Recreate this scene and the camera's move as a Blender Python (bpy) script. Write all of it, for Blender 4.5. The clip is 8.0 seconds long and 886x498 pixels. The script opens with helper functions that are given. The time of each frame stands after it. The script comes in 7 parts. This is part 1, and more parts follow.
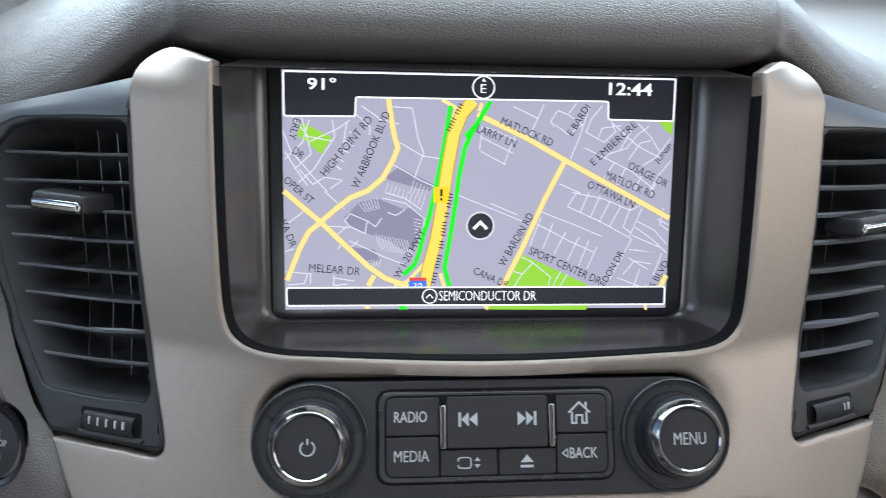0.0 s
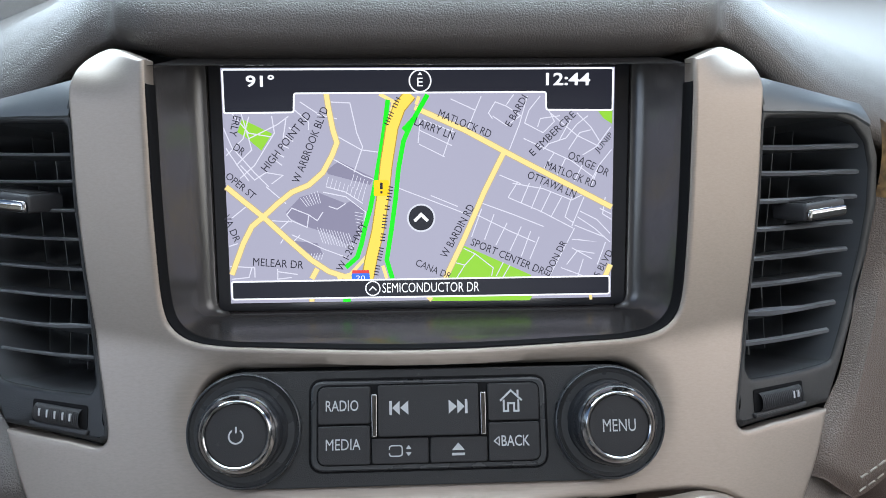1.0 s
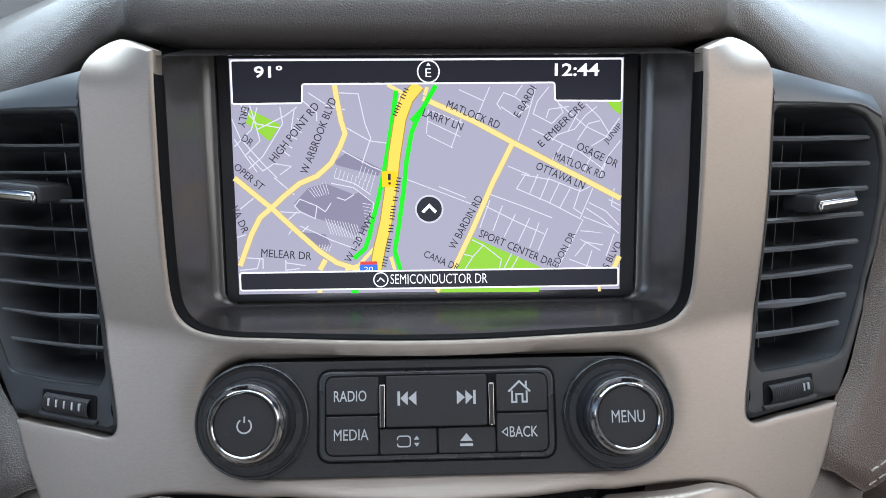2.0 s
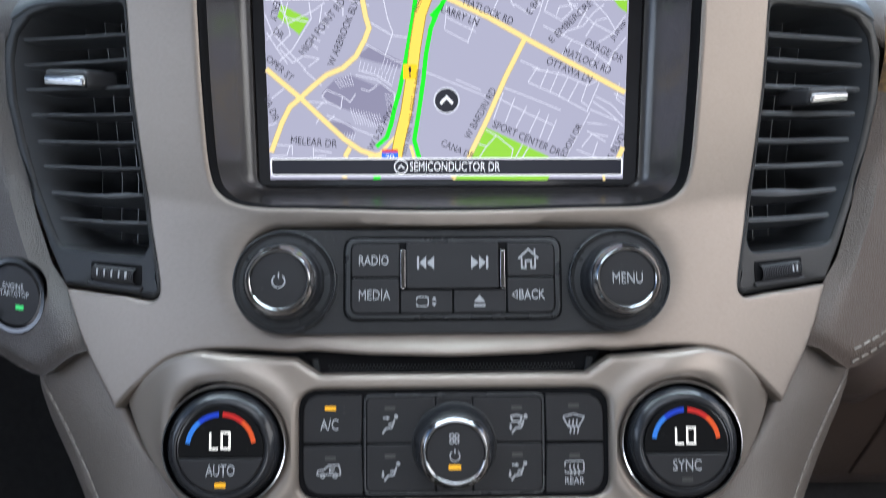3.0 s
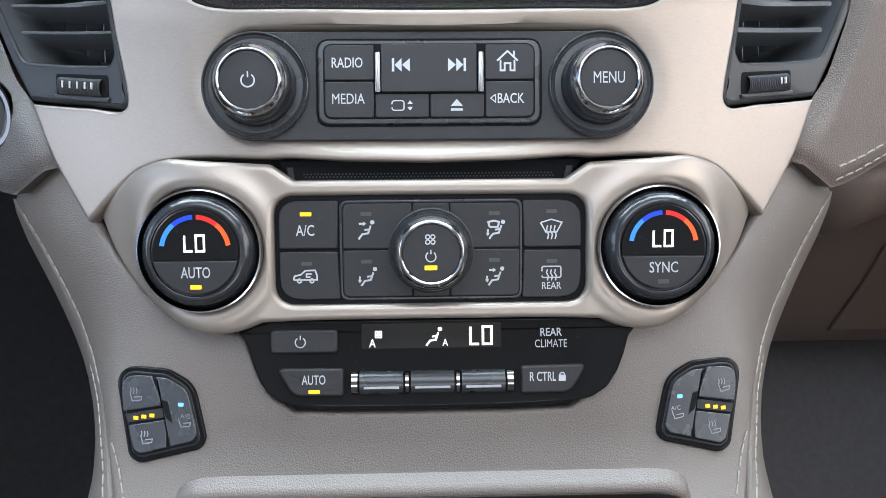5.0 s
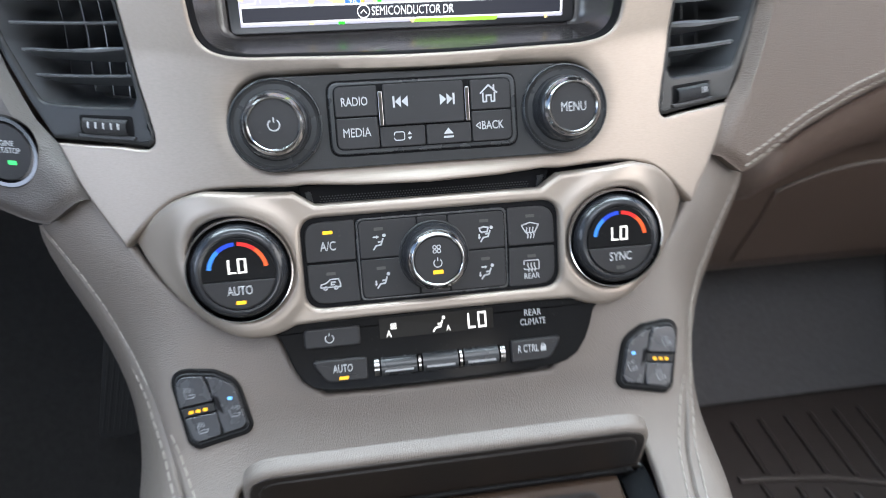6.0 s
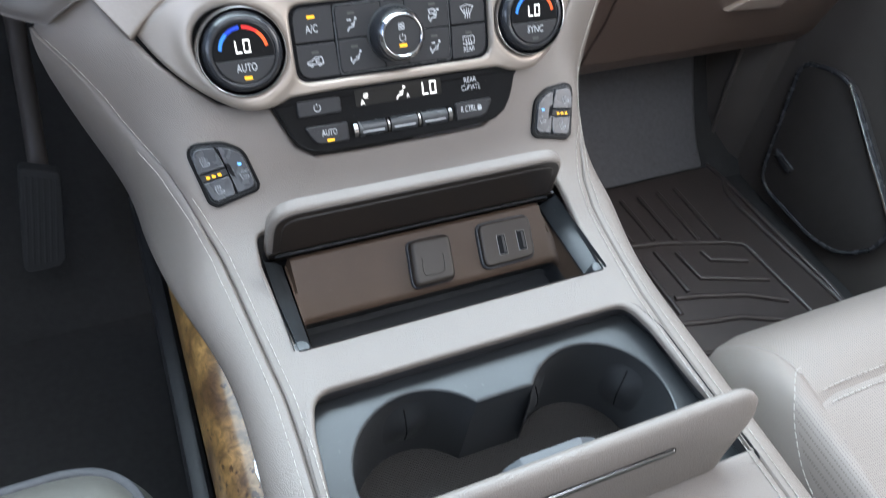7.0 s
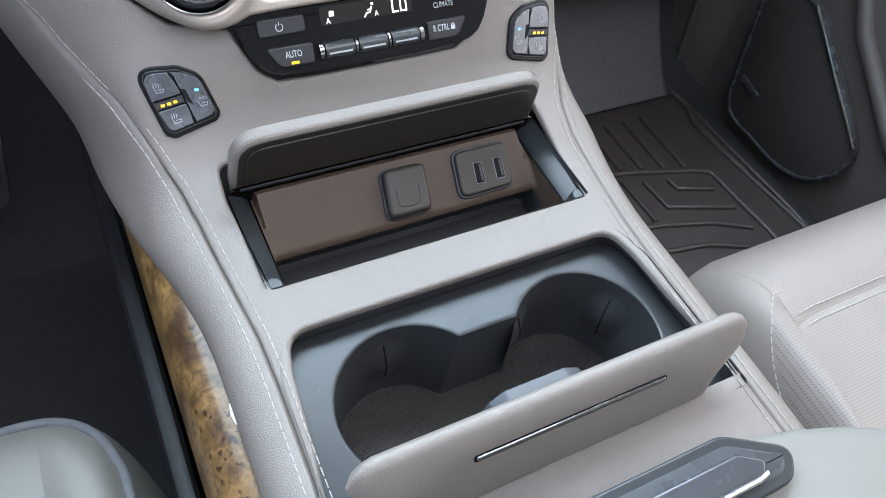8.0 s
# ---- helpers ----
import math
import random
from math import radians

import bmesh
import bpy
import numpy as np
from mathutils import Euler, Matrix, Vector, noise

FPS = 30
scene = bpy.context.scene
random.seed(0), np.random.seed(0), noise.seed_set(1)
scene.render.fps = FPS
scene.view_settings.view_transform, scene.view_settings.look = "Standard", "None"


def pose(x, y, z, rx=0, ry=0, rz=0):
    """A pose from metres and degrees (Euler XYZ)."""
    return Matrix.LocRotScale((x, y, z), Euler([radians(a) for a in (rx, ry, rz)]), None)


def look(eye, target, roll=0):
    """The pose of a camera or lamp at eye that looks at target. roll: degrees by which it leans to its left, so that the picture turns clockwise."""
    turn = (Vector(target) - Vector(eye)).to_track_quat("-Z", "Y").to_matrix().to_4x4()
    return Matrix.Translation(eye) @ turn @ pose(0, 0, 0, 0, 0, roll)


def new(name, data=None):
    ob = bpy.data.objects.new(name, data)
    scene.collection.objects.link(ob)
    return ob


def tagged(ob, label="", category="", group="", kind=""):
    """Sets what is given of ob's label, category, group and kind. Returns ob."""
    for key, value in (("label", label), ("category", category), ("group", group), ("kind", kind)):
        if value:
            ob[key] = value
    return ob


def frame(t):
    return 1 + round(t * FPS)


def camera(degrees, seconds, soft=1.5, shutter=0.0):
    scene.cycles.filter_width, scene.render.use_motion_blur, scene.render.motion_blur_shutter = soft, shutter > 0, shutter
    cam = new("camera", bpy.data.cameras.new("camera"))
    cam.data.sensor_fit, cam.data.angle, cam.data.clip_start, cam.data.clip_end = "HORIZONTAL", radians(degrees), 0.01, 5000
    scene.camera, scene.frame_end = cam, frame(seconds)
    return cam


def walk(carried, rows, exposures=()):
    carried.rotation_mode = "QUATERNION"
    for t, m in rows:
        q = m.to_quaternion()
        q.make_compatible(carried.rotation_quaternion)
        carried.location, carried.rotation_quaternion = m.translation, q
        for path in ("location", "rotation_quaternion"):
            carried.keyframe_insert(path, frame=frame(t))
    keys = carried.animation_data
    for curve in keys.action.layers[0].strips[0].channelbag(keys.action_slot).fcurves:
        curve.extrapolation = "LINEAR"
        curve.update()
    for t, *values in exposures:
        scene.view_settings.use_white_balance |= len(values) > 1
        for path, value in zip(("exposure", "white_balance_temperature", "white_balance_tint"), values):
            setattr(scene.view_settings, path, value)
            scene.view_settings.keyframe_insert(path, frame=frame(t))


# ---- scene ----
cam = camera(61.8, 8.0, 0.6, 0.4)
PATH = [
    (0.0, pose(-0.0466, 0.0000, 1.0500, 66.00, -2.09, -4.61)),
    (0.5, pose(-0.0137, -0.0071, 1.0475, 66.32, -1.03, -3.28)),
    (1.0, pose(-0.0065, -0.0080, 1.0465, 66.41, -0.24, -2.70)),
    (1.2, pose(-0.0069, -0.0078, 1.0464, 66.31, -0.04, -2.56)),
    (2.3, pose(-0.0073, -0.0087, 1.0430, 66.15, -0.10, -1.94)),
    (2.5, pose(-0.0077, -0.0103, 1.0418, 66.00, -0.06, -1.69)),
    (2.8, pose(-0.0090, -0.0381, 1.0256, 65.79, -0.19, -1.32)),
    (3.0, pose(-0.0112, -0.0505, 1.0151, 64.55, -0.26, -1.28)),
    (3.2, pose(-0.0115, -0.0609, 1.0043, 63.16, -0.41, -1.31)),
    (3.5, pose(-0.0082, -0.0724, 0.9922, 61.51, -0.61, -1.45)),
    (4.0, pose(-0.0066, -0.0687, 0.9800, 59.15, -0.68, -1.65)),
    (4.5, pose(-0.0054, -0.0661, 0.9757, 57.78, -0.51, -1.83)),
    (4.7, pose(-0.0032, -0.0650, 0.9750, 57.44, -0.30, -1.60)),
    (5.8, pose(-0.0227, -0.0694, 1.0022, 53.94, -0.49, -5.70)),
    (6.0, pose(-0.0504, -0.0911, 1.0422, 51.46, -1.45, -9.72)),
    (6.2, pose(-0.0836, -0.1177, 1.0710, 49.06, -2.95, -13.96)),
    (6.5, pose(-0.1229, -0.1584, 1.0846, 46.21, -4.74, -18.71)),
    (6.7, pose(-0.1434, -0.1759, 1.0815, 44.12, -5.55, -20.73)),
    (7.0, pose(-0.1602, -0.1817, 1.0656, 41.68, -6.82, -22.96)),
    (7.5, pose(-0.1621, -0.1705, 1.0474, 38.69, -7.91, -25.08)),
    (8.0, pose(-0.1637, -0.1688, 1.0444, 37.31, -8.37, -26.07)),
]
walk(cam, PATH, [(0.0, 0.12, 6350, 10), (1.0, 0.12, 6350, 10), (2.5, 0.1, 6300, 11), (3.0, 0.16, 6250, 11), (3.5, 0.53, 6250, 11), (4.0, 0.87, 6300, 10), (4.5, 0.93, 6300, 10), (6.0, 0.98, 6400, 10), (6.5, 1.05, 6450, 10), (7.0, 1.15, 6250, 10), (7.5, 1.14, 6200, 10), (8.0, 1.16, 6150, 11)])

# ---- light: daylight through the windscreen and the side and rear glass ----
world = bpy.data.worlds.new("sky")
scene.world = world
world.use_nodes = True
wn = world.node_tree
sky = wn.nodes.new("ShaderNodeTexSky")
sky.sky_type = "NISHITA"
sky.sun_disc = False
sky.sun_elevation = radians(62)
sky.sun_rotation = radians(150)
wn.links.new(sky.outputs[0], wn.nodes["Background"].inputs[0])
wn.nodes["Background"].inputs[1].default_value = 0.15


def window_light(name, at, to, w, h, power, colour):
    lamp = bpy.data.lights.new(name, "AREA")
    lamp.shape, lamp.size, lamp.size_y, lamp.energy, lamp.color = "RECTANGLE", w, h, power, colour
    ob = new(name, lamp)
    ob.matrix_world = look(at, to)
    return ob


window_light("windscreen_light", (0, 0.64, 1.37), (0, 0.0, 0.60), 1.40, 0.72, 28.5, (0.74, 0.90, 1.0))
# added fill from an unseen roof opening, to lift the level surfaces
window_light("added_roof_light", (0, -0.28, 1.585), (0, -0.24, 0.7), 0.80, 0.52, 3.0, (0.84, 0.93, 1.0))
window_light("driver_window_light", (-0.88, -0.12, 1.12), (0, 0.2, 0.90), 0.62, 0.30, 1.3, (0.78, 0.86, 1.0))
window_light("passenger_window_light", (0.88, -0.10, 1.20), (0, 0.0, 0.78), 1.0, 0.45, 3.6, (1.0, 0.90, 0.78))
window_light("rear_window_light_left", (-0.88, -1.5, 1.22), (0, 0.2, 0.85), 1.3, 0.45, 0.6, (0.84, 0.94, 1.0))
window_light("rear_window_light_right", (0.88, -1.5, 1.22), (0, 0.2, 0.85), 1.3, 0.45, 3.0, (1.0, 0.89, 0.78))
window_light("rear_glass_light", (0, -2.57, 1.24), (0, 0.2, 0.98), 1.15, 0.36, 6.6, (0.96, 0.98, 1.0))


# ---- materials ----
def material(name, colour, rough=0.5, metal=0.0, emit=None, strength=1.0, coat=0.0, spec=0.5):
    m = bpy.data.materials.new(name)
    m.use_nodes = True
    b = m.node_tree.nodes["Principled BSDF"]
    b.inputs["Base Color"].default_value = (*colour, 1)
    b.inputs["Roughness"].default_value = rough
    b.inputs["Metallic"].default_value = metal
    b.inputs["Coat Weight"].default_value = coat
    b.inputs["Specular IOR Level"].default_value = spec
    if emit:
        b.inputs["Emission Color"].default_value = (*emit, 1)
        b.inputs["Emission Strength"].default_value = strength
    return m


def textured(m, scale=60.0, detail=4.0, vary=0.15, bump=0.0, bump_scale=900.0, kind="noise", stretch=(1, 1, 1), rough_vary=0.0, bump_dist=0.0007, dirt=0.0):
    """Two scales of variation in colour and roughness, and a fine relief, in object coordinates (metres)."""
    nt = m.node_tree
    n, l = nt.nodes, nt.links
    b = n["Principled BSDF"]
    co = n.new("ShaderNodeTexCoord")
    mp = n.new("ShaderNodeMapping")
    mp.inputs["Scale"].default_value = stretch
    l.new(co.outputs["Object"], mp.inputs[0])
    broad = n.new("ShaderNodeTexNoise")
    broad.inputs["Scale"].default_value = scale
    broad.inputs["Detail"].default_value = detail
    l.new(mp.outputs[0], broad.inputs["Vector"])
    base = b.inputs["Base Color"].default_value[:]
    mix = n.new("ShaderNodeMix")
    mix.data_type = "RGBA"
    mix.inputs[6].default_value = (*[c * (1 - vary) for c in base[:3]], 1)
    mix.inputs[7].default_value = (*[min(1, c * (1 + vary)) for c in base[:3]], 1)
    l.new(broad.outputs["Fac"], mix.inputs[0])
    out = mix.outputs[2]
    if dirt:
        dust = n.new("ShaderNodeTexNoise")
        dust.inputs["Scale"].default_value = 420
        dust.inputs["Detail"].default_value = 6
        l.new(co.outputs["Object"], dust.inputs["Vector"])
        ramp = n.new("ShaderNodeValToRGB")
        ramp.color_ramp.elements[0].position = 0.66
        ramp.color_ramp.elements[1].position = 0.78
        l.new(dust.outputs["Fac"], ramp.inputs[0])
        scalef = n.new("ShaderNodeMath")
        scalef.operation = "MULTIPLY"
        scalef.inputs[1].default_value = dirt
        l.new(ramp.outputs[0], scalef.inputs[0])
        mix2 = n.new("ShaderNodeMix")
        mix2.data_type = "RGBA"
        mix2.inputs[7].default_value = (0.45, 0.43, 0.40, 1)
        l.new(out, mix2.inputs[6])
        l.new(scalef.outputs[0], mix2.inputs[0])
        out = mix2.outputs[2]
    l.new(out, b.inputs["Base Color"])
    if rough_vary:
        r0 = b.inputs["Roughness"].default_value
        mr = n.new("ShaderNodeMapRange")
        mr.inputs["To Min"].default_value = max(0.02, r0 - rough_vary)
        mr.inputs["To Max"].default_value = min(1, r0 + rough_vary)
        l.new(broad.outputs["Fac"], mr.inputs["Value"])
        l.new(mr.outputs[0], b.inputs["Roughness"])
    if bump:
        if kind == "cells":
            g = n.new("ShaderNodeTexVoronoi")
            g.feature = "DISTANCE_TO_EDGE"
            g.inputs["Scale"].default_value = bump_scale
            warp = n.new("ShaderNodeTexNoise")
            warp.inputs["Scale"].default_value = bump_scale * 0.6
            add = n.new("ShaderNodeVectorMath")
            add.operation = "MULTIPLY_ADD"
            add.inputs[1].default_value = (0.0012,) * 3
            l.new(co.outputs["Object"], warp.inputs["Vector"])
            l.new(warp.outputs["Color"], add.inputs[0])
            l.new(co.outputs["Object"], add.inputs[2])
            l.new(add.outputs[0], g.inputs["Vector"])
            rp = n.new("ShaderNodeMapRange")
            rp.inputs["From Max"].default_value = 0.25
            l.new(g.outputs["Distance"], rp.inputs["Value"])
            h = rp.outputs[0]
        else:
            g = n.new("ShaderNodeTexNoise")
            g.inputs["Scale"].default_value = bump_scale
            g.inputs["Detail"].default_value = 3
            l.new(mp.outputs[0], g.inputs["Vector"])
            h = g.outputs["Fac"]
        bp = n.new("ShaderNodeBump")
        bp.inputs["Strength"].default_value = bump
        bp.inputs["Distance"].default_value = bump_dist
        l.new(h, bp.inputs["Height"])
        l.new(bp.outputs[0], b.inputs["Normal"])
    return m


def brushed(m, scale=1500.0, along=0.03, vary=0.10, bump=0.10):
    """Fine straight brush marks across a metal paint, with broad soft cloudiness over them."""
    nt = m.node_tree
    n, l = nt.nodes, nt.links
    b = n["Principled BSDF"]
    co = n.new("ShaderNodeTexCoord")
    mp = n.new("ShaderNodeMapping")
    mp.inputs["Scale"].default_value = (along, 1, 1)
    l.new(co.outputs["Object"], mp.inputs[0])
    fine = n.new("ShaderNodeTexNoise")
    fine.inputs["Scale"].default_value = scale
    fine.inputs["Detail"].default_value = 5
    fine.inputs["Roughness"].default_value = 0.65
    l.new(mp.outputs[0], fine.inputs["Vector"])
    broad = n.new("ShaderNodeTexNoise")
    broad.inputs["Scale"].default_value = 30
    l.new(co.outputs["Object"], broad.inputs["Vector"])
    both = n.new("ShaderNodeMath")
    both.operation = "MULTIPLY_ADD"
    both.inputs[1].default_value = 0.25
    l.new(broad.outputs["Fac"], both.inputs[0])
    l.new(fine.outputs["Fac"], both.inputs[2])
    mr = n.new("ShaderNodeMapRange")
    mr.inputs["From Min"].default_value, mr.inputs["From Max"].default_value = 0.40, 0.85
    mr.inputs["To Min"].default_value, mr.inputs["To Max"].default_value = 1 - vary, 1 + vary
    l.new(both.outputs[0], mr.inputs["Value"])
    tint = n.new("ShaderNodeVectorMath")
    tint.operation = "SCALE"
    tint.inputs[0].default_value = b.inputs["Base Color"].default_value[:3]
    l.new(mr.outputs[0], tint.inputs["Scale"])
    l.new(tint.outputs[0], b.inputs["Base Color"])
    rr = n.new("ShaderNodeMapRange")
    r0 = b.inputs["Roughness"].default_value
    rr.inputs["From Min"].default_value, rr.inputs["From Max"].default_value = 0.3, 0.7
    rr.inputs["To Min"].default_value, rr.inputs["To Max"].default_value = r0 - 0.07, r0 + 0.07
    l.new(fine.outputs["Fac"], rr.inputs["Value"])
    l.new(rr.outputs[0], b.inputs["Roughness"])
    bp = n.new("ShaderNodeBump")
    bp.inputs["Strength"].default_value = bump
    bp.inputs["Distance"].default_value = 0.0003
    l.new(fine.outputs["Fac"], bp.inputs["Height"])
    l.new(bp.outputs[0], b.inputs["Normal"])
    return m


SILVER = brushed(material("brushed_silver_paint", (0.308, 0.263, 0.228), 0.45, 0.66))
SATIN = textured(material("satin_silver_paint", (0.325, 0.278, 0.240), 0.42, 0.60), 30, 3, 0.04, 0.03, 900, rough_vary=0.04)
BLACK = textured(material("grained_black_plastic", (0.024, 0.0245, 0.026), 0.45, spec=0.32), 90, 4, 0.15, 0.25, 2200, rough_vary=0.05, dirt=0.05)
SOFTBLACK = textured(material("soft_black_plastic", (0.034, 0.034, 0.037), 0.5, spec=0.35), 60, 4, 0.15, 0.2, 1800, rough_vary=0.06)
BUTTON = textured(material("matt_button_black", (0.022, 0.0215, 0.0232), 0.48, spec=0.32), 80, 3, 0.12, 0.15, 2500, rough_vary=0.05, dirt=0.03)
GLOSS = textured(material("piano_black", (0.009, 0.009, 0.0095), 0.11, spec=0.12), 90, 3, 0.1, rough_vary=0.03, dirt=0.04)
RUBBER = textured(material("knob_gloss_black", (0.017, 0.018, 0.021), 0.25, coat=0.15), 90, 3, 0.15, rough_vary=0.06)
CHROME = textured(material("chrome", (0.82, 0.82, 0.84), 0.10, 1.0), 60, 3, 0.04, rough_vary=0.04)
SATINCHROME = textured(material("satin_chrome", (0.30, 0.295, 0.295), 0.12, 1.0), 60, 3, 0.05, rough_vary=0.05)
SCREENGLASS = textured(material("screen_glass_black", (0.020, 0.020, 0.023), 0.12, spec=0.4), 90, 3, 0.1, rough_vary=0.02)
PORTBLACK = material("port_black", (0.011, 0.011, 0.012), 0.8, spec=0.05)
SATINBLACK = textured(material("satin_black_plastic", (0.030, 0.032, 0.035), 0.28), 60, 4, 0.12, 0.1, 1800, rough_vary=0.05, dirt=0.05)
LEGEND = material("legend_print", (0.42, 0.43, 0.45), 0.5)
LEATHER = textured(material("taupe_leather", (0.152, 0.130, 0.114), 0.45), 14, 4, 0.10, 0.27, 840, "cells", rough_vary=0.05)
BOLSTERLEATHER = textured(material("brown_bolster_leather", (0.106, 0.080, 0.065), 0.42), 14, 4, 0.10, 0.40, 760, "cells", rough_vary=0.05)
LOWERBROWN = textured(material("red_brown_dash_vinyl", (0.105, 0.074, 0.060), 0.32, spec=0.9), 14, 4, 0.10, 0.25, 950, "cells", rough_vary=0.05)
DARKLEATHER = textured(material("dark_brown_dash_leather", (0.076, 0.065, 0.059), 0.42, spec=0.72), 14, 4, 0.10, 0.34, 780, "cells", rough_vary=0.05, bump_dist=0.0007)
GREYLEATHER = textured(material("grey_leather", (0.138, 0.130, 0.114), 0.55), 12, 4, 0.06, 0.25, 1400, "cells", rough_vary=0.05)
VENTBLACK = textured(material("vent_black_plastic", (0.085, 0.090, 0.097), 0.30, spec=0.7), 60, 4, 0.12, 0.1, 1800, rough_vary=0.05)
VENTCAP = textured(material("vent_cap_plastic", (0.078, 0.084, 0.089), 0.32), 60, 4, 0.12, 0.1, 1800, rough_vary=0.05, dirt=0.08)
SHEENBLACK = textured(material("blue_black_satin_plastic", (0.016, 0.0175, 0.019), 0.33, spec=0.38), 60, 4, 0.12, 0.1, 1800, rough_vary=0.05, dirt=0.06)
THREAD = material("light_thread", (0.33, 0.305, 0.27), 0.8)
SEATLEATHER = textured(material("light_taupe_seat_leather", (0.208, 0.178, 0.158), 0.5), 12, 4, 0.06, 0.4, 1100, "cells", rough_vary=0.05)
CARPET = textured(material("dark_carpet", (0.036, 0.036, 0.037), 0.95), 120, 5, 0.3, 0.9, 1500, bump_dist=0.002)
MATRUBBER = textured(material("floor_mat_rubber", (0.050, 0.041, 0.039), 0.42), 60, 4, 0.2, 0.3, 900, rough_vary=0.06)
TRIMDARK = textured(material("dark_trim_plastic", (0.086, 0.075, 0.070), 0.5), 30, 4, 0.15, 0.25, 1500, rough_vary=0.05)
HEADLINER = textured(material("headliner_cloth", (0.60, 0.57, 0.53), 0.9), 60, 4, 0.06)


# ---- building tools ----
def part(name, bm, mat, parent=None, label="", smooth=True):
    """Links a bmesh as one mesh object under a thing or a part."""
    bmesh.ops.recalc_face_normals(bm, faces=bm.faces)
    me = bpy.data.meshes.new(name)
    bm.to_mesh(me)
    bm.free()
    if smooth:
        for p in me.polygons:
            p.use_smooth = True
        me.set_sharp_from_angle(angle=radians(38))
    me.materials.append(mat)
    ob = new(name, me)
    ob.parent = parent
    if label:
        ob["label"] = label
    return ob


def thing(name, label, category, group="", kind=""):
    return tagged(new(name), label, category, group, kind)


def mm(x, y, z):
    return Vector((x * 0.001, y * 0.001, z * 0.001))


def plane(y, z, lean):
    """A flat panel's own axes in millimetres: u right, v up the panel, w out of it."""
    a = radians(lean)
    o, v, n = Vector((0, y, z)), Vector((0, math.sin(a), math.cos(a))), Vector((0, -math.cos(a), math.sin(a)))

    def f(u, vv, w=0.0):
        return o + Vector((u * 0.001, 0, 0)) + v * (vv * 0.001) + n * (w * 0.001)
    return f


def offset_map(f, u0, v0, w0=0.0, turn=0.0):
    c, s = math.cos(radians(turn)), math.sin(radians(turn))
    return lambda u, v, w=0.0: f(u0 + c * u - s * v, v0 + s * u + c * v, w0 + w)


def silver_y(x, z):
    yc = 240.5 + (z - 888) * (0.29 if z > 888 else 0.6)
    a = abs(x)
    return yc + (1.45e-3 * a * a if a < 195 else 55.1 + 0.50 * (a - 195))


def face(x, z, w=0.0):
    """The curved front of the centre stack, x across and z up, w out of it; its top edge curls back under the brow."""
    fx = (silver_y(x + 1, z) - silver_y(x - 1, z)) / 2
    fz = (silver_y(x, z + 1) - silver_y(x, z - 1)) / 2
    n = Vector((fx, -1, fz)).normalized()
    curl = 0.05 * max(0, z - 983) ** 2 * min(1, max(0, (abs(x) - 108) / 24))
    return mm(x + n.x * w, silver_y(x, z) + n.y * w + curl, z + n.z * w - 0.12 * curl)


def profile_table():
    pts = []
    y, z = 165.0, 742.0
    for i in range(120):
        pts.append((i * 1.0, y + 0.545 * i, z + 0.839 * i))
    back = []
    for i in range(700):
        s = -i * 1.0
        a = radians(np.interp(s, [-125, -90, -50, 0], [0, 3, 20, 57]))
        y -= math.cos(a)
        z -= math.sin(a)
        back.append((s - 1, y, z))
    t = np.array(back[::-1] + pts)
    return t


PROFILE = profile_table()


ROLL_S = [-60, -22, -12, 0, 16, 30, 42, 52, 76, 119]
ROLL_FROM = [137, 139, 140, 139, 135, 129, 130, 137, 158, 175]
ROLL_TO = [150, 147, 151, 157, 167, 175, 181, 186, 198, 215]
ROLL_DEPTH = [0, 12, 16, 25, 32, 31, 25, 21, 10, 6]


def console_point(x, s):
    y, z = np.interp(s, PROFILE[:, 0], PROFILE[:, 1]), np.interp(s, PROFILE[:, 0], PROFILE[:, 2])
    k = np.interp(s, [-60, 0, 100], [0, 0.4e-3, 1.3e-3])
    e = max(0, abs(x) - 100)
    p = Vector((x, y + k * x * x, z - np.interp(s, [-60, 0], [1, 0]) * 3.5e-3 * e * e))
    if s > -60:
        # the upper flanks roll away from a ridge beside the climate surround
        x0, x1, q = (float(np.interp(s, ROLL_S, c)) for c in (ROLL_FROM, ROLL_TO, ROLL_DEPTH))
        f = max(0.0, abs(x) - x0) / (x1 - x0)
        a = radians(np.interp(s, [-50, 0], [20, 57]))
        d = q * f ** 1.35
        p += Vector((0, math.sin(a) * d, -math.cos(a) * d))
    return p


def con(x, s, w=0.0):
    """The leather top of the console: x across, s along it (rising up the dash for s > 0), w out of it."""
    p = console_point(x, s)
    n = (console_point(x + 2, s) - console_point(x - 2, s)).cross(console_point(x, s + 2) - console_point(x, s - 2)).normalized()
    p = p + n * w
    return mm(p.x, p.y, p.z)


def rpoly(pts, r=2.0, n=5):
    """A closed loop with rounded corners. r: one radius or one for each corner."""
    out, k = [], len(pts)
    for i in range(k):
        p, a, b = Vector(pts[i][:2]), Vector(pts[i - 1][:2]), Vector(pts[(i + 1) % k][:2])
        rad = r[i] if isinstance(r, (list, tuple)) else r
        da, db = a - p, b - p
        if rad <= 0:
            out.append(tuple(p))
            continue
        ang = max(0.05, da.angle(db, 0.05))
        d = min(rad / math.tan(ang / 2), 0.49 * da.length, 0.49 * db.length)
        s, e = p + da.normalized() * d, p + db.normalized() * d
        for j in range(n + 1):
            t = j / n
            out.append(tuple((1 - t) ** 2 * s + 2 * t * (1 - t) * p + t * t * e))
    return out


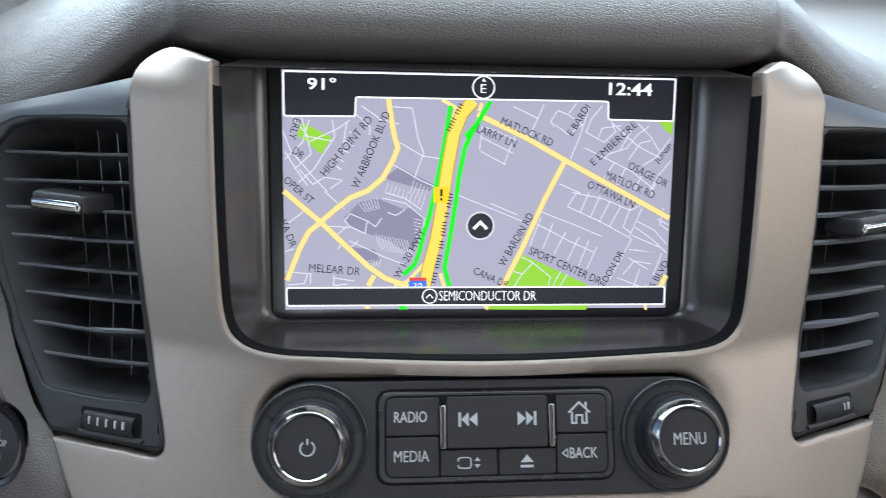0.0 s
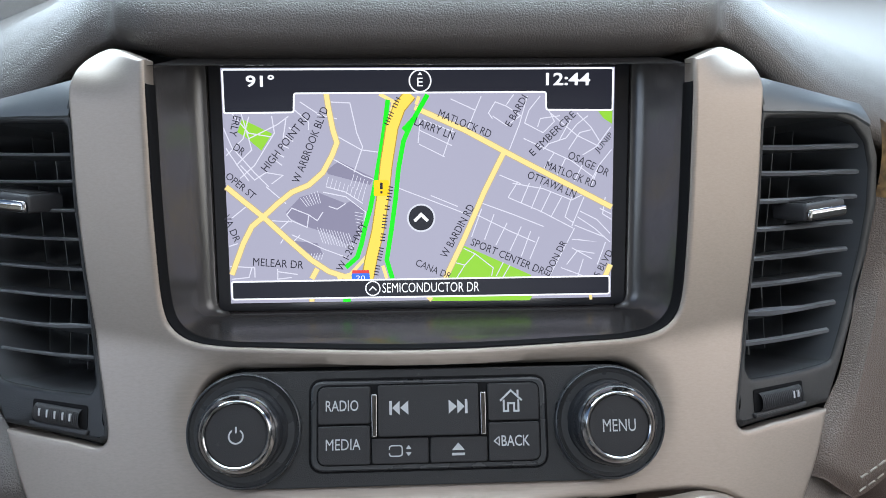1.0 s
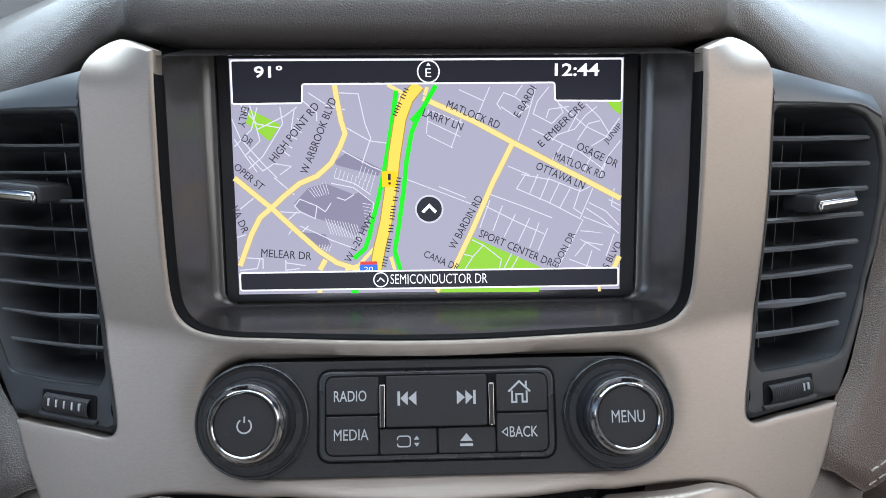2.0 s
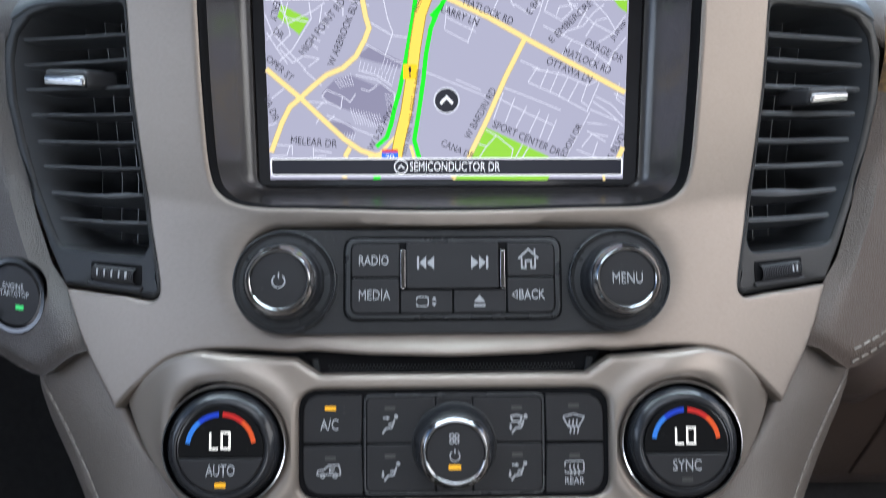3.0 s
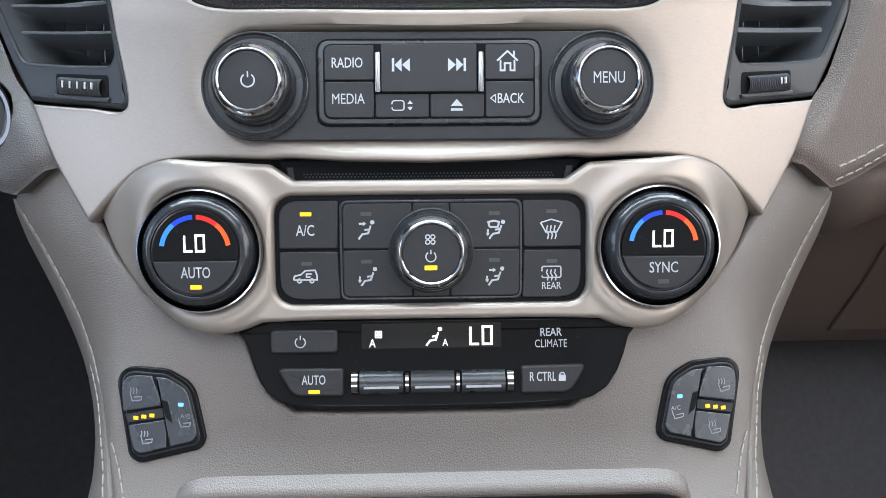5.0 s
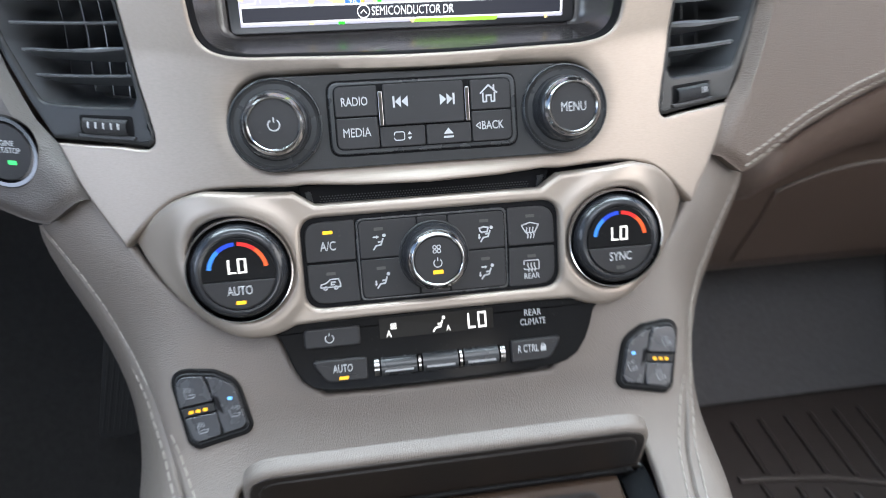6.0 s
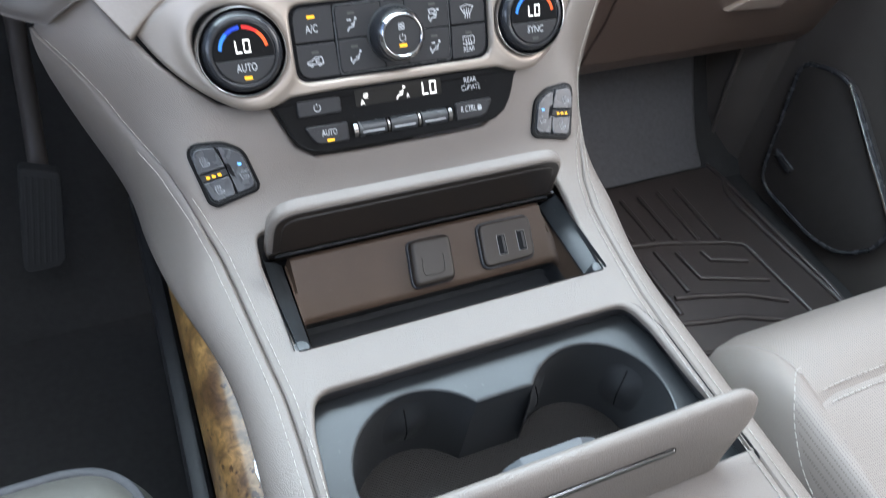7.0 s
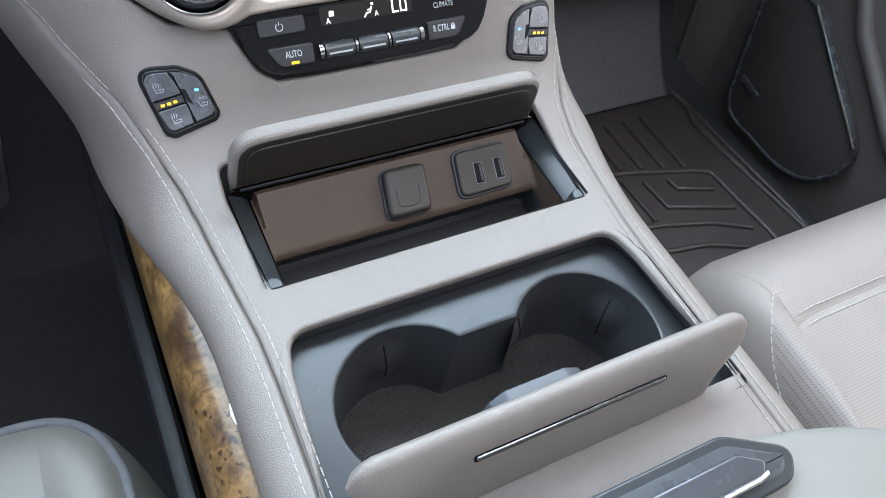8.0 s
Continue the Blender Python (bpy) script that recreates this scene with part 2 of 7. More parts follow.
def smooth_loop(pts, n=4):
    """A closed loop through the points, smooth but for those marked sharp by a third number."""
    first = next((i for i, p in enumerate(pts) if len(p) > 2), 0)
    pts = pts[first:] + pts[:first] + [pts[first]]
    out, run = [], [pts[0]]
    for p in pts[1:]:
        run.append(p)
        if len(p) > 2:
            out += [(q.x, q.y) for q in spline([(a[0], a[1], 0) for a in run], n)][:-1]
            run = [p]
    if len(run) > 1:
        out += [(q.x, q.y) for q in spline([(a[0], a[1], 0) for a in run], n)][:-1]
    clean = []
    for q in out:
        if not clean or math.hypot(q[0] - clean[-1][0], q[1] - clean[-1][1]) > 0.3:
            clean.append(q)
    return clean


def box_loop(u0, v0, u1, v1, r=1.0, n=4):
    return rpoly([(u0, v0), (u1, v0), (u1, v1), (u0, v1)], r, n)


def circle(u, v, r, n=48, a0=0, a1=360):
    full = abs(a1 - a0) >= 360
    m = n if full else n + 1
    return [(u + r * math.cos(radians(a0 + (a1 - a0) * i / n)), v + r * math.sin(radians(a0 + (a1 - a0) * i / n))) for i in range(m)]


def area2(loop):
    return sum(a[0] * b[1] - b[0] * a[1] for a, b in zip(loop, loop[1:] + loop[:1]))


def inset(loop, d):
    """The loop moved inwards by d along its corner normals."""
    if area2(loop) < 0:
        loop = loop[::-1]
    k, out = len(loop), []
    for i in range(k):
        p, a, b = Vector(loop[i]), Vector(loop[i - 1]), Vector(loop[(i + 1) % k])
        e1, e2 = (p - a), (b - p)
        n1, n2 = Vector((-e1.y, e1.x)), Vector((-e2.y, e2.x))
        if n1.length < 1e-9 or n2.length < 1e-9:
            out.append(tuple(p))
            continue
        n1.normalize()
        n2.normalize()
        m = n1 + n2
        if m.length < 1e-6:
            m = n1
        m.normalize()
        out.append(tuple(p + m * d / max(0.45, m.dot(n1))))
    return out


def block(bm, loop, f, w0, w1, bevel=0.5, steps=3):
    """A solid of the loop's outline from w0 to w1 with a rounded top edge, in a panel's axes."""
    if area2(loop) < 0:
        loop = loop[::-1]
    rings = [[(p, w0) for p in loop]]
    for j in (range(steps + 1) if bevel > 0 else [steps]):
        a = math.pi / 2 * j / steps
        rings.append([(p, w1 - bevel + bevel * math.sin(a)) for p in inset(loop, bevel * (1 - math.cos(a)))])
    if bevel > 0.15:
        rings.append([(p, w1) for p in inset(loop, bevel + 0.15 * min(1, bevel))])
    vs = [[bm.verts.new(f(p[0], p[1], w)) for p, w in ring] for ring in rings]
    k = len(loop)
    for a, b in zip(vs, vs[1:]):
        for i in range(k):
            bm.faces.new((a[i], a[(i + 1) % k], b[(i + 1) % k], b[i]))
    bm.faces.new(vs[-1])
    bm.faces.new(vs[0][::-1])
    return bm


def solid(name, loop, f, w0, w1, mat, parent, bevel=0.5, label="", steps=3):
    return part(name, block(bmesh.new(), loop, f, w0, w1, bevel, steps), mat, parent, label)


def inside(p, loop):
    x, y, c = p[0], p[1], False
    for (x1, y1), (x2, y2) in zip(loop, loop[1:] + loop[:1]):
        if (y1 > y) != (y2 > y) and x < (x2 - x1) * (y - y1) / (y2 - y1) + x1:
            c = not c
    return c


def sheet(bm, outer, holes, f, step, thick, lip=1.5, lips=3, extra=(), clear=None):
    """A curved plate: the outline with its holes, filled over a grid and laid on the surface f, its edges rounded over and turned back by thick."""
    from mathutils.geometry import delaunay_2d_cdt
    outer = outer if area2(outer) > 0 else outer[::-1]
    holes = [h if area2(h) < 0 else h[::-1] for h in holes]
    inner = [inset(outer, lip)] + [inset(h[::-1], -lip)[::-1] for h in holes]
    core = [inset(outer, lip + 0.5)] + [inset(h[::-1], -lip - 0.5)[::-1] for h in holes]
    pts, edges = [Vector(p) for lp in core for p in lp], []
    for lp in inner:
        k0 = len(pts)
        pts += [Vector(p) for p in lp]
        edges += [(k0 + i, k0 + (i + 1) % len(lp)) for i in range(len(lp))]
    us, vs = [p[0] for p in outer], [p[1] for p in outer]
    nu, nv = int((max(us) - min(us)) / step) + 1, int((max(vs) - min(vs)) / step) + 1
    for i in range(nu):
        for j in range(nv):
            q = (min(us) + (i + 0.5) * step, min(vs) + (j + 0.5) * step)
            if inside(q, core[0]) and not any(inside(q, h) for h in core[1:]) and not (clear and clear(*q)):
                pts.append(Vector(q))
    pts += [Vector(p) for p in extra if inside(p, core[0]) and not any(inside(p, h) for h in core[1:])]
    co, ed, fa, *_ = delaunay_2d_cdt(pts, edges, [], 0, 1e-5)
    verts = [bm.verts.new(f(p.x, p.y, 0)) for p in co]
    for tri in fa:
        c = sum((co[i] for i in tri), Vector((0, 0))) / len(tri)
        if inside(c, inner[0]) and not any(inside(c, h) for h in inner[1:]):
            bm.faces.new([verts[i] for i in tri])
    for h, lp in enumerate([outer] + holes):
        rings = []
        src = lp if h == 0 else lp[::-1]
        for j in range(lips + 2):
            a = math.pi / 2 * min(j, lips) / lips
            d = lip * (1 - math.sin(a))
            ring = inset(src, d if h == 0 else -d)
            if h:
                ring = ring[::-1]
            w = -lip * (1 - math.cos(a)) if j <= lips else -thick
            rings.append([bm.verts.new(f(p[0], p[1], w)) for p in ring])
        k = len(lp)
        for a, b in zip(rings, rings[1:]):
            for i in range(k):
                bm.faces.new((a[i], b[i], b[(i + 1) % k], a[(i + 1) % k]))
    bmesh.ops.remove_doubles(bm, verts=bm.verts, dist=0.00002)
    return bm


def loft(bm, rows, closed=False, cap=False):
    """Quads between rows of places (metres)."""
    vs = [[bm.verts.new(p) for p in r] for r in rows]
    for a, b in zip(vs, vs[1:]):
        k = len(a)
        for i in range(k if closed else k - 1):
            bm.faces.new((a[i], a[(i + 1) % k], b[(i + 1) % k], b[i]))
    if cap:
        bm.faces.new(vs[0][::-1])
        bm.faces.new(vs[-1])
    return bm


def spline(pts, n=8):
    """A smooth line through the points (Catmull-Rom)."""
    pts = [Vector(p) for p in pts]
    out = []
    for i in range(len(pts) - 1):
        p0, p1, p2, p3 = pts[max(i - 1, 0)], pts[i], pts[i + 1], pts[min(i + 2, len(pts) - 1)]
        for j in range(n):
            t = j / n
            out.append(0.5 * (2 * p1 + (p2 - p0) * t + (2 * p0 - 5 * p1 + 4 * p2 - p3) * t * t + (3 * p1 - p0 - 3 * p2 + p3) * t ** 3))
    return out + [pts[-1]]


def tube(bm, line, r, n=8):
    """A round bar along places (metres)."""
    rows = []
    for i, p in enumerate(line):
        d = (line[min(i + 1, len(line) - 1)] - line[max(i - 1, 0)]).normalized()
        a = d.orthogonal().normalized() if abs(d.z) > 0.9 else d.cross(Vector((0, 0, 1))).normalized()
        b = d.cross(a)
        rows.append([p + (a * math.cos(2 * math.pi * k / n) + b * math.sin(2 * math.pi * k / n)) * r for k in range(n)])
    return loft(bm, rows, True, True)


def turned(bm, f, u, v, prof, n=64, ripple=0.0, teeth=0):
    """A turned body about (u, v) of a panel: prof is a list of (radius, w); teeth finger hollows may be cut into its side."""
    rows = []
    for r, w in prof:
        row = []
        for i in range(n):
            a = 2 * math.pi * i / n
            rr = r * (1 - (ripple * max(0, math.cos(teeth * a)) ** 3 if teeth else 0))
            row.append(f(u + rr * math.cos(a), v + rr * math.sin(a), w))
        rows.append(row)
    return loft(bm, rows, True, True)


def cuboid(bm, lo, hi, bevel=0.0):
    f = lambda u, v, w: Vector((u, v, w))
    loop = [(lo[0], lo[1]), (hi[0], lo[1]), (hi[0], hi[1]), (lo[0], hi[1])]
    if bevel:
        loop = rpoly(loop, bevel, 3)
    return block(bm, loop, f, lo[2], hi[2], bevel, 3 if bevel else 1)


RADIO = plane(0.2345, 0.871, 31)
CLIMATE0 = plane(0.197, 0.8077, 28.5)
REAR = plane(0.176, 0.765, 33)
SCREEN = plane(0.3075, 0.9398, 16.3)


def stack_face(x, z, w=0.0):
    """The silver front with the shallow dish that runs round the radio."""
    v = (z - 871) / 0.857 + 6.2
    d = math.hypot(max(0, abs(x) - 72.3), v) - 22.1
    sunk = max(2.4, 235.1 + (z - 871) * 0.6009 - silver_y(x, z))
    dish = sunk * (1 - min(1, max(0, d) / 9.5)) ** 2 * min(1, max(0, (891 - z) / 7))
    return face(x, z, w - dish)


def climate_face(u, v, w=0.0):
    d = math.hypot(abs(u) - 95.2, v + 0.6) - 25
    p = CLIMATE0(u, v, w + 2.1 * math.exp(-((d - 5.0) / 4.6) ** 2))
    e = max(0, abs(u) - 85) * 0.001
    p.y += 9 * e * e
    return p


def mirror(loop):
    """A right half, from the middle line down or up, joined to its mirror image."""
    return loop + [(-x, y) for x, y in loop[::-1]]


# ---- cabin shell ----
def shell():
    bm = bmesh.new()
    cuboid(bm, (-1.0, -2.6, 0.20), (1.0, 1.2, 0.24))
    tagged(part("floor", bm, CARPET), "dark carpeted car floor", "floor", kind="structure")
    # headliner, left open in the middle to let the added roof lamp through
    bm = bmesh.new()
    cuboid(bm, (-0.80, -2.4, 1.58), (0.80, -0.56, 1.62))
    cuboid(bm, (-0.80, 0.0, 1.58), (0.80, 0.55, 1.62))
    cuboid(bm, (-0.80, -0.56, 1.58), (-0.42, 0.0, 1.62))
    cuboid(bm, (0.42, -0.56, 1.58), (0.80, 0.0, 1.62))
    tagged(part("ceiling", bm, HEADLINER), "pale cloth headliner with an unseen opening for the added roof light", "ceiling", kind="structure")
    for sx, nm in ((-1, "wall_left"), (1, "wall_right")):
        bm = bmesh.new()
        x0, x1 = sorted((sx * 0.80, sx * 0.86))
        cuboid(bm, (x0, -2.6, 0.24), (x1, 0.95, 0.93))
        cuboid(bm, (x0, -0.78, 0.93), (x1, -0.64, 1.58))
        cuboid(bm, (x0, -2.6, 0.93), (x1, -2.35, 1.58))
        cuboid(bm, (x0, -2.35, 1.46), (x1, 0.45, 1.58))
        tagged(part(nm, bm, TRIMDARK), "dark door panel below side window", "door panel", kind="structure")
    bm = bmesh.new()
    cuboid(bm, (-0.86, -2.66, 0.24), (0.86, -2.6, 1.05))
    cuboid(bm, (-0.86, -2.66, 1.50), (0.86, -2.6, 1.6))
    for x0, x1 in ((-0.86, -0.60), (0.60, 0.86)):
        cuboid(bm, (x0, -2.66, 1.05), (x1, -2.6, 1.50))
    tagged(part("wall_back", bm, HEADLINER), "rear cabin trim around the back window", "wall", kind="structure")
    bm = bmesh.new()
    cuboid(bm, (-0.86, 0.95, 0.20), (0.86, 1.0, 1.08))
    loft(bm, [[Vector((x, 0.47, 0.242)), Vector((x, 0.56, 0.32)), Vector((x, 0.66, 0.50)), Vector((x, 0.74, 0.80))] for x in (-0.8, -0.4, -0.19, 0.19, 0.4, 0.8)])
    tagged(part("wall_front", bm, CARPET), "dark carpeted toe board and bulkhead", "bulkhead", kind="structure")


shell()


# ---- dashboard ----
def glove_y(z):
    """Depth of the lower passenger dash at a height, in millimetres."""
    return float(np.interp(z, [522, 600, 632, 672, 700], [484, 464, 459, 446, 442]))


def dashboard():
    dash = thing("dashboard", "dark brown grained leather dashboard with stitched seams", "dashboard")
    # one stitched sheet: a brow over the screen that folds into lower pads on both sides
    nose = [(0, 301, 1006), (60, 301, 1006), (100, 302.5, 1006.5), (116, 308, 1008), (127, 318, 1008.5), (134, 329, 1006), (141, 335, 1002), (150, 338, 996), (165, 339, 985), (190, 342, 968), (225, 351, 951), (300, 373, 926), (450, 399, 908), (800, 424, 901)]
    brow = [(51, -16), (21, -13.5), (12, -11.5), (5, -8), (1, -3), (0, 2.5), (3, 10), (13, 19), (33, 28.5), (74, 38), (149, 47), (299, 58), (649, 74)]
    pad = [(44, -22), (20, -14), (11, -10), (5, -6.5), (1, -3), (0, 2), (1, 7), (5, 13), (17, 23), (46, 35), (110, 47), (290, 62), (560, 80)]
    line = spline(nose, 7)
    line = [Vector((-q.x, q.y, q.z)) for q in line[:0:-1]] + line
    bm = bmesh.new()
    rows = []
    for q in line:
        a = abs(q.x)
        k = min(1, max(0, (a - 112) / 36))
        k = k * k * (3 - 2 * k)
        fold = math.exp(-((a - 137) / 7.5) ** 2)
        sec = spline([(0, b[0] * (1 - k) + p[0] * k, b[1] * (1 - k) + p[1] * k) for b, p in zip(brow, pad)], 4)
        n = len(sec) - 1
        rows.append([mm(q.x, q.y + s.y + 3.0 * fold * math.exp(-((i / n - 0.47) / 0.13) ** 2), q.z + s.z - 4.5 * fold * math.exp(-((i / n - 0.56) / 0.16) ** 2)) for i, s in enumerate(sec)])
    loft(bm, rows)
    part("top_pad", bm, DARKLEATHER, dash, "dark grained leather pad folding over the screen")
    for sx in (-1, 1):
        # leather bolster beside the vent
        starts = [(992, 222), (970, 222), (950, 223.5), (924, 225), (899, 220), (877, 210), (860, 199), (847, 188.4), (830, 176.8), (814, 171)]
        zs, xs = [a for a, _ in starts][::-1], [b for _, b in starts][::-1]
        low_x, low_z = [176, 180, 197, 210, 250, 300, 400, 800], [822, 819, 806, 807, 813.5, 817, 818, 822]
        bm = bmesh.new()
        rows = []
        tuck = []
        for i in range(29):
            row = []
            u = (i / 28) ** 1.5
            for j in range(41):
                t = j / 40
                zt = (955 - 33 * min(1, t ** 1.7 / 0.147) if sx < 0 else 927 - 5 * min(1, t ** 1.7 / 0.147)) - 22 * t
                x_in = np.interp(814 + (zt - 814) * u, zs, xs)
                xx = x_in + (800 - x_in) * t ** 1.7
                zb = np.interp(xx, low_x, low_z)
                z = zb + (zt - zb) * u
                w = 2.2 - 7.5 * math.exp(-((xx - x_in) / 4.0) ** 2) - 3.5 * math.exp(-((z - zb) / 4.0) ** 2)
                row.append(face(sx * xx, z, w) if z < 976 else mm(sx * xx, silver_y(xx, z) + 0.3 * (z - 976), z))
                if i == 0:
                    tuck.append(face(sx * xx, zb + 4, -24))
            if i == 0:
                rows.append(tuck)
            rows.append(row)
        loft(bm, rows)
        # driver's side takes the darker leather to stand for the shade there
        part("bolster", bm, BOLSTERLEATHER if sx > 0 else DARKLEATHER, dash, "brown grained leather bolster with a stitched lower seam" if sx > 0 else "grey-brown leather bolster round the start button, darkened for shade")
        # lower dash rolling under the bolster
        bm = bmesh.new()
        rows = []
        for j in range(41):
            xx = 177 + 623 * (j / 40) ** 1.7
            zb = np.interp(xx, low_x, low_z)
            p = face(sx * xx, zb, 0) * 1000
            # behind the console's tip the panel sits deeper
            p.y += 30 * min(1, max(0, 1 - (xx - 203) / 30))
            row = [mm(p.x, p.y + a, p.z + b) for a, b in ((-1, 0.5), (2, -5), (7, -10))]
            if sx > 0:
                row[2] = mm(p.x, p.y + 1.5, p.z - 9)
                row += [mm(p.x, p.y + (445 - p.y) * k, p.z + (688 - p.z) * m) for k, m in ((0.0, 0.13), (0.01, 0.22), (0.04, 0.33), (0.11, 0.46), (0.24, 0.6), (0.46, 0.75), (0.72, 0.86), (0.92, 0.94))]
                row += [mm(p.x, glove_y(z), z) for z in (672, 632, 600, 560, 522)] + [mm(p.x, 500, 496), mm(p.x, 560, 484), mm(p.x, 800, 478)]
            else:
                row += [mm(p.x, p.y + a, p.z + b) for a, b in ((16, -12), (60, -18), (160, -24), (300, -30), (420, -30))]
            rows.append(row)
        loft(bm, rows)
        part("lower_panel", bm, LOWERBROWN, dash, "dark brown lower dash and glovebox panel")
    # hood over the instruments, above the driver's side pad
    arch = spline([(-308, 0, 960), (-311, 0, 1005), (-318, 0, 1048), (-336, 0, 1086), (-368, 0, 1106), (-430, 0, 1112), (-515, 0, 1106), (-562, 0, 1086), (-588, 0, 1050), (-598, 0, 1010), (-602, 0, 960)], 4)
    bm = bmesh.new()
    mid = Vector((-430, 0, 1000))
    ring = lambda k, y, dz=0.0: [mm(mid.x + (q.x - mid.x) * k, y, mid.z + (q.z - mid.z) * k + dz) for q in arch]
    loft(bm, [ring(0.94, 470), ring(0.95, 424), ring(0.965, 415), ring(0.985, 412), ring(1.0, 417), ring(1.0, 440), ring(1.0, 560, -8), ring(0.98, 720, -40)])
    part("instrument_hood", bm, DARKLEATHER, dash, "stitched leather hood over the instruments")
    return dash


DASH = dashboard()


# ---- centre stack ----
def stadium():
    loop = circle(72.3, -6.2, 22.1, 24, -90, 90) + circle(-72.3, -6.2, 22.1, 24, 90, 270)
    return loop


def centre_bezel():
    ob = thing("centre_stack", "brushed silver plastic centre stack surround", "centre stack")
    right = [(109.7, 998.5, 1), (120, 1000.5), (130, 1001.2), (137, 998), (142, 992.5), (144.2, 984), (144.2, 970), (144, 940), (142, 912), (138.5, 884), (134.5, 867), (132.3, 857), (132.5, 852.3), (136, 849.6), (142, 849), (150, 848.9, 1), (183.3, 845.6, 1), (172, 826), (153.3, 804.8, 1), (141, 816.9), (127, 828.3), (111, 834.2), (90, 837.4), (70, 838.7, 1), (60, 840, 1)]
    inner = [(30, 893.6), (62, 892.8), (84, 891.6), (97, 892.6), (104, 896.5), (107.2, 903), (108.6, 916), (109.6, 945), (109.7, 975)]
    loop = smooth_loop(right + [(-p[0], *p[1:]) for p in right[::-1]] + [(-x, z) for x, z in inner[::-1]] + inner)
    hole = [(u, 871 + v * 0.857) for u, v in stadium()]
    bm = bmesh.new()
    sheet(bm, loop, [hole], stack_face, 4.5, 7, 1.8, 5)
    part("bezel_frame", bm, SILVER, ob)
    # near-black strip for the shadow gap where the silver turns into the screen recess
    run = inner + [(109.8, 990)]
    edge = [(q.x, q.y) for q in spline([(-x, z, 0) for x, z in run[::-1]] + [(x, z, 0) for x, z in run], 5)]
    toward = lambda x, z, d: (x - d * x / max(1, math.hypot(x, (z - 960) * 1.5)), z + d * (960 - z) * 1.5 / max(1, math.hypot(x, (z - 960) * 1.5)))
    bm = bmesh.new()
    loft(bm, [[stack_face(*toward(x, z, d), w) for x, z in edge] for d, w in ((-0.8, -3.0), (-0.3, -1.5), (0.6, -1.6), (1.0, -2.4), (1.0, -7))])
    part("edge_gap_shade", bm, PORTBLACK, ob, "joint line, blackened for the shade in its gap")
    return ob


STACK = centre_bezel()


HOUSINGBLACK = textured(material("vent_housing_plastic", (0.018, 0.0185, 0.0195), 0.40, spec=0.4), 90, 4, 0.15, 0.2, 2200, rough_vary=0.05, dirt=0.05)


SLATBLACK = textured(material("slat_satin_plastic", (0.100, 0.105, 0.113), 0.30, spec=0.7), 60, 4, 0.12, 0.08, 1800, rough_vary=0.05)


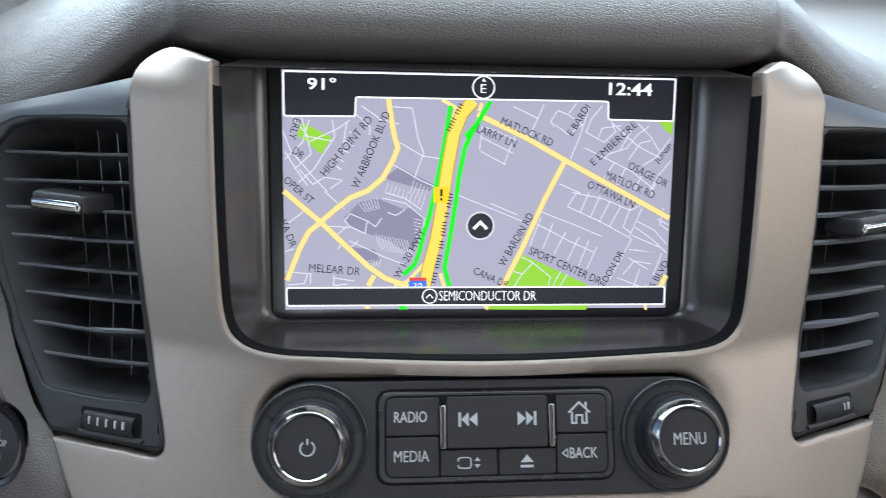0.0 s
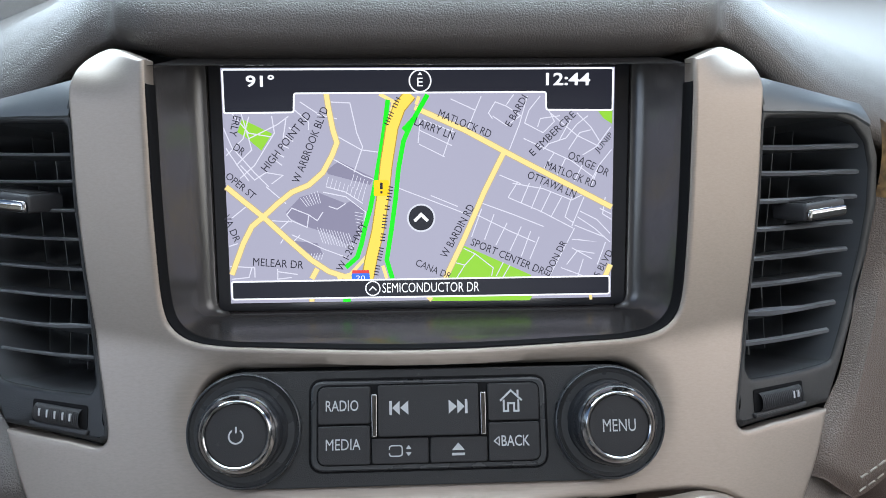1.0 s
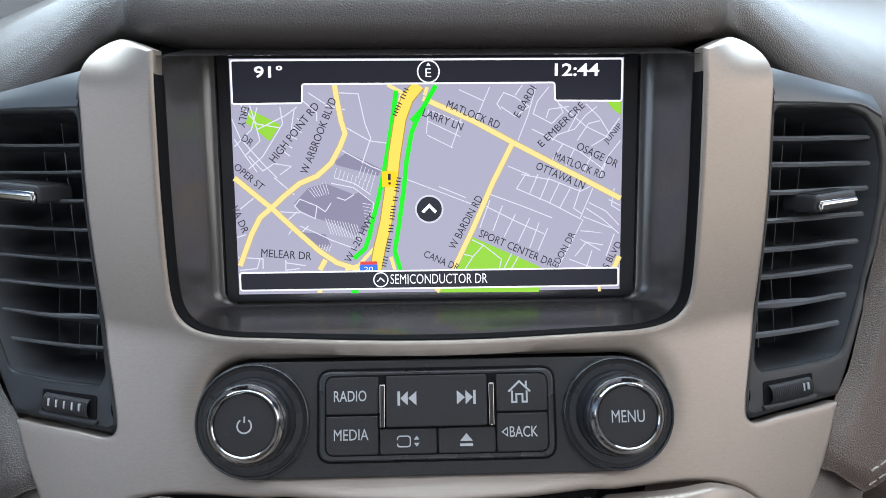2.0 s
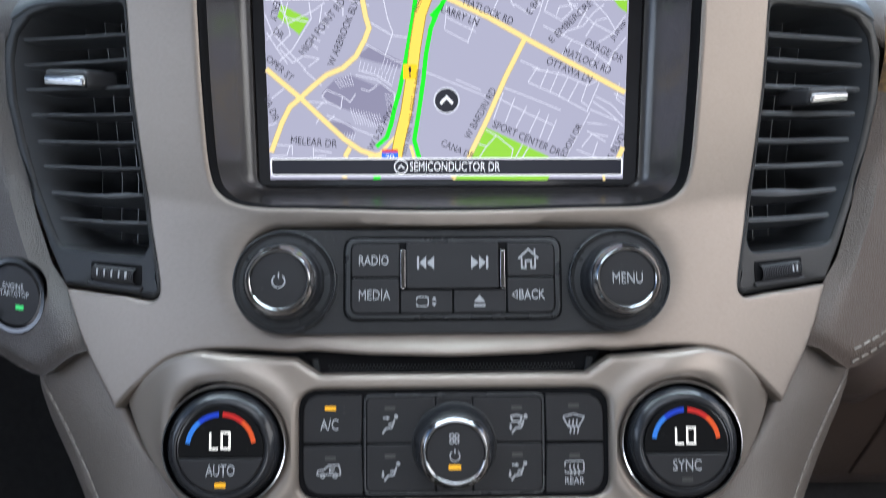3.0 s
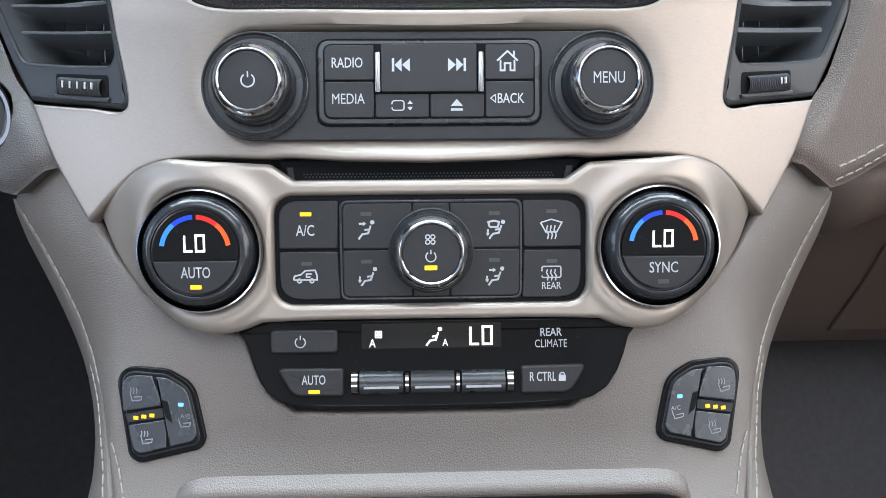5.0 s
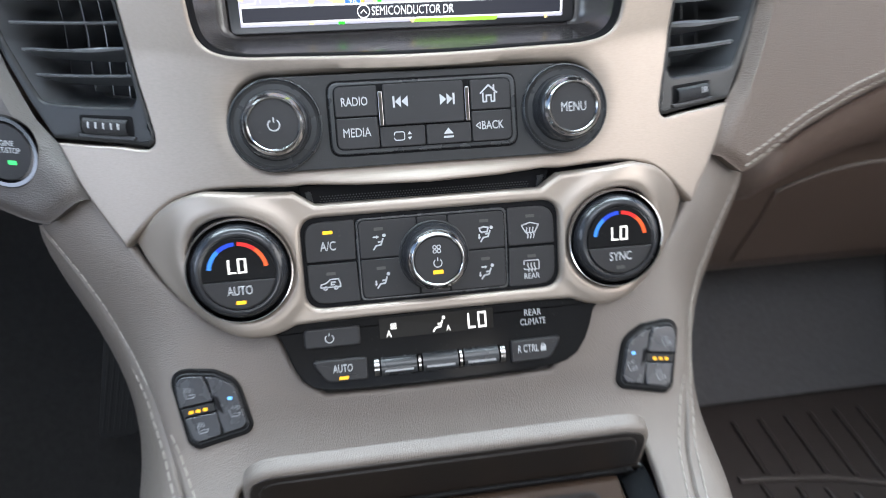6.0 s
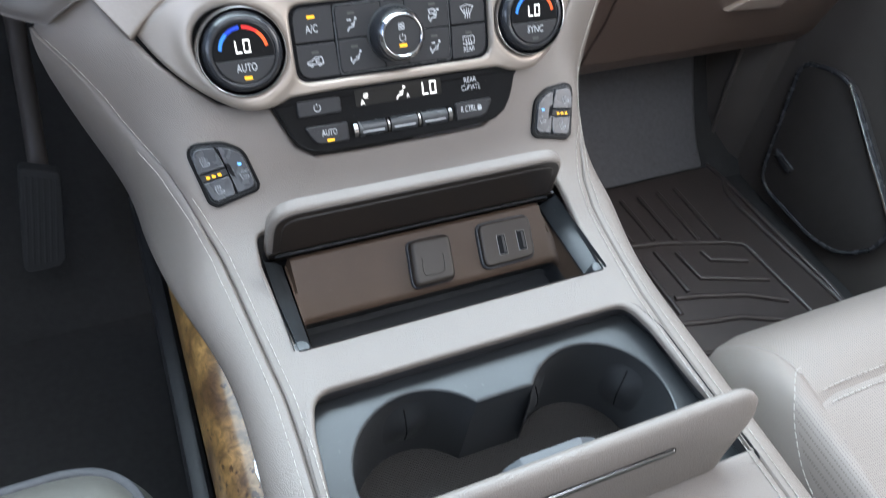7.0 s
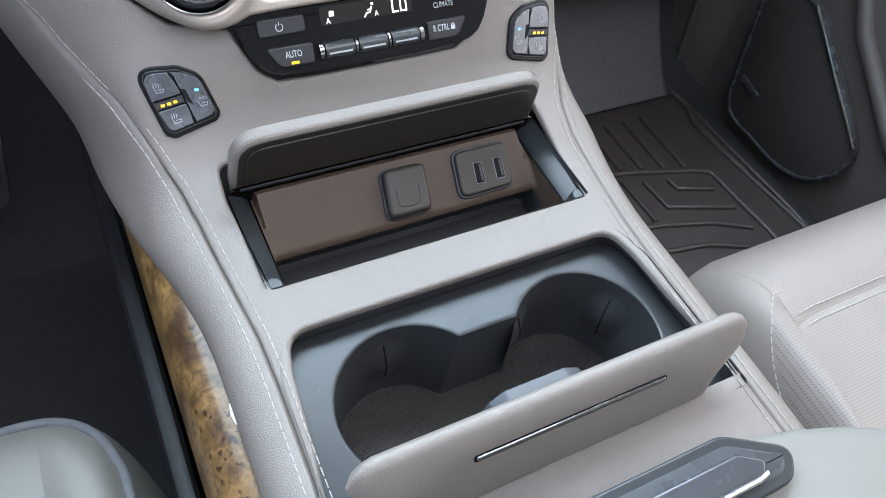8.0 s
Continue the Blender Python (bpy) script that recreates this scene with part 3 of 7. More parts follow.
def air_vent(sx):
    ob = thing("air_vent", "black slatted dashboard air vent with chrome-tipped tab", "air vent", "dash air vents")
    f = lambda x, z, w=0.0: face(sx * x, z, w)
    outer = [(145, 977), (170, 974), (200, 969.5), (215, 961), (222, 946), (223.5, 924), (218.5, 899), (208.5, 877), (197.5, 860), (187, 846.8), (150, 850), (136.5, 850.5), (133.2, 853), (133, 857), (135.6, 867), (139.6, 884), (143.1, 912), (145.1, 940), (145.1, 979)]
    hole = [(148, 972), (190, 967), (203, 962.5), (212.5, 953.5), (216.8, 941), (217, 923), (213.8, 904), (208, 886.3), (198, 871), (191.5, 862), (184, 862.3), (165, 864), (143, 866.6), (140.5, 871), (143, 884), (145.5, 912), (147, 940)]
    hl = rpoly(hole, [3, 4, 6, 8, 8, 8, 8, 8, 8, 5, 4, 4, 3, 3, 3, 3, 3], 3)
    bm = bmesh.new()
    sheet(bm, rpoly(outer, [1.5, 1.5, 6, 8, 8, 9, 9, 9, 6, 1.5] + [1.5] * (len(outer) - 10), 4), [hl], lambda x, z, w=0: f(x, z, w - 2.5), 8, 6, 1.9, 4)
    part("housing", bm, HOUSINGBLACK, ob)
    bm = bmesh.new()
    rows = []
    for i in range(13):
        t = i / 12
        x = 146 + 68 * t
        lo, hi = float(np.interp(x, [146, 170, 200, 214], [974, 971.5, 967, 960])), 990 - 19 * t
        rows.append([f(x, lo, -6.0), f(x, lo + 0.3, -2.6), f(x, lo + 1.2, -1.9), f(x, lo + 3, -2.2), f(x, lo + (hi - lo) * 0.6, -4.5), f(x, hi, -8), f(x, hi + 1, -24)])
    loft(bm, rows)
    part("top_cap", bm, VENTCAP, ob, "satin blue-black cap above the slats")
    bm = bmesh.new()
    rows = []
    c = (178, 915)
    for w, k in ((-4, 1.0), (-14, 0.99), (-48, 0.92), (-48, 0.0)):
        rows.append([f(c[0] + (p[0] - c[0]) * k, c[1] + (p[1] - c[1]) * k, w) for p in hl])
    loft(bm, rows, True)
    part("duct", bm, VENTBLACK, ob)
    ends = [(147, 960.0, 211.5, 952), (146.8, 949.3, 213, 940), (146.5, 937.5, 212.8, 928.6), (146, 925.6, 211, 917), (145.3, 913.2, 208.4, 904.8), (144.5, 901.7, 205.6, 893.4), (143.6, 889.8, 200.8, 883.4), (142, 879.8, 194.8, 873.2)]
    for k, (xa, za, xb, zb) in enumerate(ends):
        bm = bmesh.new()
        rows = []
        for i in range(9):
            t = i / 8
            x, z = xa + (xb - xa) * t, za + (zb - za) * t
            sec = [(0.6, -6.4), (0.1, -5.6), (-0.6, -5.9), (-0.9, -8), (-3.0, -26), (-1.9, -26), (0.1, -9)] if sx < 0 else [(1.2, -6.6), (0.3, -5.4), (-0.9, -5.8), (-1.2, -8), (-2.6, -26), (-1.2, -26), (0.9, -9)]
            rows.append([f(x, z + a, b) for a, b in sec])
        loft(bm, rows, True, True)
        part("slat", bm, SLATBLACK, ob)
    for x in (151, 159.5, 168, 178, 189, 201):
        bm = bmesh.new()
        loft(bm, [[f(x + a - (970 - z) * 0.06, z, w) for a, w in ((-0.3, -32), (0.3, -32), (0.6, -34), (0.6, -46), (-0.6, -46), (-0.6, -34))] for z in (965, 940, 915, 890, 869)], True, True)
        part("vane", bm, VENTBLACK, ob)
    # finger tab on the third slat: ridged top, bright front edge
    bm = bmesh.new()
    g = offset_map(f, 175, 937.5) if sx < 0 else offset_map(f, 177.8, 929.5)
    block(bm, rpoly([(-12.5, -3.0), (12.5, -4.8), (12.5, 2.8), (-12.5, 4.6)], 2.2, 4), g, -12, 5, 1.6, 3)
    tab = part("tab", bm, SOFTBLACK, ob)
    for k in range(11):
        bm = bmesh.new()
        u = -10 + 2 * k
        block(bm, box_loop(u - 0.5, -7.5, u + 0.5, 3.0, 0.3, 2), lambda a, b, w: g(a, 3.2 - 0.072 * a + w, b), 0, 1.0, 0.3, 2)
        part("ridge", bm, SOFTBLACK, tab)
    bm = bmesh.new()
    block(bm, rpoly([(-11.8, -2.8), (11.8, -4.6), (11.8, 0.4), (-11.8, 2.2)], 1.8, 4), g, 3.5, 6.6, 1.3, 4)
    part("tip", bm, SATINCHROME, tab, "chrome tab edge")
    bm = bmesh.new()
    block(bm, rpoly([(-10.6, -0.2), (10.6, -1.8), (10.6, -0.9), (-10.6, 0.7)], 0.4, 2), g, 5.5, 6.9, 0.3, 2)
    part("bright_line", bm, CHROME, tab, "polished line along the tab")
    # ribbed thumbwheel with a bevelled lower lip; a flush black plate paints its window's shade
    win = rpoly([(143.0, 862.6), (171.0, 859.6), (171.0, 851.4), (143.0, 854.0)], 1.2, 3)
    solid("wheel_window", win, f, -5, -2.2, PORTBLACK, ob, 0.1, "flush black plate for the shaded window round the wheel")
    bm = bmesh.new()
    block(bm, rpoly([(141.5, 854.2), (172.5, 851.4), (171.0, 849.6), (143.0, 852.0)], 0.6, 3), f, -4, -1.2, 0.7, 3)
    part("window_lip", bm, SOFTBLACK, ob)
    wheel = bmesh.new()
    rows = []
    for i in range(93):
        x = 145.5 + 23 * i / 92
        zc = 857.3 - (x - 145.5) * 0.088
        rows.append([f(x, zc + 3.5 * math.cos(a), -2.6 + (2.9 - 0.55 * ((i // 2) % 2)) * math.sin(a)) for j, a in enumerate([math.pi * j / 14 for j in range(15)])])
    loft(wheel, rows)
    wh = part("thumbwheel", wheel, SOFTBLACK, ob, "ribbed black drum")
    for i, x in enumerate((149.5, 153, 157, 161, 165) if sx < 0 else (163, 165.5)):
        zc = 857.7 - (x - 145.5) * 0.085
        b2 = bmesh.new()
        block(b2, box_loop(x - 0.38, zc - 1.35, x + 0.38, zc + 1.35, 0.2, 1), f, -0.6, 0.55, 0.1, 1)
        part("mark", b2, LEGEND, wh)
    return ob


for side in (-1, 1):
    air_vent(side)


RECESSBLACK = textured(material("satin_recess_black", (0.036, 0.033, 0.033), 0.24, spec=1.0), 60, 3, 0.1, 0.06, 2000, rough_vary=0.04)


def display_unit():
    ob = thing("infotainment_display", "recessed dashboard touchscreen showing a lit street map", "screen")
    n = 14

    def ring(x0, z0, x1, z1, rb, rt):
        hs = [0.3, 0.5, 0.65, 0.75, 0.82, 0.88, 0.94]
        pts = [(x0, z0), (x1, z0)] + [(x1, z0 + (z1 - z0) * k) for k in hs] + [(x1, z1), (x0, z1)] + [(x0, z0 + (z1 - z0) * k) for k in hs[::-1]]
        return rpoly(pts, [rb, rb] + [0] * 7 + [rt, rt] + [0] * 7, n)
    a = ring(-112, 888.5, 112, 996.5, 17, 2)
    b = ring(-93.4, -56.6, 92.8, 60, 7, 2)
    bm = bmesh.new()
    rows = [[face(x, z, -2.5) for x, z in a], [face(x * 0.993, z + (1.0 if z < 940 else 0), -4.5) for x, z in a]]
    e1, e2 = rows[1], [SCREEN(u, v, 2) for u, v in b]
    back = SCREEN(0, 0, -1) - SCREEN(0, 0, 0)
    for k in (0.15, 0.3, 0.45, 0.58, 0.7, 0.8, 0.88, 0.95):
        rows.append([p.lerp(q, k) + back * (math.sin(math.pi * k ** 1.6) * 4.5) for p, q in zip(e1, e2)])
    rows.append(e2)
    rows.append([SCREEN(u * 0.99, v * 0.985, 0) for u, v in b])
    loft(bm, rows, True)
    part("recess", bm, RECESSBLACK, ob)
    bm = bmesh.new()
    block(bm, ring(-98, -61, 98, 60, 9, 2), SCREEN, -8, 0.2, 0.2, 1)
    part("back_plate", bm, SOFTBLACK, ob)
    bm = bmesh.new()
    block(bm, box_loop(-92.4, -55.4, 91.8, 58.6, 3.5), SCREEN, 0, 1.9, 0.4, 2)
    part("screen_frame", bm, SCREENGLASS, ob)
    return ob


DISPLAY = display_unit()


def radio_panel():
    ob = thing("car_radio", "black car radio with buttons and two chrome-ringed knobs", "car radio")
    bm = bmesh.new()
    block(bm, inset(stadium(), -0.4), RADIO, -8, -1.0, 0.5, 2)
    part("faceplate", bm, BLACK, ob)
    return ob


RADIO_PANEL = radio_panel()


def climate_bezel():
    ob = STACK
    right = [(40, 28), (57, 28, 1), (67, 34.8, 1), (90, 36.0), (105, 35.6), (114, 33.2), (127, 25.2), (140, 10.5), (149.5, -2.6, 1), (148.2, -6), (140.5, -14.7), (129, -23.2), (113.5, -31), (98, -35.8), (82, -35.2), (71, -31.4, 1), (40, -30.6)]
    loop = smooth_loop(right + [(-p[0], *p[1:]) for p in right[::-1]])
    holes = [circle(95.2, -0.6, 25.4, 56), circle(-95.2, -0.6, 25.4, 56), box_loop(-65.3, -23.9, 65.3, 21.7, 9, 8)]
    bm = bmesh.new()
    sheet(bm, loop, holes, lambda u, v, w=0: climate_face(u, v, w + 2.5), 3.5, 9, 2.6, 5, [p for r in (29.2, 31, 33, 35, 37.5, 40) for c in (-95.2, 95.2) for p in circle(c, -0.6, r, 56)], lambda u, v: math.hypot(abs(u) - 95.2, v + 0.6) < 42)
    part("climate_surround", bm, SATIN, ob, "satin silver surround of the climate controls")


climate_bezel()


def climate_panel():
    ob = thing("climate_control", "black climate control unit with two lit temperature dials", "climate control")
    solid("faceplate", box_loop(-67, -25.4, 67, 23.2, 5), CLIMATE0, -9, -1.0, BLACK, ob, 0.4)
    return ob


CLIMATE_PANEL = climate_panel()


def rear_climate_panel():
    ob = thing("rear_climate_control", "glossy black rear climate control with lit display", "climate control")
    outline = [(69, 16.5), (88, 12.4), (84.6, 8), (82.4, 0), (79.6, -7), (75, -14), (68.6, -18.1), (61, -19.8), (40, -20.9), (0, -21.5), (-40, -21.2), (-58.5, -20.4), (-65.5, -18.3), (-70.6, -14), (-73.6, -9), (-76, -3), (-78, 4), (-80, 9), (-82.5, 11.6), (-69, 16.5)]
    solid("faceplate", rpoly(outline, [2, 1] + [6] * 16 + [1, 2], 4), REAR, -10, 1.0, GLOSS, ob, 1.2, steps=4)
    return ob


REAR_PANEL = rear_climate_panel()


def disc_slot():
    ob = thing("disc_slot", "dark disc slot with a mesh lip in the centre stack", "disc slot")
    f = plane(0.2145, 0.8345, 30)
    solid("slot_backing", rpoly([(-58, -5.5), (58, -5.5), (66, 5), (-66, 5)], 1.5, 3), f, -14, -7.5, PORTBLACK, ob, 0.5)
    bm = bmesh.new()
    for j in range(3):
        for i in range(72):
            u, v = -54 + 1.5 * i + 0.75 * (j % 2), -3.4 + 1.25 * j
            dot(bm, f, circle(u, v, 0.42, 6), -7.2)
    mesh = part("mesh_lip", bm, SOFTBLACK, ob, "fine mesh of small raised dots")
    mesh["kind"] = "stuff"
    for sx in (-1, 1):
        solid("slot_end", [(sx * 57.5, -4.6), (sx * 60.0, -4.6), (sx * 61.5, 2.0), (sx * 58.6, 2.0)], f, -8, -6.2, SHEENBLACK, ob, 0.4)
    return ob


# ---- console ----
GROOVE_S = [-330, -245, -180, -150, -123, -70, -48, -22, -12, 0, 16, 30, 42, 48, 53, 58, 64, 70, 75, 100]
GROOVE_X = [119, 119, 118.3, 119, 121.8, 127.4, 131.2, 140.2, 144.6, 150.6, 161.8, 171, 177.5, 182.5, 186.2, 190.5, 196.5, 202.5, 205.5, 206]


def groove_x(s):
    return float(np.interp(s, GROOVE_S, GROOVE_X))


FLARE_Y = [-200, 0, 28, 51, 75, 100, 125, 150, 180, 210, 250, 300]
FLARE_X = [142, 142, 141, 142.5, 146.5, 153.5, 161, 166, 170.5, 172.5, 174, 175]


def shoulder(sx, s, q):
    """The console's side: a rounded shoulder from the groove (q = 0) to its widest line (q = 1)."""
    g = groove_x(s)
    top = con(sx * (g + 1.6), s, -0.2) * 1000
    wide = float(np.interp(top.y, FLARE_Y, FLARE_X))
    wide = wide if s > 25 else max(g + 12, wide)
    low = min(top.z - 10, float(np.interp(top.y, [-330, 60, 150, 300], [683, 682, 676, 640])))
    a = math.pi / 2 * q
    steep = float(np.interp(s, [-62, -22], [0, 1]))
    x0, lip = abs(top.x), 3.6
    out = (wide - x0) * math.sin(a) * (1 - steep) + steep * (lip * math.sin(math.pi / 2 * min(1, q * 3)) + (wide - x0 - lip) * q ** 1.6)
    down = (1 - math.cos(a)) * (1 - steep) + steep * q ** 1.25
    return mm(sx * (x0 + out), top.y, top.z + (low - top.z) * down)


def console():
    ob = thing("centre_console", "taupe leather centre console with pale stitching", "console")
    right = [(30, 1), (60, 1), (71, 9), (78, 23), (82, 33), (98, 35), (113, 38), (128, 49), (141, 60), (151, 72), (156, 79), (167, 99), (174, 95.5), (180.5, 91), (193, 83.2), (203.6, 76.6), (205.4, 74.4), (204.4, 72), (202.2, 69.6), (196.3, 63.8), (190.3, 58)]
    right += [(groove_x(s), s) for s in (52, 42, 30, 16, 0, -10, -30, -48, -70, -95, -123, -150, -180, -210, -245, -290, -330)]
    loop = right + [(-x, s) for x, s in right[::-1]]
    hole_bin = rpoly([(107.5, -40), (109, -60), (106.5, -91), (104, -123.5), (-104, -123.5), (-106.5, -91), (-109, -60), (-107.5, -40)], [6, 4, 4, 7, 7, 4, 4, 6], 5)
    hole_cup = rpoly([(104, -153.5), (109.5, -176), (113, -215), (120.5, -266), (-120.5, -266), (-113, -215), (-109.5, -176), (-104, -153.5)], [16, 6, 6, 5, 5, 6, 6, 16], 6)
    bm = bmesh.new()
    sheet(bm, loop, [hole_bin, hole_cup], con, 9, 4.5, 2.4, 4)
    part("top_panel", bm, LEATHER, ob)
    for sx in (-1, 1):
        bm = bmesh.new()
        rows = []
        for s in [74, 70, 64, 58, 50] + [40 - 10 * i for i in range(38)]:
            g = groove_x(s)
            row = [con(sx * (g - 0.5), s, -4), con(sx * (g + 0.4), s, -1.6), con(sx * (g + 1.6), s, -0.2)]
            row += [shoulder(sx, s, q) for q in (0.1, 0.2, 0.32, 0.45, 0.6, 0.75, 0.88, 1.0)]
            e = row[-1] * 1000
            row += [mm(e.x - sx, e.y, e.z - 4), mm(e.x - sx * 5, e.y, e.z - 6.5), mm(sx * 141, e.y, e.z - 7), mm(sx * 138, e.y, 600), mm(sx * 138, e.y, 240)]
            rows.append(row)
        # even out the flank along its length, more so towards the floor
        for turn in range(6):
            for c in range(5, len(rows[0])):
                if turn < c - 4:
                    line = [r[c] for r in rows]
                    for i in range(1, len(rows) - 1):
                        rows[i][c] = (line[i - 1] + 2 * line[i] + line[i + 1]) / 4
        loft(bm, rows)
        part("side_panel", bm, LEATHER, ob)
    return ob


CONSOLE = console()


def storage_bin():
    ob = thing("storage_bin", "open dark storage tray with a raised flap lid", "storage bin")
    # well
    bm = bmesh.new()
    loop = [(106, 131), (107, 118), (106, 90), (103.5, 53), (-103.5, 53), (-106, 90), (-107, 118), (-106, 131)]
    loft(bm, [[mm(x, y, 703) for x, y in loop], [mm(x * 0.99, y, 640) for x, y in loop]], True)
    bm.faces.new([bm.verts.new(mm(x * 0.99, y, 640)) for x, y in loop])
    part("well", bm, SOFTBLACK, ob)
    # inclined outlet panel
    bm = bmesh.new()
    rows = []
    for y, z in ((128, 697), (124, 700), (121.5, 700.6), (119, 699.2), (104.5, 689.9), (90.5, 681), (88.4, 679.0), (87.8, 676.4), (90, 672), (99, 655), (96, 652), (56, 650)):
        side = [(-94.0, 57.0), (-93.7, y - 7)] + [(-88.7 - 5 * math.cos(radians(a)), y - 5 + 5 * math.sin(radians(a))) for a in (0, 22, 45, 68, 90)]
        if z < 652:
            side = [(-94.0 + 0.9 * k, 56.0) for k in range(7)]
        rows.append([mm(x, v, z if v > y - 0.5 else min(z, 692.5)) for x, v in side + [(-x, v) for x, v in side[::-1]]])
    loft(bm, rows[:9])
    part("outlet_panel", bm, BROWNBLACK, ob, "dark brown moulded liner with a sloping outlet panel")
    # same liner below the crease, coloured black in place of the bin's shade
    bm = bmesh.new()
    loft(bm, rows[8:])
    part("tray_floor", bm, BLACK, ob, "lower liner and floor, blackened for the shade in the bin")
    lid_f = plane(0.1265, 0.702, -9)
    bm = bmesh.new()
    lp = rpoly([(-104, -2), (104, -2), (101, 46), (-101, 46)], [1, 1, 20, 20], 8)
    block(bm, lp, lid_f, -8.5, 0, 3.6, 5)
    lid = part("lid", bm, LEATHER, ob, "leather-wrapped flap standing open")
    solid("liner", inset(lp, 2.9), lid_f, -1, 0.6, LINERBROWN, lid, 0.5, "satin brown-black flap liner")
    solid("liner_step", inset(lp, 7.5), lid_f, 0, 1.3, LINERBROWN, lid, 0.7, steps=3)
    solid("hinge_strip", box_loop(-99, 0.2, 99, 3.4, 0.8), lid_f, -1, 1.6, SATINBLACK, lid, 0.6, "satin hinge strip")
    for sx in (-1, 1):
        bm = bmesh.new()
        loft(bm, [[mm(sx * x, y, z) for x, z in ((106.5, 704 - (y - 52) * 0.02), (105, 700), (99, 697), (95, 693), (94, 640))] for y in (54, 75, 100, 126)])
        part("ledge", bm, SHEENBLACK, ob, "satin blue-black side ledge")
        h = lambda u, v, w: mm(sx * (101 + 0.3 * w) + u, 55.5 + v, 700 + w)
        bm = bmesh.new()
        turned(bm, h, 0, 0, [(5.2, -6), (5.2, 1.0), (4.4, 2.0), (0.5, 2.2)], 24)
        part("hinge_cover", bm, SHEENBLACK, ob)
    return ob


BROWNBLACK = textured(material("brown_black_plastic", (0.060, 0.040, 0.0285), 0.40, spec=0.20), 50, 4, 0.12, 0.3, 1800, rough_vary=0.05, dirt=0.05)
LINERBROWN = textured(material("satin_brown_black", (0.020, 0.0165, 0.0145), 0.34, spec=0.3), 50, 4, 0.12, 0.15, 1800, rough_vary=0.05, dirt=0.05)
storage_bin()


CUPS = ((-51, 45.0), (58, 43.5))


def cup_outline(d=0.0):
    """Both cups and the neck between them, drawn in by d."""
    yb, yf, cy = -4.5 - d * 0.5, -60 + d * 0.5, -31
    (xl, rl), (xr, rr) = CUPS
    ang = lambda y, r: math.degrees(math.asin((y - cy) / r))
    right = circle(xr, cy, rr - d, 40, 180 - ang(yb, rr - d), -180 - ang(yf, rr - d))
    left = circle(xl, cy, rl - d, 40, 360 + ang(yf, rl - d), ang(yb, rl - d))
    return right + left


def cup_holder():
    ob = thing("cup_holder", "black double cup holder with a rubber mat", "cup holder")
    f = lambda x, y, w=0.0: mm(x, y, 688.5 + w)
    outer = rpoly([(108, 26), (116, 0), (119, -96), (-119, -96), (-116, 0), (-108, 26)], [14, 4, 4, 4, 4, 14], 5)
    cups = cup_outline()
    bm = bmesh.new()
    sheet(bm, outer, [cups], f, 9, 6, 1.6, 3)
    part("tray", bm, SHEENBLACK, ob, "satin blue-black tray")
    bm = bmesh.new()
    loft(bm, [[mm(x, y, z) for x, y in outer] for z in (702, 682)], True)
    part("rim_wall", bm, SOFTBLACK, ob)
    bm = bmesh.new()
    low = cup_outline(3)
    loft(bm, [[mm(x, y, 687) for x, y in cups], [mm(x * 0.5 + u * 0.5, y * 0.5 + v * 0.5, 655) for (x, y), (u, v) in zip(cups, low)], [mm(x, y, 621) for x, y in low]], True)
    part("cup_wall", bm, CUPWALL, ob)
    solid("mat", cup_outline(2.4), lambda x, y, w=0: mm(x, y, 620 + w), -3, 1, CUPMAT, ob, 0.5)
    return ob


CUPWALL = textured(material("cup_wall_plastic", (0.033, 0.034, 0.036), 0.42), 60, 4, 0.12, 0.15, 1800, rough_vary=0.05, dirt=0.05)


def gridded(m, scale):
    """A fine regular grid of small raised studs."""
    n, l = m.node_tree.nodes, m.node_tree.links
    b = n["Principled BSDF"]
    co = n.new("ShaderNodeTexCoord")
    mp = n.new("ShaderNodeMapping")
    mp.inputs["Rotation"].default_value = (0, 0, radians(40))
    mp.inputs["Scale"].default_value = (1, 1, 0)
    l.new(co.outputs["Object"], mp.inputs[0])
    v = n.new("ShaderNodeTexVoronoi")
    v.inputs["Scale"].default_value = scale
    v.inputs["Randomness"].default_value = 0.0
    l.new(mp.outputs[0], v.inputs["Vector"])
    mr = n.new("ShaderNodeMapRange")
    mr.inputs["From Min"].default_value, mr.inputs["From Max"].default_value = 0.25, 0.5
    mr.inputs["To Min"].default_value, mr.inputs["To Max"].default_value = 1, 0
    l.new(v.outputs["Distance"], mr.inputs["Value"])
    bp = n.new("ShaderNodeBump")
    bp.inputs["Strength"].default_value = 0.9
    bp.inputs["Distance"].default_value = 0.0008
    l.new(mr.outputs[0], bp.inputs["Height"])
    l.new(bp.outputs[0], b.inputs["Normal"])
    return m


CUPMAT = gridded(textured(material("cup_mat_rubber", (0.034, 0.030, 0.027), 0.42), 60, 3, 0.2, dirt=0.12), 620)
cup_holder()


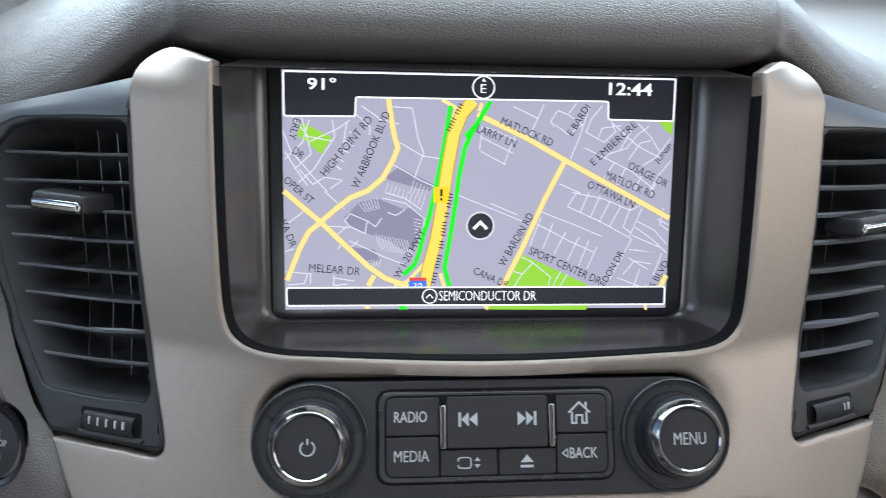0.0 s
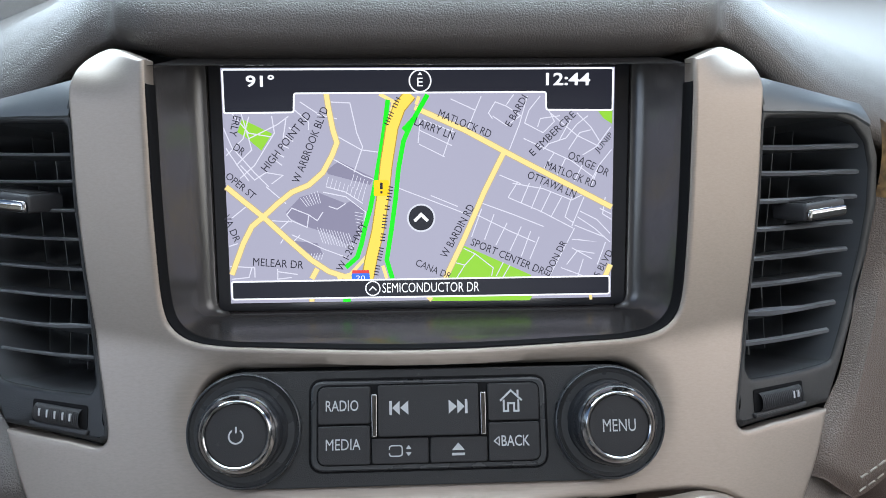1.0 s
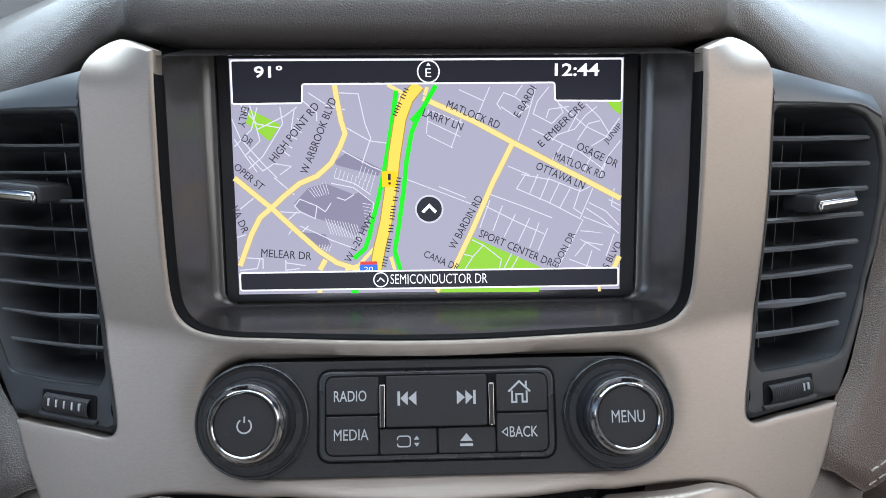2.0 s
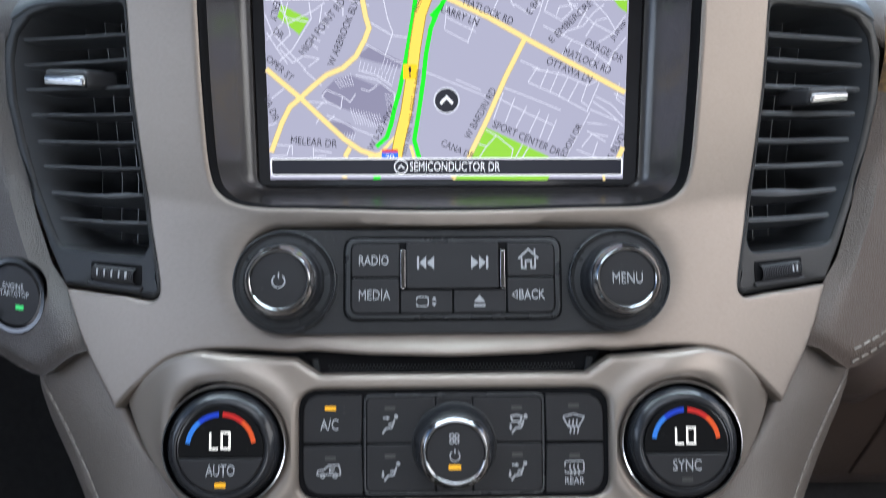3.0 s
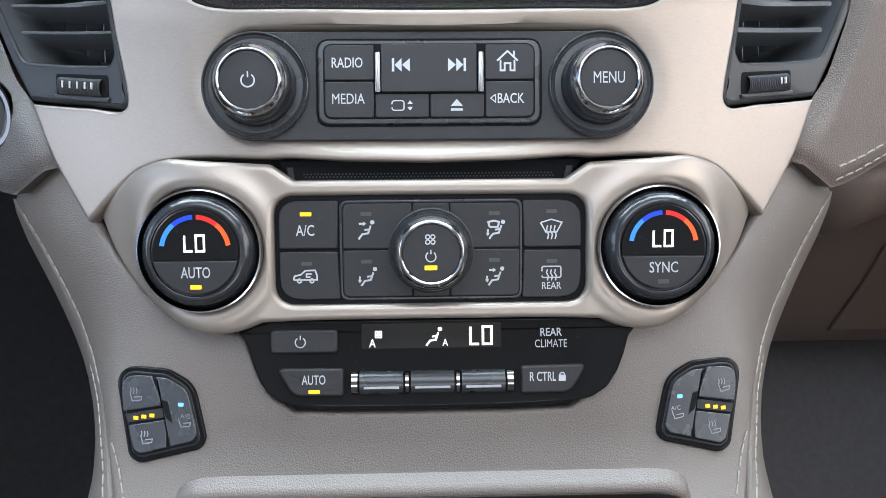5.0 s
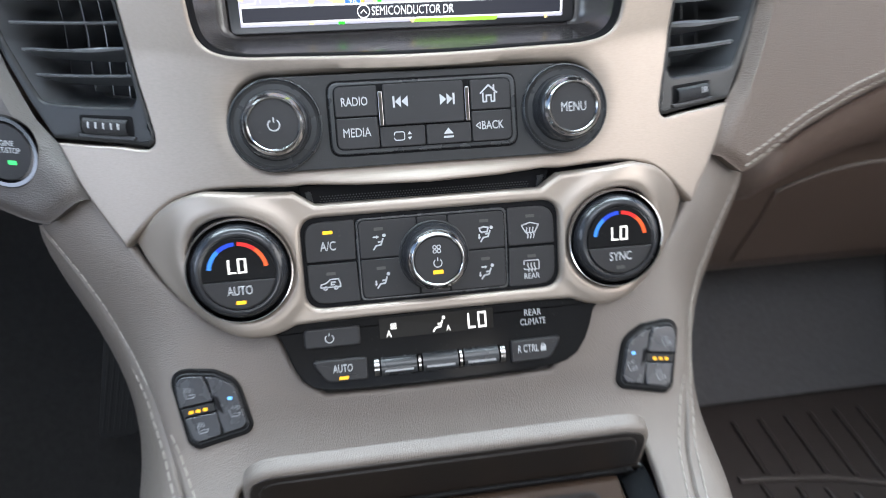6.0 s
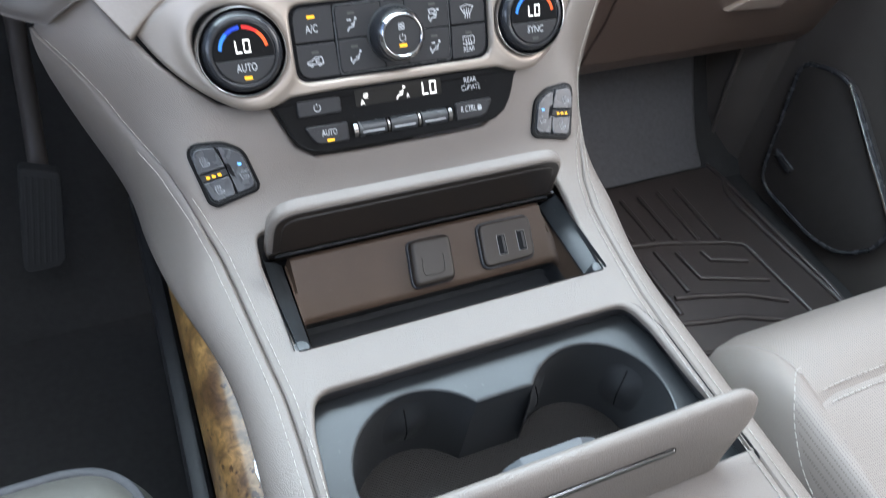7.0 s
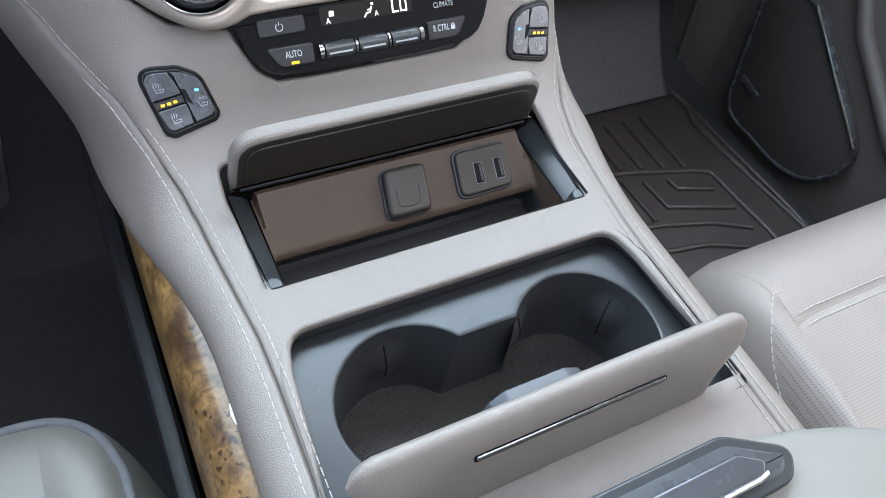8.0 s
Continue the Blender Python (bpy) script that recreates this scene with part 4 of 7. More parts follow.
def cup_cover():
    ob = thing("cup_cover", "taupe leather cup cover flap standing open with chrome strip", "console lid")
    g = plane(-0.0885, 0.712, 19)
    bm = bmesh.new()
    rows = []
    for i in range(49):
        x = -113.5 + 227 * i / 48
        e = max(0, (abs(x) - 96) / 17.5)
        k = math.sqrt(max(0.0, 1 - e ** 2.6)) * 0.5 + 0.5
        top = 38.5 - 10 * e ** 2.6
        sec = spline([(-5 * k, -9, 0), (0.6, -9, 0), (1.6, 8, 0), (1.2, 22, 0), (-0.6, top - 5, 0), (-3, top - 0.8, 0), (-6.5, top, 0), (-9.6, top - 3, 0), (-9.6, top - 10, 0), (-8.4, -9, 0)], 3)
        rows.append([g(x * float(np.interp(p.y, [-9, 6, 18, 30], [0.80, 0.86, 0.955, 1.0])), p.y, (p.x + 4.2) * k - 4.2) for p in sec])
    loft(bm, rows, False, False)
    bm.verts.ensure_lookup_table()
    m = len(rows[0])
    bm.faces.new(bm.verts[:m])
    bm.faces.new(bm.verts[-m:])
    part("flap", bm, LEATHER, ob)
    solid("slot", box_loop(-55, 18.2, 55, 22.4, 1.8), g, 0, 1.75, PORTBLACK, ob, 0.1, "dark pull slot")
    solid("strip", box_loop(-54, 19.2, 54, 22.0, 1.3), g, 0, 2.6, SATINCHROME, ob, 0.8, "thin chrome strip", steps=3)
    return ob



cup_cover()


def armrest():
    ob = thing("armrest", "grey leather console armrest with a dark latch", "armrest")
    bm = bmesh.new()
    rows = []
    for i in range(25):
        x = -158 + 316 * i / 24
        fall = 0.0009 * x * x
        yf = -118 - 0.0011 * x * x
        rows.append([mm(x, yf + a, 742 - fall + b) for a, b in ((2, -34), (0, -12), (-2, -4), (-6, -0.5), (-14, 2), (-60, 6), (-200, 8), (-420, 8), (-424, -60))])
    loft(bm, rows)
    part("pad", bm, GREYLEATHER, ob)
    part("hinge_base", block(bmesh.new(), box_loop(-118, -500, 118, -150, 12), lambda x, y, w=0: mm(x, y, 690 + w), 0, 30, 3, 3), SOFTBLACK, ob, "dark base under the pad")
    return ob


armrest()


# ---- seats ----
def perforated(m):
    """Small dark holes in rows over a leather."""
    nt = m.node_tree
    n, l = nt.nodes, nt.links
    b = n["Principled BSDF"]
    co = n.new("ShaderNodeTexCoord")
    mp = n.new("ShaderNodeMapping")
    mp.inputs["Scale"].default_value = (1, 1, 0)
    l.new(co.outputs["Object"], mp.inputs[0])
    v = n.new("ShaderNodeTexVoronoi")
    v.inputs["Scale"].default_value = 430
    v.inputs["Randomness"].default_value = 0.0
    l.new(mp.outputs[0], v.inputs["Vector"])
    r = n.new("ShaderNodeValToRGB")
    r.color_ramp.elements[0].position, r.color_ramp.elements[0].color = 0.13, (1, 1, 1, 1)
    r.color_ramp.elements[1].position, r.color_ramp.elements[1].color = 0.25, (0, 0, 0, 1)
    l.new(v.outputs["Distance"], r.inputs[0])
    old = b.inputs["Base Color"].links[0].from_socket
    mix = n.new("ShaderNodeMix")
    mix.data_type = "RGBA"
    mix.inputs[7].default_value = (0.10, 0.085, 0.075, 1)
    l.new(r.outputs[0], mix.inputs[0])
    l.new(old, mix.inputs[6])
    l.new(mix.outputs[2], b.inputs["Base Color"])
    return m


PERFORATED = perforated(textured(material("perforated_seat_leather", (0.208, 0.177, 0.157), 0.5), 12, 4, 0.06, 0.3, 1100, "cells"))


SEATTHREAD = material("pale_seat_thread", (0.40, 0.37, 0.33), 0.8)


def seat_height(a, d):
    """Height over the seat's middle: a across (0 middle, 1 side), d metres behind the front edge."""
    side = 0.010 * math.exp(-((a - 0.88) / 0.09) ** 2) - 0.003 * math.exp(-((a - 0.79) / 0.04) ** 2)
    edge = -0.055 * max(0, (a - 0.90) / 0.10) ** 2.2
    front = -0.060 * max(0, 1 - d / 0.075) ** 2.4
    return side * min(1, d / 0.05) + edge + front - 0.03 * d


def seat(sx, mid, half, yf, top):
    nm = "passenger_seat" if sx > 0 else "driver_seat"
    ob = thing(nm, "light taupe leather front seat with perforated cushion" if sx > 0 else "grey leather front seat with braided piping", "car seat")

    def at(a, d, lift=0.0):
        round_off = 0.055 * max(0, (abs(a) - 0.72) / 0.28) ** 2.4
        return Vector((mid + half * a, yf - round_off - d, top + seat_height(abs(a), d) + lift))
    zones = [("bolster", -1.06, -0.80, SEATLEATHER), ("cushion", -0.80, 0.80, PERFORATED if sx > 0 else SEATLEATHER), ("bolster", 0.80, 1.06, SEATLEATHER)]

    def spread(a, a0, a1, d):
        """Moves the seams outwards behind the front edge; the outer edges stay."""
        k = 0.085 * min(1, max(0, (d - 0.06) / 0.10)) if sx > 0 else 0
        e0, e1 = (q + math.copysign(k, q) if abs(q) < 0.9 else q for q in (a0, a1))
        return e0 + (e1 - e0) * (a - a0) / (a1 - a0)
    if sx < 0:
        zones = [(n, a, b, GREYLEATHER) for n, a, b, _ in zones]
    for name, a0, a1, mat in zones:
        bm = bmesh.new()
        ds = [0.0, 0.002, 0.005, 0.01, 0.018, 0.03, 0.045, 0.06, 0.075, 0.086, 0.091, 0.095, 0.099, 0.104, 0.12, 0.15, 0.25, 0.40, 0.55]
        rows = []
        for i in range(21):
            a = a0 + (a1 - a0) * i / 20
            pinch = -0.0045 * math.exp(-((min(abs(a - a0), abs(a1 - a))) / 0.025) ** 2) if abs(a) < 0.95 and sx > 0 else 0
            row = [at(spread(a, a0, a1, d), d, pinch + (-0.0022 * math.exp(-((d - 0.095) / 0.004) ** 2) if name == "cushion" else 0)) for d in ds]
            f = row[0]
            rows.append([Vector((f.x, f.y - 0.03, f.z - 0.20)), Vector((f.x, f.y - 0.004, f.z - 0.06)), Vector((f.x, f.y + 0.001, f.z - 0.015))] + row)
        loft(bm, rows)
        part(name, bm, mat, ob)
    for d in () if sx < 0 else (0.0895, 0.1005):
        stitches("stitching", [at(a, d, 0.0006) for a in np.linspace(-0.78, 0.78, 30)], ob, 0.0046, 0.0022, 0.0005, SEATTHREAD)
    if sx > 0:
        arc = spline([(-0.805, 0.066, 0), (-0.85, 0.064, 0), (-0.90, 0.066, 0), (-0.935, 0.071, 0), (-0.958, 0.084, 0), (-0.972, 0.105, 0), (-0.978, 0.15, 0), (-0.98, 0.25, 0), (-0.98, 0.45, 0)], 6)
        stitches("stitching", [at(p.x, p.y, 0.0009) for p in arc], ob, 0.0046, 0.0022, 0.0005, SEATTHREAD)
        bm = bmesh.new()
        loft(bm, [[at(p.x + 0.008 + (-0.806 - 0.085 * min(1, max(0, (p.y - 0.06) / 0.10)) - p.x - 0.008) * k / 8, p.y, 0.0006 - 0.003 * (k == 8)) for k in range(9)] for p in arc[16:]])
        part("perforated_insert", bm, PERFORATED, ob)
    else:
        run = spline([(0.20, 0.012, 0), (0.60, 0.012, 0), (0.82, 0.013, 0), (0.90, 0.018, 0), (0.94, 0.032, 0), (0.955, 0.06, 0), (0.957, 0.2, 0), (0.957, 0.5, 0)], 12)
        part("piping", tube(bmesh.new(), [at(q.x, q.y, 0.002) for q in run], 0.0036, 10), PIPING, ob, "grey braided piping")
    bm = bmesh.new()
    x0, x1 = mid - half * 0.95, mid + half * 0.95
    cuboid(bm, (x0, -0.80, 0.50), (x1, -0.56, 1.25), 0.05)
    part("backrest", bm, SEATLEATHER, ob)
    bm = bmesh.new()
    cuboid(bm, (x0 + 0.03, -0.50, 0.25), (x1 - 0.03, -0.06, 0.44), 0.02)
    part("seat_base", bm, TRIMDARK, ob)
    return ob


PIPING = textured(material("braided_piping", (0.085, 0.085, 0.09), 0.7), 200, 3, 0.2, 0.9, 1500, bump_dist=0.0006)


# ---- lettering and printed marks ----
WORDS = []


def word(text, f, x0, y0, x1, y1, h, mat, parent, w, name="legend", bold=0.0):
    """Queues a word that runs from (x0, y0) to (x1, y1) along its middle line, h high, on the panel f."""
    WORDS.append((text, f, x0, y0, x1, y1, h, mat, parent, w, name, bold or (0.008 if mat is LEGEND and "M" not in text else 0.0)))


def set_words():
    made = []
    for item in WORDS:
        cu = bpy.data.curves.new("lettering", "FONT")
        cu.body, cu.resolution_u, cu.offset = item[0], 3, item[11]
        made.append(new("lettering", cu))
    graph = bpy.context.evaluated_depsgraph_get()
    for ob, (text, f, x0, y0, x1, y1, h, mat, parent, w, name, bold) in zip(made, WORDS):
        me = bpy.data.meshes.new_from_object(ob.evaluated_get(graph))
        xs, ys = [v.co.x for v in me.vertices], [v.co.y for v in me.vertices]
        ax, bx, ay, by = min(xs), max(xs), min(ys), max(ys)
        d = Vector((x1 - x0, y1 - y0))
        up = Vector((-d.y, d.x)).normalized()
        for v in me.vertices:
            q = Vector((x0, y0)) + d * ((v.co.x - ax) / (bx - ax)) + up * (h * ((v.co.y - ay) / (by - ay) - 0.5))
            v.co = f(q.x, q.y, w)
        me.materials.clear()
        me.materials.append(mat)
        me.name = name
        t = new(name, me)
        t.parent = parent
        bpy.data.objects.remove(ob)


def strip(bm, f, pts, width, w):
    """A flat printed line of even width."""
    pts = [Vector(p) for p in pts]
    pts = [p for i, p in enumerate(pts) if i == 0 or (p - pts[i - 1]).length > 1e-4]
    n = len(pts)
    left, right = [], []
    for i, p in enumerate(pts):
        a = (p - pts[i - 1]).normalized() if i else (pts[1] - p).normalized()
        b = (pts[i + 1] - p).normalized() if i < n - 1 else a
        m = a + b
        m = m.normalized() if m.length > 1e-3 else a
        nrm = Vector((-m.y, m.x)) * (width / 2 / max(0.5, m.dot(a)))
        left.append(bm.verts.new(f(*(p + nrm), w)))
        right.append(bm.verts.new(f(*(p - nrm), w)))
    for i in range(n - 1):
        bm.faces.new((left[i], right[i], right[i + 1], left[i + 1]))
    return bm


def dot(bm, f, loop, w):
    bm.faces.new([bm.verts.new(f(p[0], p[1], w)) for p in loop])
    return bm


def icon(name, f, mat, parent, w, lines=(), fills=(), width=0.55):
    bm = bmesh.new()
    for ln in lines:
        strip(bm, f, ln, width, w)
    for lp in fills:
        dot(bm, f, lp, w)
    return part(name, bm, mat, parent, smooth=False)


def glow(name, rgb, strength=1.12):
    return material(name, (0.01, 0.01, 0.01), 0.4, emit=rgb, strength=strength, spec=0.3)


RINGCHROME = textured(material("ring_chrome", (0.40, 0.395, 0.40), 0.12, 1.0), 60, 3, 0.05, rough_vary=0.04)
AMBER = glow("amber_lamp", (1.0, 0.50, 0.01), 1.0)
BLUELED = glow("blue_lamp", (0.15, 0.45, 1.0), 1.1)
GREENLED = glow("green_lamp", (0.05, 0.8, 0.2), 0.8)
WHITELED = glow("white_segment", (1.0, 1.0, 0.96), 1.1)
BLUEARC = glow("blue_arc", (0.005, 0.06, 0.75), 0.7)
LIGHTBLUEARC = glow("light_blue_arc", (0.04, 0.28, 1.0), 0.7)
REDARC = glow("red_arc", (0.75, 0.015, 0.012), 0.7)
ORANGEARC = glow("orange_arc", (1.0, 0.12, 0.015), 0.7)
LEDOFF = material("unlit_lamp", (0.05, 0.048, 0.046), 0.35)


# ---- the map on the screen ----
def map_picture(ob):
    lay = {}
    colours = dict(ground=(0.372, 0.368, 0.475), park=(0.27, 0.60, 0.035), campus=(0.235, 0.225, 0.325), minor=(0.66, 0.66, 0.76), majoredge=(0.50, 0.40, 0.22), major=(0.93, 0.70, 0.26), hwyedge=(0.42, 0.28, 0.03), hwy=(1.0, 0.67, 0.09), traffic=(0.006, 0.78, 0.005))
    order = ["ground", "park", "campus", "minor", "majoredge", "major", "traffic", "hwyedge", "hwy"]
    names = dict(ground="map_ground", park="map_park", campus="map_building", minor="side_street", majoredge="main_road_edge", major="main_road", hwyedge="motorway_edge", hwy="motorway", traffic="traffic_line")
    for i, k in enumerate(order):
        lay[k] = (bmesh.new(), 2.05 + 0.03 * i)
    park, campus, minor, majoredge, major, hwyedge, hwy, traffic = "park", "campus", "minor", "majoredge", "major", "hwyedge", "hwy", "traffic"

    def ribbon(kind, pts, width):
        bm, w = lay[kind]
        width *= {"minor": 0.66, "major": 0.66, "majoredge": 0.68, "hwy": 0.76, "hwyedge": 0.78, "traffic": 0.8}.get(kind, 1.0)
        strip(bm, SCREEN, [(min(85.0, max(-86.8, x)), min(51.2, max(-51.8, y))) for x, y in pts], width, w)

    def patch(kind, pts):
        if kind in ("park", "campus"):
            bm = bmesh.new()
            dot(bm, SCREEN, pts, lay[kind][1])
            part(names[kind], bm, glow("screen_" + names[kind], colours[kind]), ob, smooth=False)
            return
        bm, w = lay[kind]
        dot(bm, SCREEN, pts, w)
    ink, white, navy = glow("map_ink", (0.02, 0.02, 0.035)), glow("screen_white", (0.93, 0.95, 1.0)), glow("screen_navy", (0.012, 0.013, 0.022))

    def word_on(mat, w, bold):
        return lambda s, x0, y0, x1, y1, h: word(s, SCREEN, x0, y0, x1, y1, h, mat, ob, w, "map_label", bold)
    label, big, bright = word_on(ink, 2.36, 0.0), word_on(white, 2.52, 0.02), word_on(white, 2.52, 0.0)

    def bar(x0, y0, x1, y1, h):
        a, b = Vector((x0, y0)), Vector((x1, y1))
        n = max(1, int((b - a).length / 1.3))
        for k in range(n):
            if k % 6 != 5:
                icon("label_mark", SCREEN, ink, ob, 2.48, lines=[[tuple(a.lerp(b, k / n)), tuple(a.lerp(b, (k + 0.36) / n))]], width=h * 0.8)
    patch("ground", [(-87, -51.8), (85.4, -52), (85.2, 51.4), (-87, 51.6)])
    patch(park, [(-78.7, 29.8), (-65.9, 23.4), (-70.8, 16.1), (-77.3, 21.8), (-80.9, 24.2)])
    patch(park, [(17.8, -27.1), (48.5, -41.1), (48.7, -42.4), (9.4, -41.9)])
    patch(park, [(77.5, 33.0), (84.5, 33.0), (84.5, 26.5), (80.6, 29.0)])
    patch(park, [(2.9, -50.4), (49.4, -50.5), (48.1, -52.8), (2.4, -52.3)])
    patch(campus, [(-37.2, 11.2), (-21.9, 3.6), (-23.7, 0.6), (-41.8, 5.5), (-43.0, 7.0)])
    patch(campus, [(-54.6, -4.4), (-47.0, -2.4), (-34.6, -7.5), (-32.1, -6.3), (-26.6, -10.1), (-27.8, -20.2), (-32.0, -25.3), (-35.0, -25.8), (-41.2, -21.4), (-52.5, -17.5), (-59.9, -13.6), (-61.1, -11.1)])
    patch(campus, [(-60.2, -23.7), (-47.7, -25.1), (-45.3, -30.3), (-51.6, -31.5), (-55.3, -28.9)])
    ribbon(minor, [(-86.9, 26.0), (-83.6, 17.7), (-74.2, 6.5), (-68.2, 0.2)], 0.75)
    ribbon(minor, [(-75.7, 30.8), (-78.5, 21.3), (-86.2, 14.0)], 0.75)
    ribbon(minor, [(-79.3, 33.5), (-76.1, 21.3), (-68.5, 24.9), (-63.5, 27.3), (-58.5, 30.9)], 0.75)
    ribbon(minor, [(-76.1, 21.3), (-75.0, 16.4), (-82.0, 9.8)], 0.75)
    ribbon(minor, [(-65.8, 31.0), (-64.9, 23.7), (-74.0, 9.7), (-80.5, 4.1)], 0.75)
    ribbon(minor, [(-59.7, 29.7), (-61.2, 21.2)], 0.75)
    ribbon(minor, [(-57.1, 34.6), (-49.9, 28.4), (-50.0, 24.8)], 0.75)
    ribbon(minor, [(-53.4, 37.0), (-46.1, 32.1)], 0.75)
    ribbon(minor, [(-41.0, 36.9), (-31.7, 36.4), (-29.0, 23.4), (-26.6, 17.3), (-30.6, 6.2)], 0.75)
    ribbon(minor, [(-46.1, 31.6), (-37.5, 29.6)], 0.75)
    ribbon(minor, [(-37.2, 21.8), (-27.1, 16.0), (-18.4, 14.8)], 0.75)
    ribbon(minor, [(-40.2, 12.4), (-26.8, 4.9), (-21.9, 2.9)], 0.75)
    ribbon(minor, [(-69.2, 6.5), (-61.8, 5.2), (-66.9, 1.5)], 0.75)
    ribbon(minor, [(-58.6, 26.1), (-55.7, 23.6)], 0.75)
    ribbon(minor, [(-60.5, 22.4), (-56.8, 19.9)], 0.75)
    ribbon(minor, [(-62.6, 18.7), (-58.9, 17.0)], 0.75)
    ribbon(minor, [(-64.4, 15.1), (-61.0, 13.1)], 0.75)
    ribbon(minor, [(-66.0, 12.6), (-62.1, 9.6)], 0.75)
    ribbon(minor, [(-80.2, 9.8), (-74.3, 3.3), (-69.2, 6.5)], 0.75)
    ribbon(minor, [(-86.1, 17.2), (-81.5, 9.8), (-76.8, 2.8)], 0.75)
    ribbon(minor, [(-83.0, 32.3), (-76.0, 23.7), (-66.2, 22.0)], 0.75)
    ribbon(minor, [(-69.4, 0.3), (-60.9, -7.3)], 0.75)
    ribbon(minor, [(-84.9, -13.4), (-78.5, -8.4)], 0.75)
    ribbon(minor, [(-88.0, -26.0), (-82.9, -24.8)], 0.75)
    ribbon(minor, [(-88.3, -34.9), (-75.8, -35.8), (-75.9, -40.2)], 0.75)
    ribbon(minor, [(-65.7, -36.4), (-65.8, -41.1), (-59.5, -40.4)], 0.75)
    ribbon(minor, [(-64.0, -25.0), (-61.4, -21.2)], 0.75)
    ribbon(minor, [(-86.1, -40.8), (-78.5, -40.1), (-77.0, -35.5)], 0.75)
    ribbon(minor, [(-65.7, -37.7), (-56.9, -39.1)], 0.75)
    ribbon(minor, [(12.4, 37.9), (23.4, 32.9)], 0.7)
    ribbon(minor, [(19.6, 24.4), (25.9, 39.0)], 0.7)
    ribbon(minor, [(30.9, 29.2), (29.1, 31.7), (32.1, 36.5), (37.1, 34.6), (43.4, 30.4), (37.2, 26.2), (30.9, 30.4)], 0.7)
    ribbon(minor, [(40.3, 39.7), (37.1, 35.3)], 0.7)
    ribbon(minor, [(46.3, 38.9), (42.9, 26.7), (38.5, 15.6)], 0.7)
    ribbon(minor, [(52.1, 38.9), (47.1, 32.8), (45.2, 27.2), (53.5, 22.9), (58.5, 27.8), (55.9, 32.8)], 0.7)
    ribbon(minor, [(44.7, 20.5), (53.6, 16.3), (66.4, 10.4), (76.7, 2.8)], 0.7)
    ribbon(minor, [(51.0, 25.4), (52.2, 29.1), (61.0, 30.3)], 0.7)
    ribbon(minor, [(56.7, 31.5), (68.7, 21.6), (78.9, 16.6)], 0.7)
    ribbon(minor, [(68.5, 31.5), (74.9, 25.3), (78.9, 19.1)], 0.7)
    ribbon(minor, [(60.6, 19.2), (66.0, 29.0)], 0.7)
    ribbon(minor, [(65.0, 15.4), (69.9, 22.8), (74.9, 24.0)], 0.7)
    ribbon(minor, [(53.6, 15.5), (56.1, 18.0), (63.7, 20.4), (68.6, 26.5), (73.5, 30.2)], 0.7)
    ribbon(minor, [(71.4, 12.9), (77.6, 16.6), (83.8, 25.2)], 0.7)
    ribbon(minor, [(75.5, 1.6), (79.1, 8.6), (84.5, 15.3)], 0.7)
    ribbon(minor, [(58.7, 14.2), (53.8, 6.8)], 0.7)
    ribbon(minor, [(63.8, 11.7), (60.1, 4.2)], 0.7)
    ribbon(minor, [(71.5, 8.7), (67.8, 1.2)], 0.7)
    ribbon(minor, [(77.9, 5.3), (75.5, -0.9)], 0.7)
    ribbon(minor, [(34.0, 4.4), (43.7, 0.3)], 0.7)
    ribbon(minor, [(37.9, -5.7), (42.4, 1.4)], 0.7)
    ribbon(minor, [(37.9, -5.7), (52.7, -12.1), (67.5, -19.9)], 0.7)
    ribbon(minor, [(43.8, -8.2), (47.5, 0.6)], 0.7)
    ribbon(minor, [(48.4, -10.8), (52.6, -0.7)], 0.7)
    ribbon(minor, [(52.7, -12.6), (57.2, -3.3)], 0.7)
    ribbon(minor, [(57.4, -14.7), (62.1, -5.9)], 0.7)
    ribbon(minor, [(66.7, -5.9), (63.8, -14.8), (67.4, -17.3)], 0.7)
    ribbon(minor, [(66.9, -19.1), (72.3, -5.9)], 0.7)
    ribbon(minor, [(39.9, 0.6), (53.9, -2.0), (66.7, -7.2), (71.8, -4.7)], 0.7)
    ribbon(minor, [(26.0, -8.1), (40.0, -13.3), (54.1, -19.0)], 0.7)
    ribbon(minor, [(23.4, -13.1), (38.8, -20.9), (50.4, -26.1)], 0.7)
    ribbon(minor, [(26.0, -10.6), (21.4, -23.3)], 0.7)
    ribbon(minor, [(31.6, -13.2), (27.3, -24.6)], 0.7)
    ribbon(minor, [(37.5, -17.1), (32.4, -27.2)], 0.7)
    ribbon(minor, [(43.9, -18.9), (38.8, -29.9)], 0.7)
    ribbon(minor, [(48.2, -21.0), (44.0, -32.5)], 0.7)
    ribbon(minor, [(52.1, -23.6), (47.9, -33.8)], 0.7)
    ribbon(minor, [(70.6, -12.3), (78.4, -16.2), (84.5, -22.6)], 0.7)
    ribbon(minor, [(69.4, -14.8), (77.2, -20.0), (84.6, -26.5)], 0.7)
    ribbon(minor, [(68.2, -18.6), (81.2, -23.9)], 0.7)
    ribbon(minor, [(69.6, -25.1), (78.7, -26.4), (67.0, -25.0)], 0.7)
    ribbon(minor, [(67.1, -28.9), (76.3, -34.1)], 0.7)
    ribbon(minor, [(79.6, -11.1), (84.8, -13.7)], 0.7)
    ribbon(minor, [(64.7, -36.6), (69.7, -30.2), (77.5, -31.6)], 0.7)
    ribbon(minor, [(62.1, -37.9), (72.5, -41.9)], 0.7)
    ribbon(minor, [(72.4, -34.1), (70.0, -41.9)], 0.7)
    ribbon(minor, [(82.5, -26.5), (78.9, -36.8)], 0.7)
